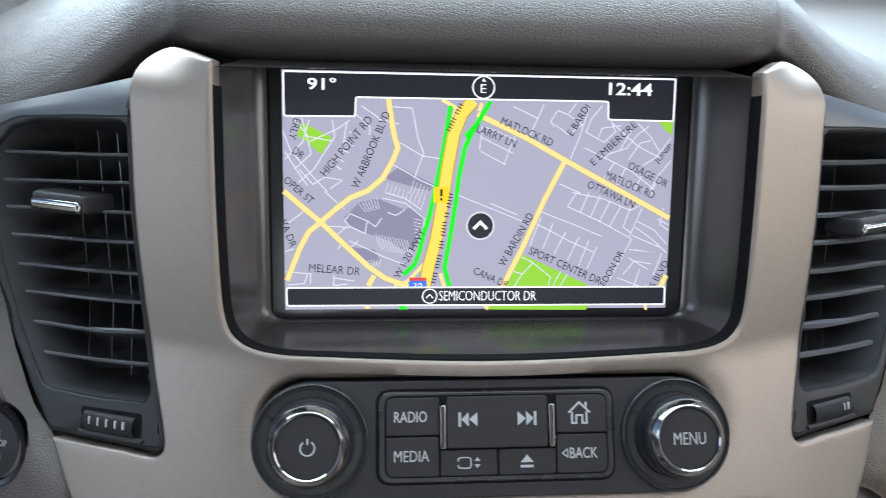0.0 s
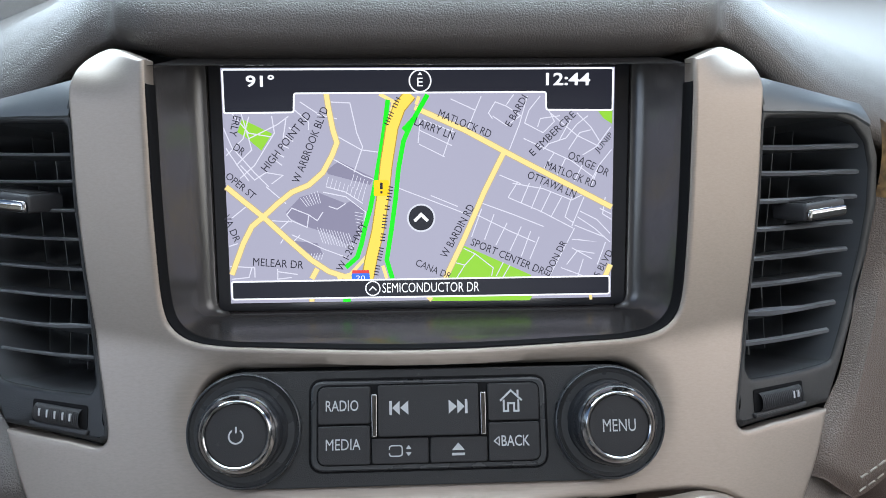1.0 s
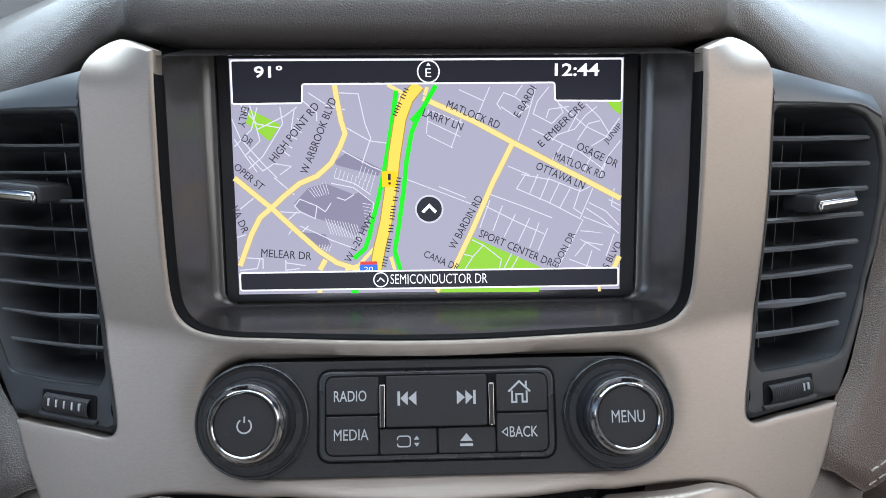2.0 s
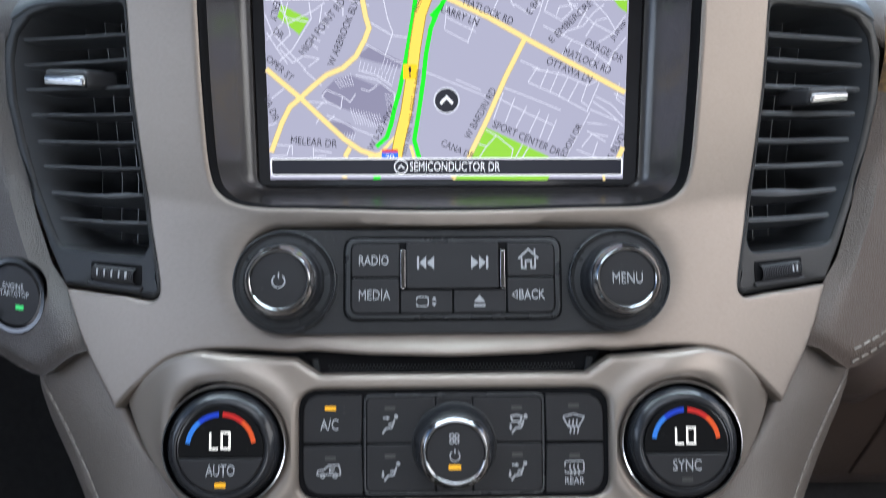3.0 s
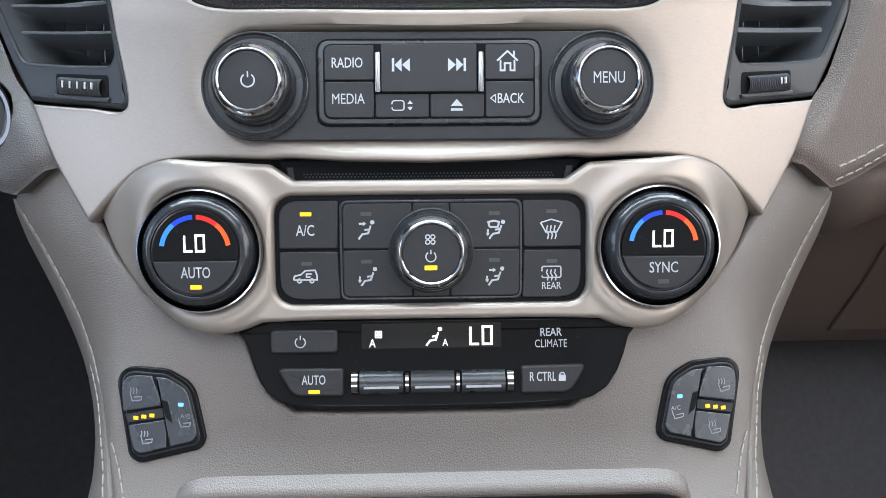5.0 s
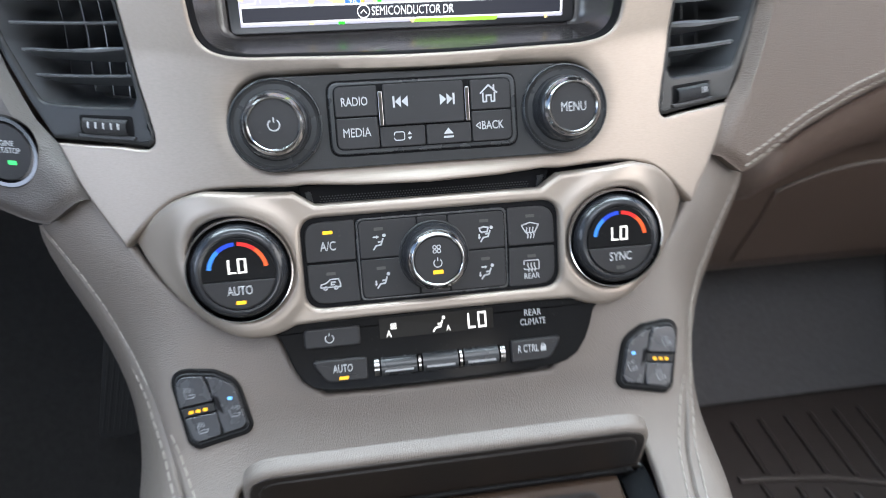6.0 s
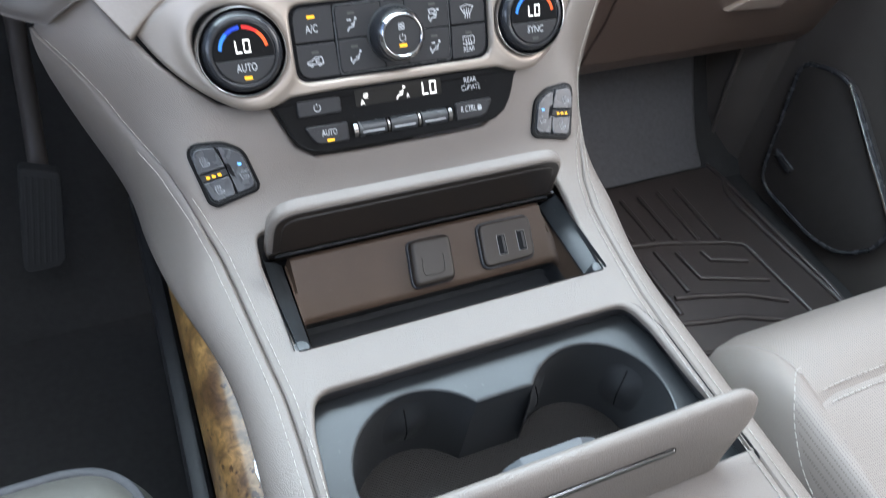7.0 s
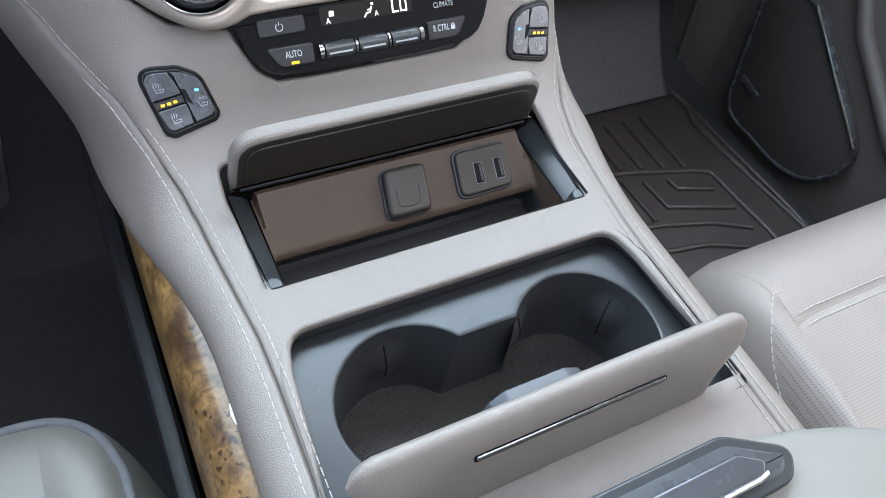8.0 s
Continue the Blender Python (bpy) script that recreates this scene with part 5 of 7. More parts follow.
    ribbon(minor, [(68.2, -19.9), (57.0, -41.7)], 0.7)
    ribbon(minor, [(14.5, -42.0), (18.3, -36.1), (13.7, -34.8), (17.8, -27.1)], 0.7)
    ribbon(minor, [(18.3, -36.1), (23.0, -31.0), (31.2, -37.5), (30.4, -41.4)], 0.7)
    ribbon(minor, [(23.0, -31.0), (17.8, -28.4)], 0.7)
    ribbon(minor, [(35.8, -35.0), (32.5, -41.4)], 0.7)
    ribbon(minor, [(38.9, -36.3), (35.6, -42.0)], 0.7)
    ribbon(minor, [(82.0, -6.0), (80.9, -13.6), (85.4, -16.2)], 0.7)
    ribbon(minor, [(0.2, 28.9), (14.1, 23.4)], 0.65)
    ribbon(minor, [(-1.6, 24.5), (12.9, 17.5)], 0.65)
    ribbon(minor, [(-1.7, 18.3), (9.6, 12.6)], 0.65)
    ribbon(minor, [(8.8, 12.6), (14.6, 28.8)], 0.65)
    ribbon(minor, [(-2.1, 18.8), (-1.1, 29.4)], 0.65)
    ribbon(minor, [(3.2, -4.4), (15.3, -9.5)], 0.65)
    ribbon(minor, [(-13.1, -0.2), (18.4, -12.6)], 0.65)
    ribbon(majoredge, [(-41.9, 40.5), (-41.1, 34.5), (-39.4, 24.7), (-37.8, 19.3), (-40.1, 13.7), (-44.3, 6.3), (-50.7, 0.8), (-58.3, -2.3), (-64.7, -7.3), (-71.1, -13.0), (-76.3, -17.2), (-80.4, -24.8), (-86.0, -38.8)], 4.0)
    ribbon(majoredge, [(-87.3, 0.4), (-79.6, -5.9), (-70.7, -13.5), (-60.2, -23.7), (-50.4, -32.8), (-42.9, -38.0), (-32.8, -41.5)], 4.0)
    ribbon(majoredge, [(-48.0, -36.6), (-50.6, -41.2)], 4.0)
    ribbon(majoredge, [(-3.5, 34.3), (18.4, 24.4), (36.0, 14.9), (56.3, 4.3), (85.2, -10.6)], 4.0)
    ribbon(majoredge, [(36.0, 14.4), (27.2, -3.0), (18.4, -23.3), (9.4, -41.9)], 4.0)
    ribbon(majoredge, [(84.9, -36.8), (82.4, -42.8)], 4.0)
    ribbon(majoredge, [(-50.9, -50.0), (-50.9, -51.6)], 4.0)
    ribbon(majoredge, [(2.9, -50.4), (1.6, -52.3)], 4.0)
    ribbon(majoredge, [(76.7, -51.6), (75.4, -53.2)], 4.0)
    ribbon(major, [(-41.9, 40.5), (-41.1, 34.5), (-39.4, 24.7), (-37.8, 19.3), (-40.1, 13.7), (-44.3, 6.3), (-50.7, 0.8), (-58.3, -2.3), (-64.7, -7.3), (-71.1, -13.0), (-76.3, -17.2), (-80.4, -24.8), (-86.0, -38.8)], 3.2)
    ribbon(major, [(-87.3, 0.4), (-79.6, -5.9), (-70.7, -13.5), (-60.2, -23.7), (-50.4, -32.8), (-42.9, -38.0), (-32.8, -41.5)], 3.2)
    ribbon(major, [(-48.0, -36.6), (-50.6, -41.2)], 3.2)
    ribbon(major, [(-3.5, 34.3), (18.4, 24.4), (36.0, 14.9), (56.3, 4.3), (85.2, -10.6)], 3.2)
    ribbon(major, [(36.0, 14.4), (27.2, -3.0), (18.4, -23.3), (9.4, -41.9)], 3.2)
    ribbon(major, [(84.9, -36.8), (82.4, -42.8)], 3.2)
    ribbon(major, [(-50.9, -50.0), (-50.9, -51.6)], 3.2)
    ribbon(major, [(2.9, -50.4), (1.6, -52.3)], 3.2)
    ribbon(major, [(76.7, -51.6), (75.4, -53.2)], 3.2)
    ribbon(hwyedge, [(-5.2, 40.1), (-10.2, 34.3), (-13.5, 25.8), (-16.3, 9.8), (-18.2, -5.2), (-20.7, -20.3), (-23.7, -31.8), (-25.7, -41.5)], 7.4)
    ribbon(hwy, [(-5.2, 40.1), (-10.2, 34.3), (-13.5, 25.8), (-16.3, 9.8), (-18.2, -5.2), (-20.7, -20.3), (-23.7, -31.8), (-25.7, -41.5)], 6.4)
    ribbon(major, [(-18.3, -7.7), (-22.3, -24.1), (-25.0, -30.5), (-33.3, -39.4)], 2.4)
    ribbon(major, [(-18.7, -35.7), (-17.0, -41.6)], 2.4)
    ribbon(major, [(-18.8, 40.2), (-12.6, 36.8), (-14.5, 29.5)], 2.4)
    ribbon(major, [(-33.3, -39.4), (-39.2, -41.1)], 2.4)
    ribbon(major, [(-1.5, 39.1), (-2.7, 35.5)], 2.4)
    ribbon(traffic, [(-15.1, 37.7), (-17.0, 24.6), (-19.2, 12.3), (-21.1, 2.4), (-23.9, -10.2), (-26.5, -19.0), (-27.9, -25.3), (-30.1, -31.7), (-35.3, -36.3)], 2.6)
    ribbon(traffic, [(2.3, 39.8), (-1.0, 34.3), (-5.3, 27.0), (-8.6, 19.6), (-11.0, 7.3), (-12.4, -5.2), (-14.7, -20.4), (-16.9, -33.1), (-14.5, -41.7)], 2.6)
    ribbon(traffic, [(-26.0, -33.0), (-27.2, -41.5)], 2.6)
    ribbon(traffic, [(-2.8, 30.6), (-8.6, 24.5)], 2.6)
    ribbon(traffic, [(-36.9, -51.0), (-33.5, -51.0)], 2.6)
    ribbon(minor, [(-54.6, -4.9), (-51.7, -8.7)], 0.4)
    ribbon(minor, [(-53.3, -4.4), (-50.7, -8.4)], 0.4)
    ribbon(minor, [(-52.1, -3.9), (-49.7, -8.2)], 0.4)
    ribbon(minor, [(-50.8, -3.4), (-48.7, -7.9)], 0.4)
    ribbon(minor, [(-49.6, -2.9), (-47.7, -7.7)], 0.4)
    ribbon(minor, [(-48.3, -2.4), (-46.7, -7.4)], 0.4)
    ribbon(minor, [(-47.0, -1.9), (-45.7, -7.2)], 0.4)
    ribbon(minor, [(-47.5, -18.0), (-45.1, -25.2)], 0.4)
    ribbon(minor, [(-46.2, -18.3), (-43.9, -25.4)], 0.4)
    ribbon(minor, [(-45.0, -18.6), (-42.6, -25.7)], 0.4)
    ribbon(minor, [(-43.7, -18.8), (-41.4, -26.0)], 0.4)
    ribbon(minor, [(-42.4, -19.1), (-40.1, -26.2)], 0.4)
    ribbon(minor, [(-41.2, -19.4), (-38.8, -26.5)], 0.4)
    ribbon(minor, [(-39.9, -19.6), (-37.6, -26.8)], 0.4)
    ribbon(minor, [(-38.7, -19.9), (-36.3, -27.0)], 0.4)
    ribbon(minor, [(-37.4, -20.1), (-35.1, -27.3)], 0.4)
    ribbon(minor, [(-36.2, -20.4), (-33.8, -27.6)], 0.4)
    ribbon(minor, [(-34.9, -20.7), (-32.5, -27.8)], 0.4)
    ribbon(minor, [(-33.7, -20.9), (-31.3, -28.1)], 0.4)
    ribbon(minor, [(-51.6, -29.7), (-52.7, -32.7)], 0.4)
    ribbon(minor, [(-50.3, -29.7), (-51.4, -32.8)], 0.4)
    ribbon(minor, [(-49.0, -29.7), (-50.1, -32.8)], 0.4)
    ribbon(minor, [(-47.8, -29.7), (-48.9, -32.8)], 0.4)
    ribbon(minor, [(-46.5, -29.7), (-47.6, -32.8)], 0.4)
    ribbon(minor, [(-45.2, -29.7), (-46.3, -32.8)], 0.4)
    ribbon(minor, [(-41.9, 4.3), (-43.0, 0.5)], 0.4)
    ribbon(minor, [(-40.1, 3.5), (-41.2, -0.2)], 0.4)
    ribbon(minor, [(-38.4, 2.7), (-39.5, -1.0)], 0.4)
    ribbon(minor, [(-36.7, 2.0), (-37.8, -1.8)], 0.4)
    ribbon(minor, [(-34.9, 1.2), (-36.0, -2.5)], 0.4)
    ribbon(minor, [(-33.2, 0.5), (-34.3, -3.3)], 0.4)
    ribbon(minor, [(-31.5, -0.3), (-32.5, -4.1)], 0.4)
    ribbon(minor, [(-29.7, -1.1), (-30.8, -4.8)], 0.4)
    ribbon(minor, [(-28.0, -1.8), (-29.1, -5.6)], 0.4)
    ribbon(minor, [(-26.2, -2.6), (-27.3, -6.4)], 0.4)
    ribbon(minor, [(-30.9, -11.4), (-27.2, -12.1)], 0.4)
    ribbon(minor, [(-30.7, -12.9), (-27.2, -13.7)], 0.4)
    ribbon(minor, [(-30.5, -14.4), (-27.2, -15.2)], 0.4)
    ribbon(minor, [(-30.3, -15.9), (-27.3, -16.7)], 0.4)
    ribbon(minor, [(-30.0, -17.4), (-27.3, -18.2)], 0.4)
    ribbon(minor, [(-29.8, -19.0), (-27.3, -19.7)], 0.4)
    ribbon(minor, [(-29.6, -20.5), (-27.3, -21.3)], 0.4)
    ribbon(minor, [(-30.6, 5.4), (-32.5, -0.0)], 0.4)
    ribbon(minor, [(-29.1, 4.7), (-31.0, -0.8)], 0.4)
    ribbon(minor, [(-27.6, 3.9), (-29.5, -1.6)], 0.4)
    ribbon(minor, [(-26.1, 3.1), (-28.0, -2.3)], 0.4)
    ribbon(minor, [(-24.6, 2.4), (-26.5, -3.1)], 0.4)
    ribbon(minor, [(-60.9, -12.3), (-58.5, -9.3), (-51.1, -12.4), (-52.0, -18.0), (-58.7, -14.9), (-60.9, -12.3)], 0.7)
    ribbon(minor, [(-59.9, -14.9), (-65.1, -19.4), (-59.0, -25.0), (-55.1, -21.2)], 0.7)
    ribbon(minor, [(-58.9, -21.2), (-51.4, -24.6), (-45.2, -27.7), (-35.2, -31.6)], 0.7)
    ribbon(minor, [(-55.3, -28.9), (-50.4, -32.8)], 0.7)
    ribbon(minor, [(-44.5, -2.4), (-34.6, -4.5), (-25.9, -11.4), (-26.8, -18.2)], 0.7)
    ribbon(minor, [(-34.6, -7.5), (-38.5, -10.0), (-42.2, -8.7)], 0.7)
    ribbon(minor, [(-43.2, 0.0), (-34.5, -2.5), (-27.1, -7.6)], 0.7)
    ribbon(minor, [(-67.5, -14.8), (-58.7, -15.4)], 0.7)
    ribbon(minor, [(-51.1, -12.4), (-47.4, -15.0), (-44.8, -11.2)], 0.7)
    big("91°", -76.3, 46.0, -64.1, 45.9, 5.2)
    big("12:44", 54.5, 46.2, 74.2, 46.1, 5.5)
    bright("SEMICONDUCTOR DR", -19.1, -45.8, 24.8, -46.0, 4.5)
    bright("E", -2.2, 45.2, 0.3, 45.2, 3.7)
    label("MATLOCK RD", 7.2, 31.8, 30.2, 22.3, 3.5)
    label("LARRY LN", -3.3, 28.4, 13.9, 21.7, 3.5)
    label("MATLOCK RD", 55.0, 8.8, 77.5, -0.4, 3.5)
    label("OTTAWA LN", 46.9, 4.6, 68.4, -4.7, 3.5)
    label("OSAGE DR", 65.1, 13.2, 83.3, 4.6, 3.5)
    label("HIGH POINT RD", -70.1, 7.7, -49.8, 32.1, 3.5)
    label("W ARBROOK BLVD", -56.4, 2.1, -42.6, 34.5, 3.5)
    label("W BARDIN RD", 8.6, -32.1, 21.4, -9.0, 3.5)
    label("SPORT CENTER DR", 21.4, -25.3, 54.4, -39.6, 3.5)
    label("MELEAR DR", -76.4, -33.0, -54.2, -34.8, 3.5)
    label("CANA DR", -3.6, -34.3, 11.9, -41.2, 3.2)
    label("EDON DR", 55.4, -41.2, 63.5, -25.8, 3.2)
    label("E BARDI", 37.7, 26.2, 45.3, 38.9, 3.2)
    label("E EMBERCRE", 48.1, 13.6, 67.2, 31.5, 3.2)
    label("JUNIP", 77.7, 14.1, 84.4, 22.0, 3.2)
    label("ERLY", -80.6, 31.0, -82.9, 22.5, 3.2)
    label("DR", -82.3, 18.1, -78.3, 15.2, 3.2)
    label("OPER ST", -86.1, 5.8, -74.6, -4.2, 3.2)
    label("VA DR", -87.4, -12.1, -82.8, -23.8, 3.2)
    label("S BLVD", 78.5, -42.0, 84.7, -30.4, 3.2)
    label("W I-20 HWY", -38.3, -37.5, -26.7, -16.4, 3.2)
    bar(-16.0, 27.0, -10.1, 39.2, 2.7)
    bar(-14.4, -0.2, -16.6, -11.5, 2.7)
    bar(-17.1, -12.7, -18.8, -25.4, 2.7)
    bar(-19.1, -27.5, -22.1, -40.8, 2.7)
    for k in order:
        bm, w = lay[k]
        if not bm.verts:
            continue
        c = colours[k]
        part(names[k], bm, glow("screen_" + names[k], c), ob, smooth=False)
    head = [(-86.2, 50.8), (-86.2, 32.3), (-56.2, 32.5), (-55.8, 40.6), (54.5, 40.7), (54.8, 32.9), (84.4, 32.6), (84.4, 50.8)]
    foot = [(-86.2, -42), (84.5, -42.1), (84.7, -50.3), (-86.2, -50.0)]
    for nm, lp in (("header_bar", head), ("footer_bar", foot)):
        lp = rpoly(lp, 1.0, 3)
        icon(nm, SCREEN, navy, ob, 2.42, fills=[lp])
        icon("bar_outline", SCREEN, white, ob, 2.46, lines=[lp + lp[:1]], width=0.75)
    icon("compass_ring", SCREEN, white, ob, 2.5, lines=[circle(-0.9, 45.7, 4.7, 32) + [(3.8, 45.7)]], fills=[[(-1.9, 48.2), (0.1, 48.2), (-0.9, 49.6)]], width=0.6)
    icon("position_halo", SCREEN, glow("halo_grey", (0.62, 0.64, 0.72)), ob, 2.44, fills=[circle(-1.2, -14.4, 6.4, 32)])
    icon("position_disc", SCREEN, navy, ob, 2.47, fills=[circle(-1.2, -14.4, 5.6, 32)])
    icon("position_arrow", SCREEN, white, ob, 2.5, lines=[[(-4.2, -15.8), (-1.2, -12.8), (1.8, -15.8)]], width=1.4)
    icon("street_disc", SCREEN, white, ob, 2.5, lines=[circle(-23.4, -46, 3.2, 24) + [(-20.2, -46)], [(-25, -46.9), (-23.4, -45.2), (-21.8, -46.9)]], width=0.55)
    icon("alert_sign", SCREEN, glow("alert_yellow", (1.0, 0.62, 0.0)), ob, 2.40, fills=[box_loop(-22, -4.3, -15.4, 2.6, 0.5)])
    icon("alert_mark", SCREEN, navy, ob, 2.44, fills=[box_loop(-19.3, -1.4, -18.1, 1.6, 0.3), box_loop(-19.2, -3.3, -18.2, -2.2, 0.3)])
    icon("route_shield", SCREEN, glow("shield_blue", (0.03, 0.16, 0.75)), ob, 2.38, fills=[rpoly([(-32.6, -38.8), (-24.8, -38.8), (-24.6, -42), (-32.8, -42)], 0.6)])
    icon("route_shield_top", SCREEN, glow("shield_red", (0.7, 0.05, 0.05)), ob, 2.40, fills=[[(-32.4, -37.6), (-25, -37.6), (-24.8, -39), (-32.6, -39)]])
    bright("20", -30.8, -41.0, -26.8, -41.0, 2.0)


map_picture(DISPLAY)


disc_slot()


# ---- car radio ----
def button(name, loop, f, w0, w1, parent, mat=None, bevel=0.5):
    return solid(name, loop, f, w0, w1, mat or BUTTON, parent, bevel)


def knob(parent, name, f, u, v, prof, ring, cap, teeth, ripple=0.014):
    k = part(name, turned(bmesh.new(), f, u, v, prof, 96, ripple, teeth), RUBBER, parent)
    part("ring", turned(bmesh.new(), f, u, v, ring, 72), RINGCHROME, k, "bright chrome ring")
    part("cap", turned(bmesh.new(), f, u, v, cap, 64), BUTTON, k)
    return k


def fill_radio(ob):
    f = RADIO
    solid("groove", box_loop(-47.2, -23.4, 47.3, 13.2, 6, 6), f, -2, -0.9, PORTBLACK, ob, 0.05)
    solid("button_surround", box_loop(-46.2, -22.4, 46.3, 12.2, 5.2, 5), f, -2, 0.9, SATINBLACK, ob, 0.8, steps=4)
    solid("button_bed", box_loop(-43.9, -20.4, 44.1, 10.7, 4.0, 5), f, -2, 0.95, PORTBLACK, ob, 0.02)
    spec = dict(radio=[(-43.4, -4.5), (-22.7, -4.5), (-22.7, 10), (-43.4, 10)], media=[(-43.4, -20), (-22.9, -20), (-22.9, -5), (-43.4, -5)], skip=[(-20, -9.6), (19.7, -9.6), (19.7, 10.3), (-20, 10.3)], home=[(23.2, -4.5), (43.6, -4.5), (43.6, 10.1), (23.2, 10.1)], back=[(23.2, -20), (43.5, -20), (43.5, -5), (23.2, -5)], view=[(-22.5, -20), (-0.25, -20), (-0.25, -10.1), (-22.5, -10.1)], eject=[(0.25, -20), (22.8, -20), (22.8, -10.1), (0.25, -10.1)])
    radii = dict(radio=[0.6, 0.6, 0.6, 3.4], media=[3.4, 0.6, 0.6, 0.6], home=[0.6, 0.6, 3.4, 0.6], back=[0.6, 3.4, 0.6, 0.6])
    b = {}
    for k, lp in spec.items():
        b[k] = button("button", inset(rpoly(lp, [max(1.2, q) for q in radii.get(k, [1] * 4)], 4), 0.10), f, -1.5, 2.8 if k == "skip" else 2.0, ob, None, 0.4)
    w = 2.12
    word("RADIO", f, -40.2, 2.7, -27.5, 2.7, 4.2, LEGEND, b["radio"], w)
    word("MEDIA", f, -40.2, -12.1, -26.8, -12.1, 4.2, LEGEND, b["media"], w)
    word("BACK", f, 28.3, -12.2, 39.4, -12.2, 4.2, LEGEND, b["back"], w)
    icon("legend", f, LEGEND, b["back"], w, lines=[[(27.4, -10.6), (25.4, -12.2), (27.4, -13.8), (27.4, -10.6)]], width=0.45)
    icon("legend", f, LEGEND, b["skip"], 2.92, fills=[box_loop(-15.4, -1.2, -14.4, 4.2, 0.1), [(-11.4, -1.2), (-11.4, 4.2), (-14.3, 1.5)], [(-8.0, -1.2), (-8.0, 4.2), (-11.2, 1.5)]])
    icon("legend", f, LEGEND, b["skip"], 2.92, fills=[box_loop(14.2, -1.2, 15.2, 4.2, 0.1), [(11.2, -1.2), (14.1, 1.5), (11.2, 4.2)], [(7.8, -1.2), (11.0, 1.5), (7.8, 4.2)]])
    icon("legend", f, LEGEND, b["home"], w, lines=[[(28.2, 3.2), (32.5, 7.2), (36.8, 3.2)], [(29.6, 3.6), (29.6, -0.8), (31.3, -0.8), (31.3, 2.2), (33.7, 2.2), (33.7, -0.8), (35.4, -0.8), (35.4, 3.6)], [(35.2, 5.0), (35.2, 7.3)]], width=0.75)
    icon("legend", f, LEGEND, b["view"], w, lines=[rpoly([(-15.6, -17.0), (-10.6, -17.0), (-10.6, -13.0), (-15.6, -13.0)], 1.2, 4) + [(-15.6, -14.5)]], fills=[[(-9.2, -14.4), (-7.0, -14.4), (-8.1, -12.9)], [(-9.2, -15.6), (-8.1, -17.1), (-7.0, -15.6)]], width=0.5)
    icon("legend", f, LEGEND, b["eject"], w, fills=[[(8.8, -15.3), (13.8, -15.3), (11.3, -12.4)], box_loop(8.8, -17.3, 13.8, -16.3, 0.1)])
    for u0 in (-22.5, 20.2):
        solid("chrome_chip", box_loop(u0, -9.7, u0 + 2.3, 7.0, 0.5), f, -1, 3.0, SATINCHROME, ob, 0.5, "bright chrome chip")
    for u, nm in ((-72, "volume_knob"), (72, "menu_knob")):
        part("knob_dish", turned(bmesh.new(), f, u, -6.2, [(21.2, -2), (21.2, 0.6), (20.2, 0.3), (18, -0.6), (16, -0.9)], 72), BLACK, ob)
        part("dish_ring", turned(bmesh.new(), f, u, -6.2, [(22.2, -2), (22.2, 0.9), (22.0, 1.5), (21.6, 1.8), (21.2, 1.6), (21.0, 1.0), (20.9, 0)], 72), SATINBLACK, ob, "thin satin ring round the knob")
        k = knob(ob, nm, f, u, -6.2, [(17.2, -1.5), (17.0, 0.2), (16.6, 0.8), (16.4, 5), (16.0, 9.0), (15.3, 11.0), (14.2, 11.9)], [(14.5, 10.5), (14.4, 11.9), (14.1, 12.5), (13.1, 13.7), (12.9, 14.0), (12.5, 14.4), (12.0, 14.4), (11.6, 14.0), (11.4, 12)], [(11.5, 11), (11.5, 13.2), (11.2, 13.5), (6, 13.7), (0.3, 13.8)], 10)
        if u < 0:
            icon("legend", f, LEGEND, k, 14.0, lines=[circle(u, -6.6, 2.6, 28, 125, 415), [(u, -5.4), (u, -3.1)]], width=0.6)
        else:
            word("MENU", f, u - 6.3, -6.1, u + 6.3, -6.1, 4.6, LEGEND, k, 14.0)


fill_radio(RADIO_PANEL)


# ---- climate controls ----
def segments(text, f, u0, v0, w, hgt, parent):
    """L and O in seven-segment form, wide by half their height."""
    wd, t = hgt * 0.5, hgt * 0.14
    for i, ch in enumerate(text):
        x = u0 + i * hgt * 0.72
        a, b, c, d = (x, v0), (x + wd, v0), (x + wd, v0 + hgt), (x, v0 + hgt)
        line = dict(L=[d, a, b], O=[(x + wd / 2, v0), b, c, d, a, (x + wd / 2, v0)])[ch]
        icon("digit", f, WHITELED, parent, w, lines=[line], width=t)


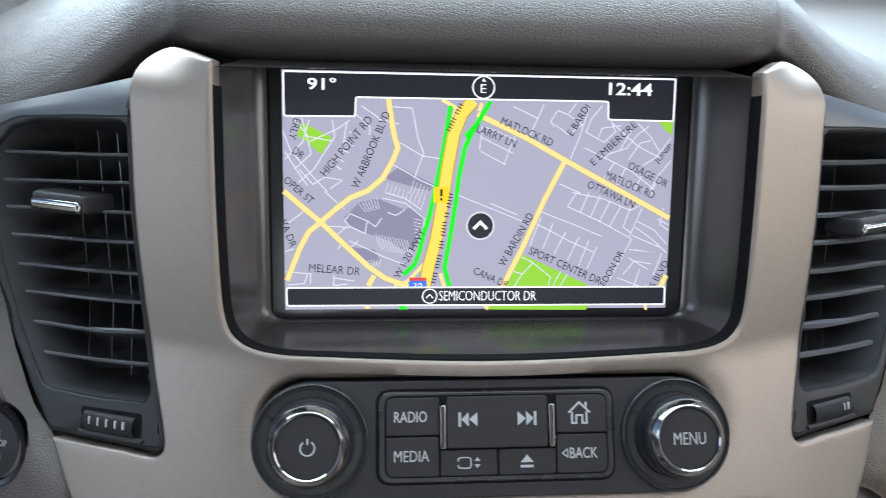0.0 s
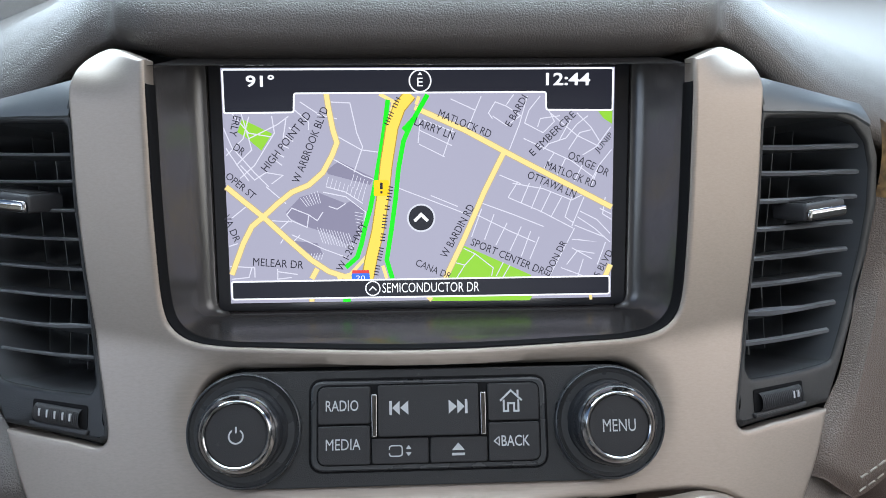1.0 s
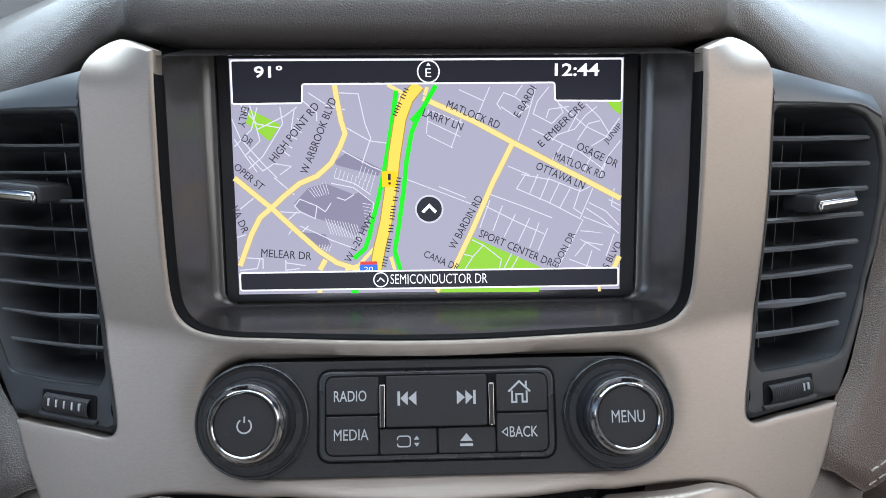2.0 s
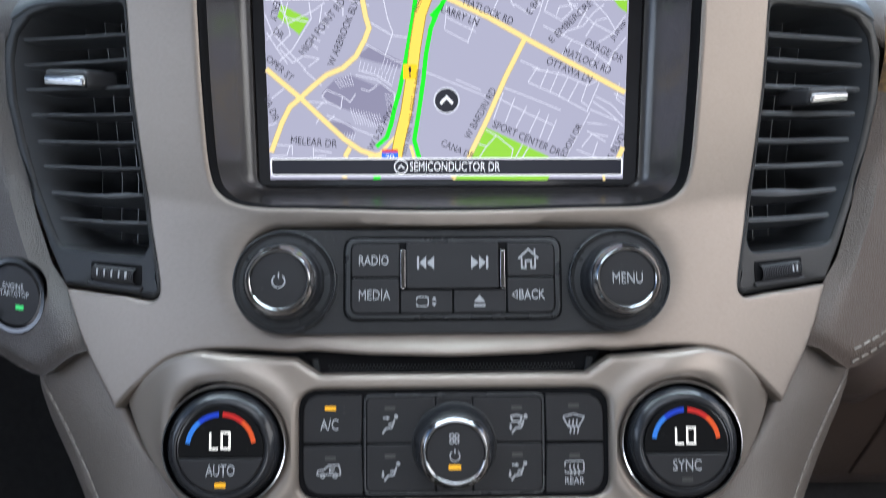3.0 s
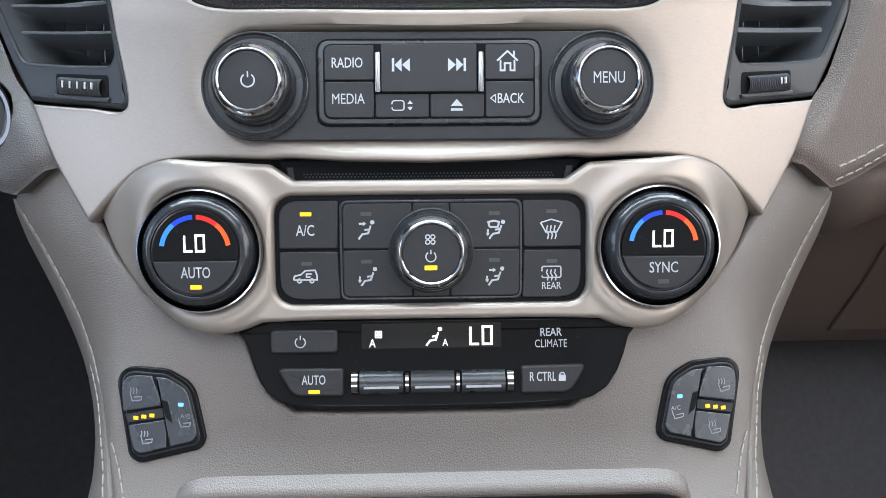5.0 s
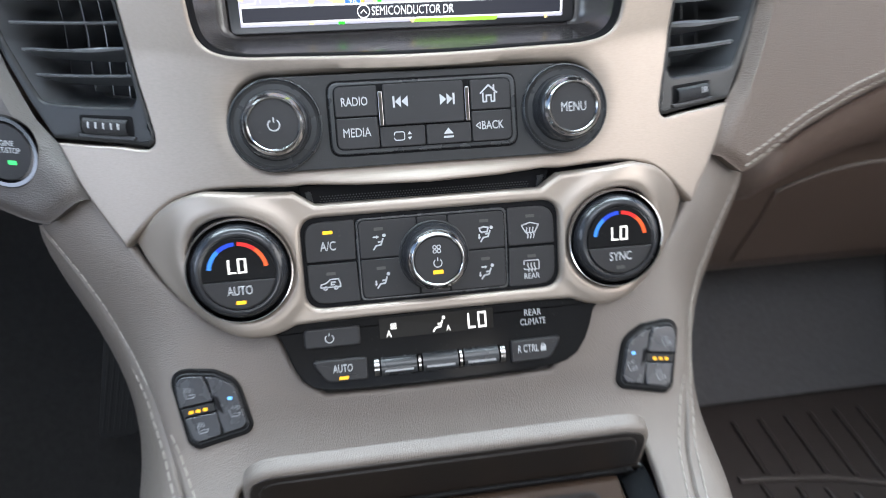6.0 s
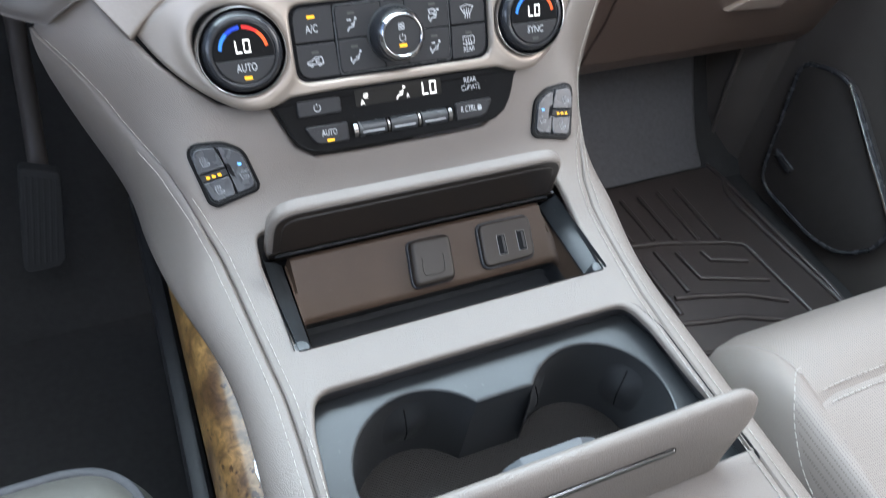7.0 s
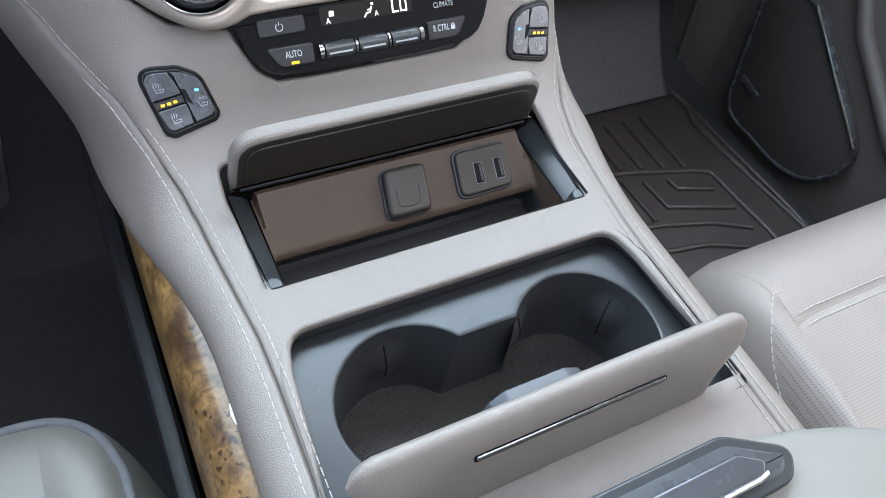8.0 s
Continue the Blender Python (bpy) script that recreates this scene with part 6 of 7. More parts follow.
def figure(f, u, v, mat, parent, w, face_arrow=False, foot_arrow=False, screen_mark=False, k=1.0):
    """The seated airflow pictogram: a dot, a bent bar and arrows."""
    lines = [[(u + 1.6 * k, v + 2.2 * k), (u + 0.4 * k, v - 1.2 * k), (u - 2.2 * k, v - 1.6 * k), (u - 3.8 * k, v - 3.8 * k)], [(u + 1.4 * k, v + 0.6 * k), (u - 1.2 * k, v + 0.2 * k)]]
    fills = [circle(u + 2.3 * k, v + 3.6 * k, 0.95 * k, 12)]
    if face_arrow:
        lines.append([(u - 3.6 * k, v + 3.0 * k), (u - 1.6 * k, v + 3.0 * k)])
        fills.append([(u - 1.8 * k, v + 2.0 * k), (u - 0.4 * k, v + 3.0 * k), (u - 1.8 * k, v + 4.0 * k)])
    if foot_arrow:
        lines.append([(u - 4.4 * k, v + 0.4 * k), (u - 4.4 * k, v - 1.4 * k)])
        fills.append([(u - 5.3 * k, v - 1.2 * k), (u - 4.4 * k, v - 2.6 * k), (u - 3.5 * k, v - 1.2 * k)])
    if screen_mark:
        lines.append([(u - 3.6 * k, v + 1.4 * k), (u - 4.2 * k, v + 3.6 * k), (u - 1.8 * k, v + 4.2 * k), (u + 0.6 * k, v + 3.6 * k), (u, v + 1.4 * k), (u - 3.6 * k, v + 1.4 * k)])
    return icon("legend", f, mat, parent, w, lines, fills, 0.85 * k)


def fan_mark(f, u, v, mat, parent, w, k=1.0):
    return icon("legend", f, mat, parent, w, lines=[[(u + k * (0.0 + 1.45 * math.cos(a) + 0.85 * math.cos(t)) , v + k * (1.45 * math.sin(a) + 0.85 * math.sin(t))) for t in [2 * math.pi * j / 12 for j in range(13)]] for a in [math.pi / 4 + math.pi / 2 * i for i in range(4)]], width=0.5 * k)


def fill_climate(ob):
    f = CLIMATE0
    w1 = 1.2
    solid("button_surround", box_loop(-66.2, -24.6, 66.2, 22.4, 8, 6), f, -3, -0.2, PORTBLACK, ob, 0.2)
    spec = dict(ac=([(-63.4, -0.4), (-39, -0.4), (-38.6, 19.6), (-63.4, 19.6)], [0.5, 0.8, 0.8, 8]), car=([(-63.4, -21.8), (-38.2, -21.8), (-39, -1.6), (-63.4, -1.6)], [9, 0.8, 0.8, 0.5]), face=([(-36.9, -0.7), (-8, -0.7), (-8, 18.4), (-36.9, 18.4)], [0.4, 0.4, 0.4, 3]), foot=([(-36.9, -20.9), (-8, -20.9), (-8, -1.2), (-36.9, -1.2)], [3, 0.4, 0.4, 0.4]), mix=([(8, -0.7), (37, -0.7), (37, 18.2), (8, 18.2)], [0.4, 0.4, 3, 0.4]), both=([(8, -21), (37, -21), (37, -1.2), (8, -1.2)], [0.4, 3, 0.4, 0.4]), top=([(-7.6, 8), (7.6, 8), (7.6, 18.4), (-7.6, 18.4)], 0.4), bottom=([(-7.6, -21), (7.6, -21), (7.6, -12), (-7.6, -12)], 0.4), front=([(38.9, -0.6), (63.2, -0.6), (63.2, 19.2), (38.5, 19.2)], [0.8, 0.5, 9, 0.8]), rear=([(38.3, -22), (63.2, -22), (63.2, -1.8), (38.9, -1.8)], [0.8, 9, 0.5, 0.8]))
    b = {k: button("button", inset(rpoly(lp, [max(1.2, q) for q in (r if isinstance(r, list) else [r] * 4)], 4), 0.08), f, -2, w1, ob, None, 0.45) for k, (lp, r) in spec.items()}
    solid("mode_frame", box_loop(-38.3, -22.4, 38.4, 19.8, 3.8), f, -3, 0.75, SATINBLACK, ob, 0.6, steps=4)
    solid("mode_bed", box_loop(-37.2, -21.3, 37.3, 18.7, 3.2), f, -3, 0.8, PORTBLACK, ob, 0.02)
    lw = w1 + 0.12
    word("A/C", f, -56.2, 7.3, -48.6, 7.3, 4.6, LEGEND, b["ac"], lw)
    icon("led", f, AMBER, b["ac"], lw, fills=[box_loop(-54.4, 13.2, -49.6, 14.9, 0.4)])
    for k, u, v in (("face", -27.0, 13.9), ("mix", 26.5, 13.7), ("front", 50.6, 14.3), ("car", -52, -6.6), ("foot", -27, -6.0), ("both", 26.5, -5.9), ("rear", 50.8, -6.6)):
        icon("led", f, LEDOFF, b[k], lw, fills=[box_loop(u - 2.3, v - 0.8, u + 2.3, v + 0.8, 0.4)])
    icon("legend", f, LEGEND, b["car"], lw, lines=[[(-57.6, -13.4), (-57.2, -11.8), (-54.6, -11.2), (-52.6, -9.5), (-48.6, -9.4), (-47.8, -11.6), (-47.8, -13.4), (-57.6, -13.4)], circle(-55.2, -13.8, 0.8, 10) + [(-54.4, -13.8)], circle(-50.0, -13.8, 0.8, 10) + [(-49.2, -13.8)], [(-50.0, -10.9), (-52.2, -10.9), (-52.2, -12.2), (-50.6, -12.2)]], width=0.65)
    figure(f, -26.6, 7.0, LEGEND, b["face"], lw, face_arrow=True, k=0.95)
    figure(f, -25.8, -12.6, LEGEND, b["foot"], lw, foot_arrow=True, k=0.95)
    figure(f, 28.0, 6.6, LEGEND, b["mix"], lw, foot_arrow=True, screen_mark=True, k=0.95)
    figure(f, 27.6, -13.0, LEGEND, b["both"], lw, face_arrow=True, foot_arrow=True, k=0.95)
    icon("legend", f, LEGEND, b["front"], lw, lines=[[(46.0, 9.6), (50.5, 10.9), (55.0, 9.6), (52.8, 5.6), (48.2, 5.6), (46.0, 9.6)]] + [[(u, 2.6), (u + 0.5, 4.4), (u - 0.4, 6.4), (u, 8.4)] for u in (48.9, 50.5, 52.1)], width=0.6)
    icon("legend", f, LEGEND, b["rear"], lw, lines=[rpoly([(46.6, -13.6), (54.6, -13.6), (54.6, -8.9), (46.6, -8.9)], 0.8) + [(46.6, -11)]] + [[(u, -14.9), (u + 0.4, -13), (u - 0.4, -11.6), (u, -10.2)] for u in (48.9, 50.6, 52.3)], width=0.55)
    word("REAR", f, 46.6, -17.0, 54.8, -17.0, 2.9, LEGEND, b["rear"], lw)
    # fan knob
    part("knob_dish", turned(bmesh.new(), f, 0, -1.6, [(17.9, -1), (17.9, 1.6), (17.3, 2.2), (15.5, 1.8)], 64), BLACK, ob)
    k = knob(ob, "fan_knob", f, 0, -1.6, [(17.0, 1), (16.7, 5), (16.2, 10), (15.4, 13.0), (14.4, 14.0)], [(14.7, 12.8), (14.6, 14.0), (14.3, 14.6), (13.3, 15.6), (13.1, 15.9), (12.7, 16.2), (12.2, 16.2), (11.8, 15.8), (11.6, 14)], [(11.7, 13), (11.7, 15.1), (11.4, 15.4), (6, 15.6), (0.3, 15.7)], 12)
    fan_mark(f, -0.5, 3.9, LEGEND, k, 16.0, 1.0)
    icon("legend", f, LEGEND, k, 16.0, lines=[circle(-0.3, -3.0, 2.0, 24, 125, 415), [(-0.3, -2.0), (-0.3, -0.2)]], width=0.5)
    icon("led", f, AMBER, k, 16.0, fills=[box_loop(-2.9, -8.4, 2.2, -6.5, 0.4)])
    for u, txt in ((-95.2, "AUTO"), (95.2, "SYNC")):
        part("dial_ring", turned(bmesh.new(), f, u, -0.6, [(25.7, -4), (25.7, 5.2), (25.4, 5.9), (24.8, 6.0), (24.5, 5.4), (24.4, 0)], 96), RINGCHROME, ob, "thin chrome dial ring")
        part("dial_channel", turned(bmesh.new(), f, u, -0.6, [(24.45, 0.5), (20.5, 0.2)], 64), PORTBLACK, ob)
        d = part("temperature_dial", turned(bmesh.new(), f, u, -0.6, [(23.4, -4), (23.2, 3.5), (22.6, 6.8), (21.4, 9.0), (19.8, 10.3), (18.7, 10.6), (18.2, 10.4), (18.0, 9.2), (17.2, 9.0)], 160, 0.006, 16), RUBBER, ob)
        c = (u, -0.6)
        a = math.asin(-3.3 / 17.2)
        up = circle(*c, 17.2, 40, math.degrees(a) + 0.4, 180 - math.degrees(a) - 0.4)
        dn = circle(*c, 17.2, 40, 180 - math.degrees(a) + 1.0, 360 + math.degrees(a) - 1.0)
        dn = [(x, min(y, -4.3)) for x, y in dn]
        solid("display", up, f, 7, 10.4, GLOSS, d, 0.3)
        solid("button", dn, f, 7, 10.9, BUTTON, d, 0.5)
        segments("LO", f, u - 4.2, -0.2, 10.5, 6.4, d)
        for m, a0, a1 in ((LIGHTBLUEARC, 172, 130), (BLUEARC, 130, 93), (REDARC, 87, 50), (ORANGEARC, 50, 8)):
            icon("scale_arc", f, m, d, 10.5, lines=[circle(u, 0.2, 13.4, 14, a0, a1)], width=1.9)
        word(txt, f, u - 5.9, -8.8, u + 5.9, -8.8, 4.5, LEGEND, d, 11.02)
        icon("led", f, AMBER if u < 0 else LEDOFF, d, 11.02, fills=[box_loop(u - 2.3, -15.6, u + 2.3, -13.8, 0.4)])


fill_climate(CLIMATE_PANEL)


def fill_rear(ob):
    f = REAR
    solid("lcd", box_loop(-30, 4.0, 29.6, 14.6, 0.6), f, 0.5, 1.08, material("lcd_glass", (0.016, 0.0145, 0.013), 0.4, spec=0.12), ob, 0.04)
    p = button("button", box_loop(-68.3, 2.6, -40, 12.7, 2.2), f, -1, 3.0, ob, bevel=1.1)
    icon("legend", f, LEGEND, p, 3.12, lines=[circle(-55.6, 7.3, 2.1, 24, 125, 415), [(-55.6, 8.4), (-55.6, 10.2)]], width=0.5)
    for sx, txt in ((-1, "AUTO"), (1, "R CTRL")):
        b = button("button", rpoly([(sx * 66, -3.6), (sx * 37.6, -3.9), (sx * 37.6, -15.8), (sx * 59, -15.6)], [2, 1.5, 1.5, 7], 6), f, -1, 3.0, ob, bevel=1.1)
        if sx < 0:
            word(txt, f, -55.2, -8.6, -45.2, -8.6, 4.0, LEGEND, b, 3.12)
            icon("led", f, AMBER, b, 3.12, fills=[box_loop(-52.4, -14.4, -47.6, -12.8, 0.3)])
        else:
            word(txt, f, 41.4, -8.6, 52.6, -8.6, 4.0, LEGEND, b, 3.12)
            icon("legend", f, LEGEND, b, 3.12, lines=[circle(55.2, -8.0, 1.0, 10, 0, 180)], fills=[box_loop(53.7, -10.6, 56.7, -8.0, 0.3)], width=0.5)
    for u0 in (-30.8, -9.2, 12.4):
        bm = bmesh.new()
        loft(bm, [[f(x, -10.4 + 4.9 * math.cos(a), 0.6 + 4.4 * math.sin(a)) for a in [math.pi * j / 12 for j in range(13)]] for x in (u0, u0 + 18.4)], False)
        r = part("rocker", bm, SATINBLACK, ob)
        bm = bmesh.new()
        loft(bm, [[f(x, -10.4 + 5.0 * math.cos(a), 0.6 + 4.55 * math.sin(a)) for a in (1.78, 1.9, 2.02)] for x in (u0 + 1.8, u0 + 16.6)])
        part("mark", bm, LEGEND, r)
    for u0, wd in ((-33.0, 2.6), (-10.8, 1.4), (10.8, 1.4), (33.0, 2.6)):
        bm = bmesh.new()
        loft(bm, [[f(x, -10.4 + 5.0 * math.cos(a), 0.6 + 4.2 * math.sin(a)) for a in [math.pi * j / 12 for j in range(13)]] for x in (u0 - wd / 2, u0 + wd / 2)], False)
        part("rocker_divider", bm, SATINCHROME, ob, "chrome divider")
    segments("LO", f, 16.4, 5.4, 1.25, 7.4, ob)
    figure(f, 1.2, 8.6, WHITELED, ob, 1.25, k=0.95)
    word("A", f, 4.4, 6.3, 6.8, 6.3, 3.0, WHITELED, ob, 1.25, "lcd_mark")
    word("A", f, -26.8, 6.3, -24.0, 6.3, 3.4, WHITELED, ob, 1.25, "lcd_mark")
    fan_mark(f, -22.8, 10.0, WHITELED, ob, 1.25, 0.75)
    word("REAR", f, 46.4, 10.1, 55.6, 10.1, 3.4, LEGEND, ob, 1.15)
    word("CLIMATE", f, 44.0, 5.2, 57.8, 5.2, 3.4, LEGEND, ob, 1.15)


fill_rear(REAR_PANEL)


def seat_switch(sx):
    ob = thing("seat_switch", "black heated and cooled seat switch cluster", "switch", "seat switches")
    f = lambda x, s, w=0.0: con(sx * x, s, w)
    rim = rpoly([(138.8, 17.0), (114.5, 16.6), (103.0, 11.4), (97.2, -11.0), (99.8, -15.2), (125.6, -21.0), (130.6, -17.8)], [11, 10, 12, 7, 6, 6, 5], 8)
    solid("rim", rim, f, -4, 1.9, GLOSS, ob, 0.9, steps=4)
    solid("rim_groove", inset(rim, 1.5), f, -3, 1.95, PORTBLACK, ob, 0.02)
    solid("inner_rim", inset(rim, 2.0), f, -3, 2.3, SHEENBLACK, ob, 0.4)
    solid("bed", inset(rim, 2.7), f, -3, 2.34, PORTBLACK, ob, 0.02)
    a = solid("button", rpoly([(119.4, 13.2), (113.6, 13.0), (105.2, 9.0), (100.6, -9.2), (102.8, -12.0), (112.4, -14.4), (111.6, -7.0), (115.4, 4.6)], [0.5, 6, 6, 4, 3, 0.5, 0.4, 0.4], 5), f, 0, 3.7, SWITCHGREY, ob, 0.5, steps=3)
    b = solid("button", rpoly([(134.8, 13.0), (120.8, 13.6), (117.2, 5.4), (116.2, 2.0), (132.8, -0.9)], [7, 0.6, 0.5, 0.5, 0.6], 5), f, 0, 3.7, SWITCHGREY, ob, 0.5, steps=3)
    c = solid("button", rpoly([(130.6, -6.2), (115.0, -3.6), (113.9, -8.0), (113.7, -14.8), (124.8, -17.3), (127.6, -15.6)], [0.6, 0.5, 0.5, 0.6, 2.6, 2], 5), f, 0, 3.7, SWITCHGREY, ob, 0.5, steps=3)
    solid("step_bar", rpoly([(116.4, 4.6), (113.0, -7.2), (110.6, -6.0), (113.6, 3.8)], 0.3, 2), f, 0, 4.0, PORTBLACK, ob, 0.2)
    solid("lamp_strip", rpoly([(132.3, -1.9), (116.0, 1.1), (115.2, -2.7), (131.0, -5.3)], 0.3, 2), f, 0, 3.25, BLACK, ob, 0.2)
    for x, s in ((127.4, -3.2), (123.9, -2.6), (120.4, -2.0)):
        icon("lamp", f, AMBER, ob, 3.4, fills=[box_loop(x - 1.1, s - 0.75, x + 1.1, s + 0.75, 0.2)])
    icon("lamp", f, BLUELED, a, 4.1, fills=[box_loop(106.4, 2.2, 108.8, 3.7, 0.2)])
    for p, x, s in ((b, 127.6, 5.0), (c, 122.3, -11.6), (a, 106.2, -4.4)):
        seat_lines = [[(x - sx * 2.4, s + 1.8), (x - sx * 1.2, s - 1.8), (x + sx * 2.6, s - 1.2)], [(x - sx * 0.4, s - 0.2), (x + sx * 2.8, s + 0.2), (x + sx * 2.6, s - 1.2)]]
        heat = [] if p is a else [[(x - sx * (2.2 - 1.3 * k), s + 3.4), (x - sx * (1.8 - 1.3 * k), s + 2.2), (x - sx * (2.2 - 1.3 * k), s + 1.0)] for k in range(3)]
        icon("legend", f, DIMLEGEND, p, 4.1, lines=seat_lines + heat, width=0.42)
    word("A/C", f if sx > 0 else (lambda x, s, w=0.0: con(x, s, w)), sx * 105.6 - 2.2, -1.6, sx * 105.6 + 2.2, -1.6, 1.8, DIMLEGEND, a, 4.1)
    return ob


DIMLEGEND = material("dim_legend_print", (0.24, 0.25, 0.27), 0.5)
SWITCHGREY = textured(material("switch_grey_plastic", (0.046, 0.048, 0.054), 0.27, spec=0.7), 80, 3, 0.1, 0.10, 2500, rough_vary=0.05)
for side in (-1, 1):
    seat_switch(side)


# ---- stitching ----
def stitches(name, line, parent, length=0.0042, gap=0.0019, r=0.00034, mat=None, label=""):
    """A row of thread stitches along places (metres), each one a short raised bar."""
    bm = bmesh.new()
    step = 0.0007
    dense = []
    for a, b in zip(line, line[1:]):
        n = max(1, int((b - a).length / step))
        dense += [a.lerp(b, k / n) for k in range(n)]
    per, on = max(2, int((length + gap) / step)), max(2, int(length / step))
    rnd = random.Random(len(line) * 7 + int(abs(line[0].x) * 1e4))
    for k in range(0, len(dense) - on, per):
        a, b = dense[k], dense[k + on]
        d = (b - a).normalized()
        side = d.orthogonal().normalized() * rnd.uniform(-0.0001, 0.0001)
        m = (a + b) / 2
        up = Vector((0, 0, 0.0002))
        tube(bm, [a - up + side, a.lerp(m, 0.4) + up, b.lerp(m, 0.4) + up, b - up - side], r, 5)
    ob = part(name, bm, mat or THREAD, parent, label)
    ob["kind"] = "stuff"
    return ob


def console_stitching():
    hood = spline([(-309, 433, 960), (-312, 433, 1005), (-319, 433, 1048), (-337, 433, 1086), (-368, 433, 1107)], 6)
    stitches("stitching", [mm(q.x + 1.2, q.y, q.z) for q in hood], DASH, 0.006, 0.003, 0.0008)
    for sx in (-1, 1):
        stitches("stitching", [con(sx * (groove_x(s) - 5.0), s, 0.25) for s in np.linspace(-322, -12, 60)], CONSOLE)
        line = []
        for s in np.linspace(-322, 16, 96):
            q = float(np.interp(s, [-322, -150, -70, -30, 0, 30, 70], [0.12, 0.12, 0.10, 0.10, 0.10, 0.10, 0.08]))
            line.append(shoulder(sx, s, q) + Vector((0, 0, 0.0003)))
        stitches("stitching", line, CONSOLE)
        line = [con(sx * (groove_x(s) - 2.5), s, 0.3) for s in np.linspace(6, 73, 32)]
        stitches("stitching", line, CONSOLE)
        if sx < 0:
            continue
        low_x, low_z = [197, 210, 250, 300, 400, 700], [806, 807, 813.5, 817, 818, 821.2]
        for k, w in ((3.6, 0.9), (9.0, 2.5)):
            line = [face(sx * x, float(np.interp(x, low_x, low_z)) + k, w) for x in np.linspace(197, 600, 60)]
            stitches("stitching", line, DASH, 0.0050, 0.0024, 0.00048)


console_stitching()


# ---- console details ----
def wood_material():
    m = bpy.data.materials.new("burl_wood")
    m.use_nodes = True
    n, l = m.node_tree.nodes, m.node_tree.links
    b = n["Principled BSDF"]
    b.inputs["Roughness"].default_value = 0.32
    b.inputs["Coat Weight"].default_value = 0.05
    b.inputs["Specular IOR Level"].default_value = 0.3
    co = n.new("ShaderNodeTexCoord")
    big = n.new("ShaderNodeTexNoise")
    big.inputs["Scale"].default_value = 38
    big.inputs["Detail"].default_value = 6
    big.inputs["Distortion"].default_value = 0.8
    l.new(co.outputs["Object"], big.inputs["Vector"])
    ramp = n.new("ShaderNodeValToRGB")
    e = ramp.color_ramp.elements
    e[0].position, e[0].color = 0.34, (0.050, 0.027, 0.013, 1)
    e[1].position, e[1].color = 0.68, (0.21, 0.120, 0.042, 1)
    k = e.new(0.48)
    k.color = (0.125, 0.070, 0.026, 1)
    l.new(big.outputs["Fac"], ramp.inputs[0])
    eyes = n.new("ShaderNodeTexVoronoi")
    eyes.inputs["Scale"].default_value = 165
    warp = n.new("ShaderNodeTexNoise")
    warp.inputs["Scale"].default_value = 240
    warp.inputs["Detail"].default_value = 2
    bend = n.new("ShaderNodeVectorMath")
    bend.operation = "MULTIPLY_ADD"
    bend.inputs[1].default_value = (0.006, 0.006, 0.006)
    l.new(co.outputs["Object"], warp.inputs["Vector"])
    l.new(warp.outputs["Color"], bend.inputs[0])
    l.new(co.outputs["Object"], bend.inputs[2])
    l.new(bend.outputs[0], eyes.inputs["Vector"])
    er = n.new("ShaderNodeValToRGB")
    er.color_ramp.elements[0].position, er.color_ramp.elements[0].color = 0.16, (1, 1, 1, 1)
    er.color_ramp.elements[1].position, er.color_ramp.elements[1].color = 0.30, (0, 0, 0, 1)
    l.new(eyes.outputs["Distance"], er.inputs[0])
    where = n.new("ShaderNodeTexNoise")
    where.inputs["Scale"].default_value = 26
    l.new(co.outputs["Object"], where.inputs["Vector"])
    wr = n.new("ShaderNodeValToRGB")
    wr.color_ramp.elements[0].position, wr.color_ramp.elements[1].position = 0.43, 0.49
    l.new(where.outputs["Fac"], wr.inputs[0])
    mul = n.new("ShaderNodeMath")
    mul.operation = "MULTIPLY"
    l.new(er.outputs[0], mul.inputs[0])
    l.new(wr.outputs[0], mul.inputs[1])
    mix = n.new("ShaderNodeMix")
    mix.data_type = "RGBA"
    mix.inputs[7].default_value = (0.022, 0.009, 0.004, 1)
    l.new(mul.outputs[0], mix.inputs[0])
    fine = n.new("ShaderNodeTexNoise")
    fine.inputs["Scale"].default_value = 170
    fine.inputs["Detail"].default_value = 5
    fine.inputs["Distortion"].default_value = 1.2
    l.new(co.outputs["Object"], fine.inputs["Vector"])
    fr = n.new("ShaderNodeMapRange")
    fr.inputs["From Min"].default_value, fr.inputs["From Max"].default_value = 0.35, 0.65
    fr.inputs["To Min"].default_value, fr.inputs["To Max"].default_value = 0.55, 1.25
    l.new(fine.outputs["Fac"], fr.inputs["Value"])
    grain = n.new("ShaderNodeVectorMath")
    grain.operation = "SCALE"
    l.new(ramp.outputs[0], grain.inputs[0])
    l.new(fr.outputs[0], grain.inputs["Scale"])
    l.new(grain.outputs[0], mix.inputs[6])
    l.new(mix.outputs[2], b.inputs["Base Color"])
    return m


WOOD = wood_material()


def wood_trim(sx):
    ob = thing("wood_trim", "glossy burl wood trim strip along the console side", "wood trim", "console side trims")
    bm = bmesh.new()
    rows = []
    for i in range(33):
        y = 205 - 535 * i / 32
        top = 679 - 8 * max(0, (y - 120) / 85)
        rows.append([mm(sx * a, y, top - b) for a, b in ((137, 0), (146, 1), (153, 4), (158.5, 10), (162.5, 19), (165, 31), (165.5, 42), (164, 50), (159, 55), (148, 56))])
    loft(bm, rows)
    part("strip", bm, WOOD, ob)
    bm = bmesh.new()
    loft(bm, [[mm(sx * x, y, z) for x, z in ((130, 626), (157, 624), (158, 560), (158, 242))] for y in (420, 300, 150, 0, -330)])
    part("under_panel", bm, TRIMDARK, ob, "black panel under the wood")
    return ob


wood_trim(-1)


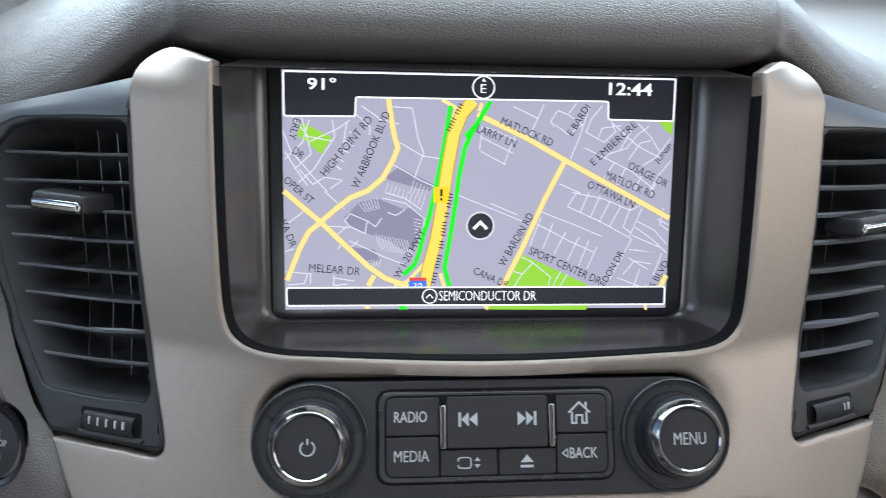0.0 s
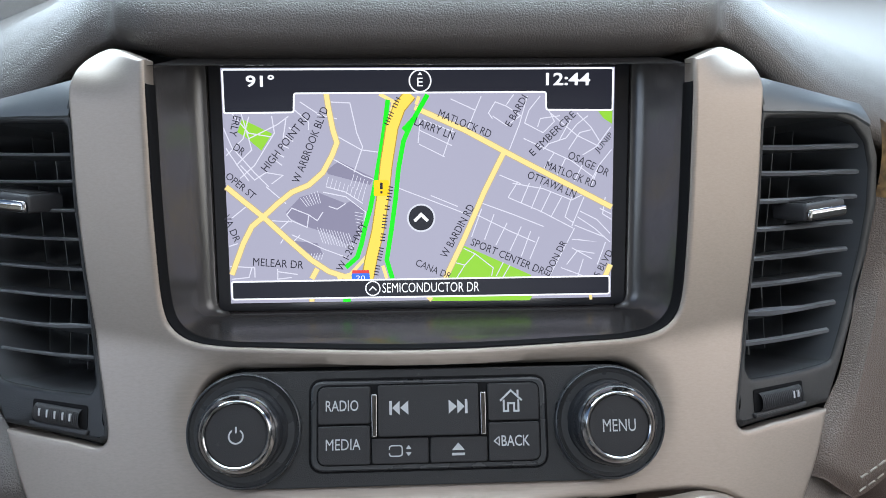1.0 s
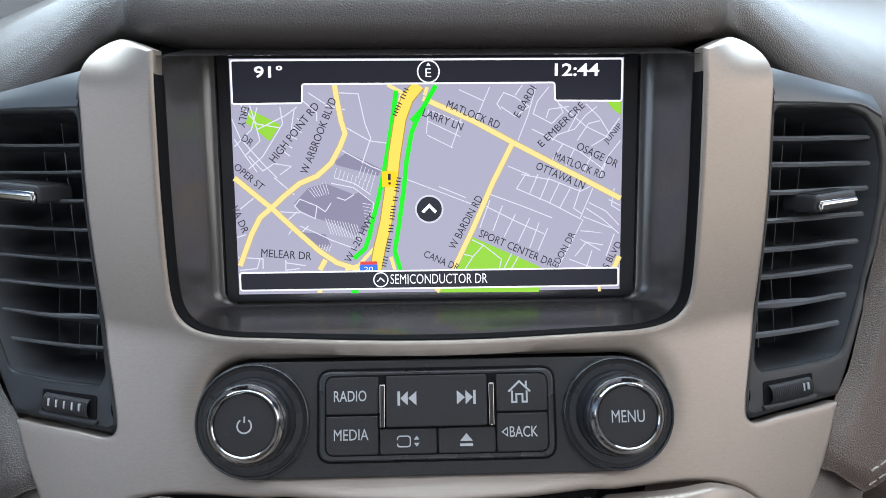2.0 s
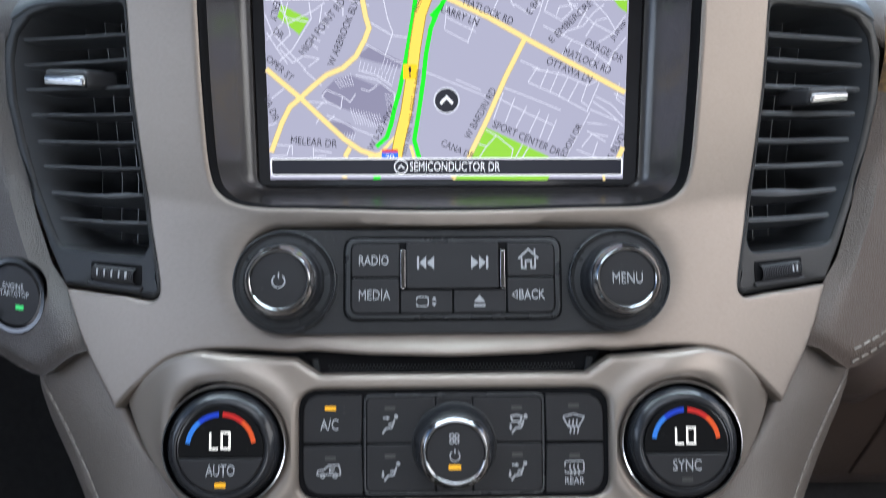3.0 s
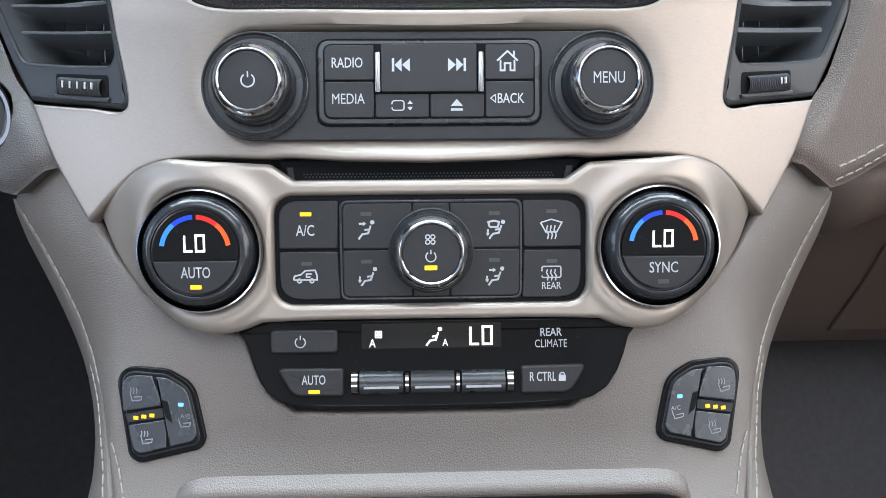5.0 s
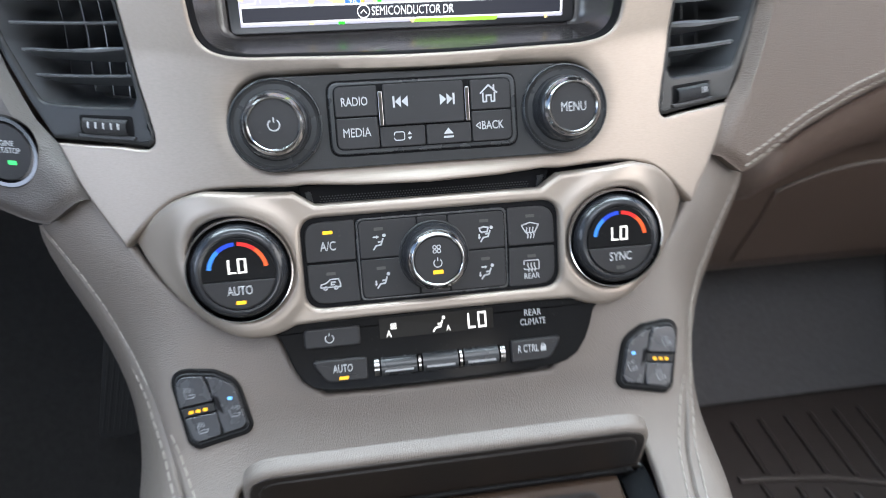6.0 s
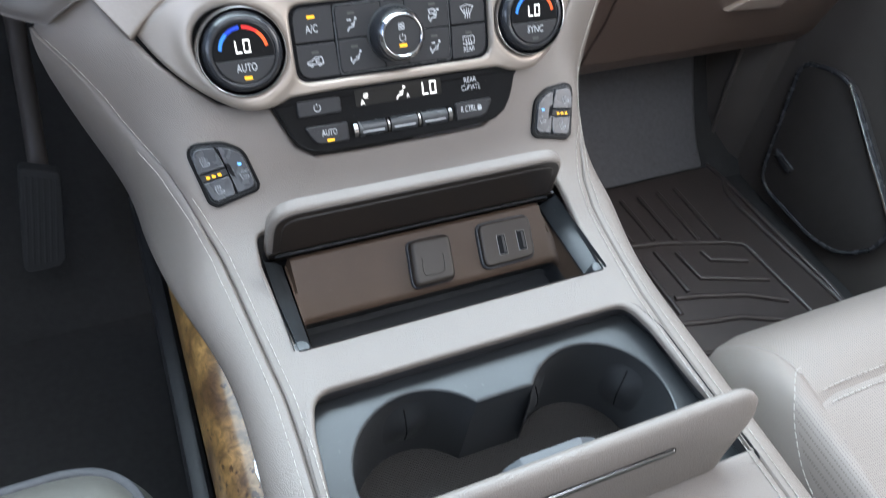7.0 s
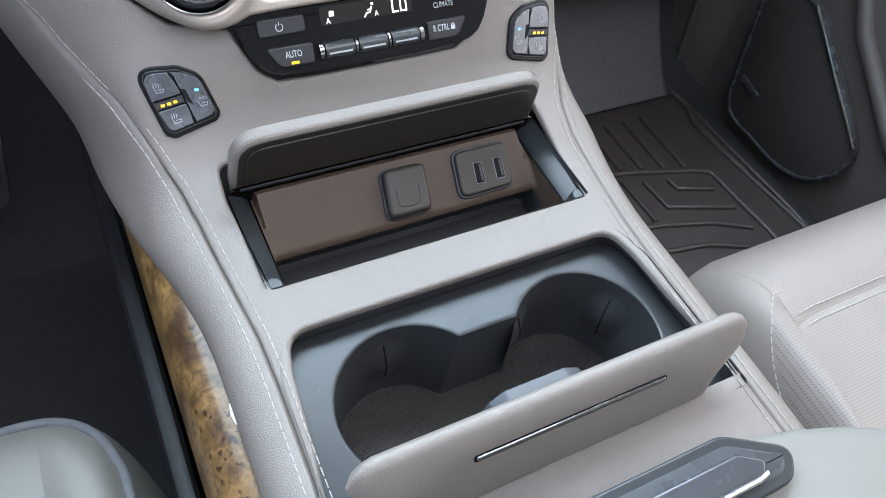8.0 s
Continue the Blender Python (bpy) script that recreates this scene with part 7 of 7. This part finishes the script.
def dash_trim():
    ob = thing("dash_trim", "glossy burl wood dash trim beside the passenger vent", "wood trim")
    bm = bmesh.new()
    rows = []
    for i in range(25):
        k = i / 24
        x, lo, hi = 225.5 + 474 * k ** 1.5, 926 - 22 * k, 963 - 44 * k ** 0.6
        rows.append([face(x, lo + (hi - lo) * q, 2.6 * math.sin(math.pi * (0.06 + 0.88 * q)) - 6 * (i == 0)) for q in [j / 10 for j in range(11)]])
    loft(bm, rows)
    part("strip", bm, GLOSSWOOD, ob)
    part("edge", tube(bmesh.new(), [r[0] for r in rows[1:]], 0.0011, 8), SATINCHROME, ob, "thin bright edge")


GLOSSWOOD = wood_material()
GLOSSWOOD.name = "lacquered_burl_wood"
GLOSSWOOD.node_tree.nodes["Principled BSDF"].inputs["Coat Weight"].default_value = 1.0
GLOSSWOOD.node_tree.nodes["Principled BSDF"].inputs["Coat Roughness"].default_value = 0.08
dash_trim()


def paper_tag():
    ob = thing("paper_tag", "small torn white paper tag tucked beside the wood trim", "paper")
    f = lambda u, v, w=0.0: mm(-140 - 0.9 * u, v, 684 - 0.75 * u + w)
    solid("scrap", [(0, 7), (2.6, 6), (3.4, 0), (2.4, -6), (0, -9)], f, 0, 0.5, PAPER, ob, 0.1)


PAPER = textured(material("white_paper", (0.75, 0.75, 0.74), 0.7), 80, 3, 0.05)
paper_tag()


def seat_rail_cover():
    ob = thing("rail_cover", "dark grained plastic cover beside the driver seat", "trim cover")
    bm = bmesh.new()
    rows = []
    for y in np.linspace(430, -320, 20):
        x = -184 + 8 * math.sin((y + 320) / 400)
        rows.append([mm(x + a, y, 500 + b) for a, b in ((8, -250), (8, -8), (5, -1), (0, 0), (-6, -3), (-9, -12), (-12, -250))])
    loft(bm, [r[1:6] for r in rows])
    part("top_cap", bm, BLACK, ob, "grained satin top edge")
    for k, nm in ((0, "inner_skirt"), (5, "outer_skirt")):
        bm = bmesh.new()
        loft(bm, [r[k:k + 2] for r in rows])
        part(nm, bm, SOFTBLACK, ob)


seat_rail_cover()


CAPBROWN = textured(material("brown_grey_plastic", (0.030, 0.024, 0.020), 0.40, spec=0.28), 60, 3, 0.1, 0.1, 1800)
PORTMETAL = material("dull_port_metal", (0.16, 0.16, 0.165), 0.4, 1.0)


def outlets():
    g = plane(0.099, 0.6865, 57.5)
    cap = thing("outlet_cap", "square black rubber power outlet cap", "outlet cap")
    lp = rpoly([(-17.5, -11), (13.5, -11), (17, 21.5), (-14, 22)], 6, 6)
    solid("collar", lp, g, -1, 2.2, SOFTBLACK, cap, 0.8)
    solid("cap", inset(lp, 1.0), g, 0, 8.5, CAPBROWN, cap, 3.0, steps=5)
    bm = bmesh.new()
    tube(bm, [g(p[0], p[1], 8.4) for p in spline([(-7.5, 8, 0), (-8.6, -1, 0), (-6, -4, 0), (3.6, -4, 0), (6.4, -1, 0), (7.6, 8, 0)], 6)], 0.0006, 8)
    part("ridge", bm, CAPBROWN, cap)
    usb = thing("usb_port", "black twin USB port plate", "usb port")
    lp = rpoly([(34.5, -10), (76, -9.5), (79.5, 22.5), (37.5, 23)], 7, 6)
    solid("collar", lp, g, -1, 2.4, SOFTBLACK, usb, 0.8)
    b = solid("plate", inset(lp, 1.4), g, 0, 5.2, CAPBROWN, usb, 1.8, steps=4)
    for u0 in (48.4, 63.6):
        hole = [(u0, -2.3), (u0 + 6.6, -2.6), (u0 + 7.6, 11.4), (u0 + 1.0, 11.8)]
        solid("port_rim", rpoly(hole, 0.5, 2), g, 3, 5.4, PORTMETAL, b, 0.15, "metal port shell")
        solid("port_mouth", inset(hole, 0.35), g, 3, 5.5, PORTBLACK, b, 0.05)
        solid("port_tongue", [(u0 + 3.9, -0.9), (u0 + 5.6, -1.0), (u0 + 6.4, 10.2), (u0 + 4.7, 10.4)], g, 5, 5.75, BLACK, b, 0.1)


outlets()


def cup_details():
    ob = thing("cup_insert", "grey plastic divider clip in the cup holder", "cup divider")
    bm = bmesh.new()
    prof = [(-24, 0), (-17, 23), (-8, 31), (32, 31), (44, 23), (50, 15), (50, 0)]
    block(bm, rpoly(prof, [1, 4, 5, 5, 5, 2, 1], 4), lambda u, v, w=0: mm(u + 9, -38 - w, 641 + v), 0, 22, 2.0, 3)
    part("clip", bm, CLIPGREY, ob)
    for cx, r0, a in ((-51, 45, 90), (58, 43.5, 30), (58, 43.5, 128)):
        rib = thing("cup_rib", "soft rubber grip finger in the cup wall", "grip finger", "cup grips")

        def wall(t, q, lift):
            z = 656 + 26 * t
            r = r0 - 3 + 3 * (z - 621) / 67.5 - 5.5 * math.cos(t * 1.57) ** 2 * math.cos(q * 1.57) ** 2 + lift
            h = radians(a + q * 24)
            return mm(cx + r * math.cos(h), -31 + r * math.sin(h), z)
        bm = bmesh.new()
        loft(bm, [[wall(-1 + i / 8, -1 + k / 6, 0.4) for k in range(13)] for i in range(17)])
        part("finger", bm, CUPWALL, rib)
        bm = bmesh.new()
        tube(bm, [wall(t, 0.12 * t, 0.3) for t in (-0.7, -0.4, -0.1, 0.2, 0.5, 0.7)], 0.0005, 6)
        part("slit", bm, PORTBLACK, rib)


CLIPGREY = textured(material("grey_clip_plastic", (0.080, 0.085, 0.090), 0.45), 60, 3, 0.1, 0.1, 1800)
cup_details()


LATCHMETAL = textured(material("satin_grey_metal", (0.060, 0.060, 0.065), 0.26, 0.5), 60, 3, 0.06, rough_vary=0.05)


def latch():
    ob = thing("armrest_latch", "dark armrest latch with chrome edge", "latch")
    f = lambda x, y, w=0.0: mm(x, y, 745.5 + w)
    lp = rpoly([(-80, -139), (-50, -121), (50, -121), (80, -139), (70, -152), (-70, -152)], [10, 16, 16, 10, 14, 14], 8)
    solid("escutcheon", lp, f, -6, 1.6, SHEENBLACK, ob, 1.4, steps=4)
    solid("hollow", inset(lp, 5), f, -2, 1.7, SATINBLACK, ob, 0.1, "dark satin finger hollow")
    solid("paddle", rpoly([(-62, -139), (-50, -131.5), (50, -131.5), (62, -139), (57, -145), (-57, -145)], [4, 6, 6, 4, 5, 5], 7), f, 0, 4.2, LATCHMETAL, ob, 1.8, "grey satin metal lever", steps=4)
    bm = bmesh.new()
    tube(bm, [mm(x, y, 749.0) for x, y in ((-58, -144.4), (-52, -145.8), (0, -146.2), (52, -145.8), (58, -144.4))], 0.0012, 8)
    part("chrome_edge", bm, CHROME, ob, "chrome latch edge")


latch()


# ---- floor mat, footwell, door ----
def floor_mat():
    ob = thing("floor_mat", "dark ribbed rubber floor mat in the passenger footwell", "floor mat")
    bm = bmesh.new()
    lp = rpoly([(0.22, -0.10), (0.735, -0.10), (0.765, 0.20), (0.748, 0.46), (0.725, 0.60), (0.24, 0.60)], [0.03, 0.03, 0.2, 0.2, 0.05, 0.03], 8)
    f = lambda u, v, w=0.0: Vector((u, v, 0.242 + w))
    block(bm, lp, f, 0, 0.016, 0.006, 3)
    part("sheet", bm, MATRUBBER, ob)
    ribs = [[(0.42, 0.373), (0.50, 0.364), (0.54, 0.358), (0.576, 0.348), (0.611, 0.338), (0.650, 0.327), (0.674, 0.316), (0.678, 0.300), (0.682, 0.25), (0.688, 0.19), (0.694, 0.08)]]
    ribs += [[(x, 0.456), (x + 0.004, y)] for x, y in ((0.455, 0.376), (0.493, 0.371), (0.531, 0.366), (0.566, 0.356), (0.603, 0.345), (0.638, 0.336))]
    ribs += [[(0.446, 0.362), (0.456, 0.262)], [(0.489, 0.352), (0.492, 0.23)], [(0.523, 0.345), (0.528, 0.262)], [(0.556, 0.334), (0.562, 0.279), (0.667, 0.243)], [(0.597, 0.324), (0.600, 0.305), (0.658, 0.285)]]
    ribs += [[(0.50, 0.258), (0.54, 0.250), (0.611, 0.230), (0.668, 0.201)], [(0.48, 0.216), (0.518, 0.208), (0.577, 0.199), (0.640, 0.172)], [(0.47, 0.165), (0.53, 0.155), (0.60, 0.138), (0.66, 0.112)]]
    ribs += [[(0.742, 0.455), (0.724, 0.425), (0.722, 0.39), (0.731, 0.318), (0.748, 0.188), (0.75, 0.0)]]
    for r in ribs:
        bm = bmesh.new()
        tube(bm, [Vector((x, y, 0.2590)) for x, y in r], 0.0044, 8)
        part("rib", bm, MATRUBBER, ob)
    bm = bmesh.new()
    tube(bm, [Vector((x, y, 0.2585)) for x, y in inset(lp, 0.009)], 0.0045, 10)
    part("raised_edge", bm, MATRUBBER, ob)


floor_mat()


def toe_pad():
    ob = thing("toe_carpet", "grey carpet panel on the passenger toe board", "carpet panel")
    bm = bmesh.new()
    rows = []
    for i in range(9):
        t = i / 8
        y, z = 0.482 + 0.20 * t, 0.27 + 0.30 * t ** 1.3
        rows.append([Vector((x, y, z)) for x in (0.20, 0.35, 0.5, 0.62, 0.69, 0.706)] + [Vector((0.716, y + 0.008, z - 0.003)), Vector((0.722, y + 0.03, z - 0.014)), Vector((0.724, y + 0.07, z - 0.03))])
    loft(bm, rows)
    part("panel", bm, GREYCARPET, ob)
    kick = thing("kick_panel", "dark plastic kick panel beside the footwell", "trim panel")
    bm = bmesh.new()
    rows = []
    for i in range(9):
        t = i / 8
        rows.append([Vector((0.800, 0.49 + 0.02 * t, 0.25 + 0.55 * t)), Vector((0.785 - 0.012 * math.sin(3 * t), 0.50 + 0.02 * t, 0.25 + 0.55 * t)), Vector((0.765 - 0.012 * math.sin(3 * t), 0.53 + 0.05 * t, 0.25 + 0.55 * t)), Vector((0.74, 0.64 + 0.1 * t, 0.25 + 0.55 * t))])
    loft(bm, rows)
    part("panel", bm, TRIMDARK, kick)
    bm = bmesh.new()
    tube(bm, [r[2] + Vector((-0.002, 0, 0)) for r in rows], 0.004, 8)
    part("edge_bead", bm, TRIMDARK, kick)


GREYCARPET = textured(material("grey_carpet", (0.110, 0.108, 0.115), 0.8), 150, 5, 0.25, 0.8, 1800, bump_dist=0.0015)
toe_pad()


def door_speaker():
    ob = thing("door_speaker", "black door speaker grille with a satin rim", "speaker")
    f = lambda y, z, w=0.0: Vector((0.798 - w, y, z))
    lp = rpoly([(0.462, 0.485), (0.425, 0.295), (0.405, 0.272), (0.290, 0.270), (0.235, 0.285), (0.200, 0.335), (0.196, 0.375), (0.224, 0.405), (0.381, 0.515)], [0.03, 0.06, 0.06, 0.08, 0.08, 0.06, 0.05, 0.05, 0.08], 7)
    bm = bmesh.new()
    block(bm, lp, f, 0, 0.012, 0.004, 3)
    part("grille", bm, GRILLE, ob)
    bm = bmesh.new()
    tube(bm, [f(y, z, 0.013) for y, z in lp + lp[:1]], 0.0034, 8)
    part("rim", bm, SWITCHGREY, ob)
    bm = bmesh.new()
    tube(bm, [f(p.x, p.y, 0.018) for p in spline([(0.372, 0.508, 0), (0.30, 0.456, 0), (0.24, 0.415, 0), (0.203, 0.388, 0)], 5)], 0.0022, 8)
    part("bright_edge", bm, CHROME, ob, "polished rim edge")
    bm = bmesh.new()
    block(bm, rpoly([(0.421, 0.346), (0.378, 0.338), (0.381, 0.324), (0.423, 0.332)], 0.002, 3), f, 0.010, 0.016, 0.002, 2)
    part("badge", bm, SWITCHGREY, ob, "small plain badge")
    pocket = thing("door_pocket", "dark door pocket edge behind the speaker", "door pocket")
    bm = bmesh.new()
    tube(bm, [Vector((0.795, y, z)) for y, z in ((0.36, 0.60), (0.30, 0.515), (0.17, 0.42), (-0.2, 0.40))], 0.012, 10)
    part("edge", bm, TRIMDARK, pocket)


GRILLE = textured(material("speaker_mesh", (0.052, 0.046, 0.044), 0.5), 60, 3, 0.2, 0.8, 1300, bump_dist=0.001)
door_speaker()


def pedal():
    ob = thing("brake_pedal", "black ribbed rubber brake pedal", "pedal")
    f = lambda u, v, w=0.0: mm(u, 462 + 0.35 * (v - 455) - w, v)
    lp = rpoly([(-281, 511), (-244, 499), (-263, 405), (-272, 398), (-308, 396)], [6, 6, 4, 4, 9], 5)
    solid("pad", lp, f, -8, 3, PEDALRUBBER, ob, 2.5, steps=4)
    for i in range(6):
        k = 0.12 + 0.145 * i
        a, b = (-281 + 37 * k, 507 - 12 * k), (-306 + 40 * k, 402)
        solid("rib", [(a[0] - 1.2, a[1] - 4), (b[0] - 1.2, b[1] + 4), (b[0] + 1.2, b[1] + 4), (a[0] + 1.2, a[1] - 4)], f, 2, 3.8, PEDALRUBBER, ob, 0.6)
    bm = bmesh.new()
    tube(bm, [f(-268, 470, -6), f(-262, 520, -60), f(-250, 640, -150)], 0.010, 10)
    part("arm", bm, TRIMDARK, ob)


PEDALRUBBER = textured(material("pedal_rubber", (0.028, 0.028, 0.029), 0.7), 60, 4, 0.2, 0.3, 900)
pedal()


DARKCHROME = textured(material("dark_chrome", (0.105, 0.105, 0.11), 0.16, 1.0), 60, 3, 0.05, rough_vary=0.04)


def start_button():
    ob = thing("start_button", "round black engine start button with a dark chrome ring", "start button")
    f0 = plane(0.2720, 0.8378, 26)
    c = math.cos(radians(17))
    f = lambda u, v, w=0.0: f0(-211.5 + c * u, v, w + 2) + Vector((0, -0.26 * u * 0.001, 0))
    part("ring", turned(bmesh.new(), f, 0, 0, [(18.8, -8), (18.8, 1.5), (18.0, 2.8), (16.0, 2.6), (15.0, 1.0), (14.8, -1)], 64), DARKCHROME, ob, "dark chrome ring")
    cap = part("cap", turned(bmesh.new(), f, 0, 0, [(14.9, -4), (14.9, 1.2), (14.2, 1.9), (8, 2.3), (0.3, 2.4)], 64), BUTTON, ob)
    word("ENGINE", f, -6.0, 4.6, 6.0, 4.6, 2.9, LEGEND, cap, 2.6)
    word("START/STOP", f, -9.0, 1.0, 9.0, 1.0, 2.9, LEGEND, cap, 2.55)
    icon("led", f, GREENLED, cap, 2.5, fills=[box_loop(1.4, -6.4, 6.0, -4.2, 0.2)])


start_button()


def glovebox():
    ob = thing("glovebox", "dark brown glovebox lid with a bright handle", "glovebox")
    f = lambda u, v, w=0.0: mm(u, glove_y(v) - w, v)
    lp = smooth_loop([(391, 634, 1), (425, 656), (473, 669), (593, 675), (698, 672), (775, 668, 1), (775, 524, 1), (387, 524, 1)], 5)
    solid("lid", lp, f, -6, 3, LOWERBROWN, ob, 2.0)
    top = [f(p.x, p.y, 2.2) for p in spline([(391, 636, 0), (425, 658, 0), (473, 671, 0), (593, 677, 0), (698, 674, 0), (775, 670, 0)], 6)]
    part("lid_edge", tube(bmesh.new(), top, 0.0016, 8), LEATHER, ob, "paler upper edge of the lid")
    solid("handle", rpoly([(570, 597), (606, 614), (674, 607), (675, 590)], [2, 5, 4, 4], 5), f, 1, 9, HANDLETAN, ob, 2.5, "tan satin handle")
    part("lock", turned(bmesh.new(), f, 650, 632, [(8, 2), (8, 6), (7, 7), (1, 7)], 24), SATINCHROME, ob, "round metal lock")


HANDLETAN = textured(material("tan_satin_paint", (0.30, 0.245, 0.21), 0.4, 0.3), 40, 3, 0.05)
glovebox()


seat(1, 0.487, 0.262, 0.048, 0.604)
seat(-1, -0.455, 0.262, 0.106, 0.606)


set_words()
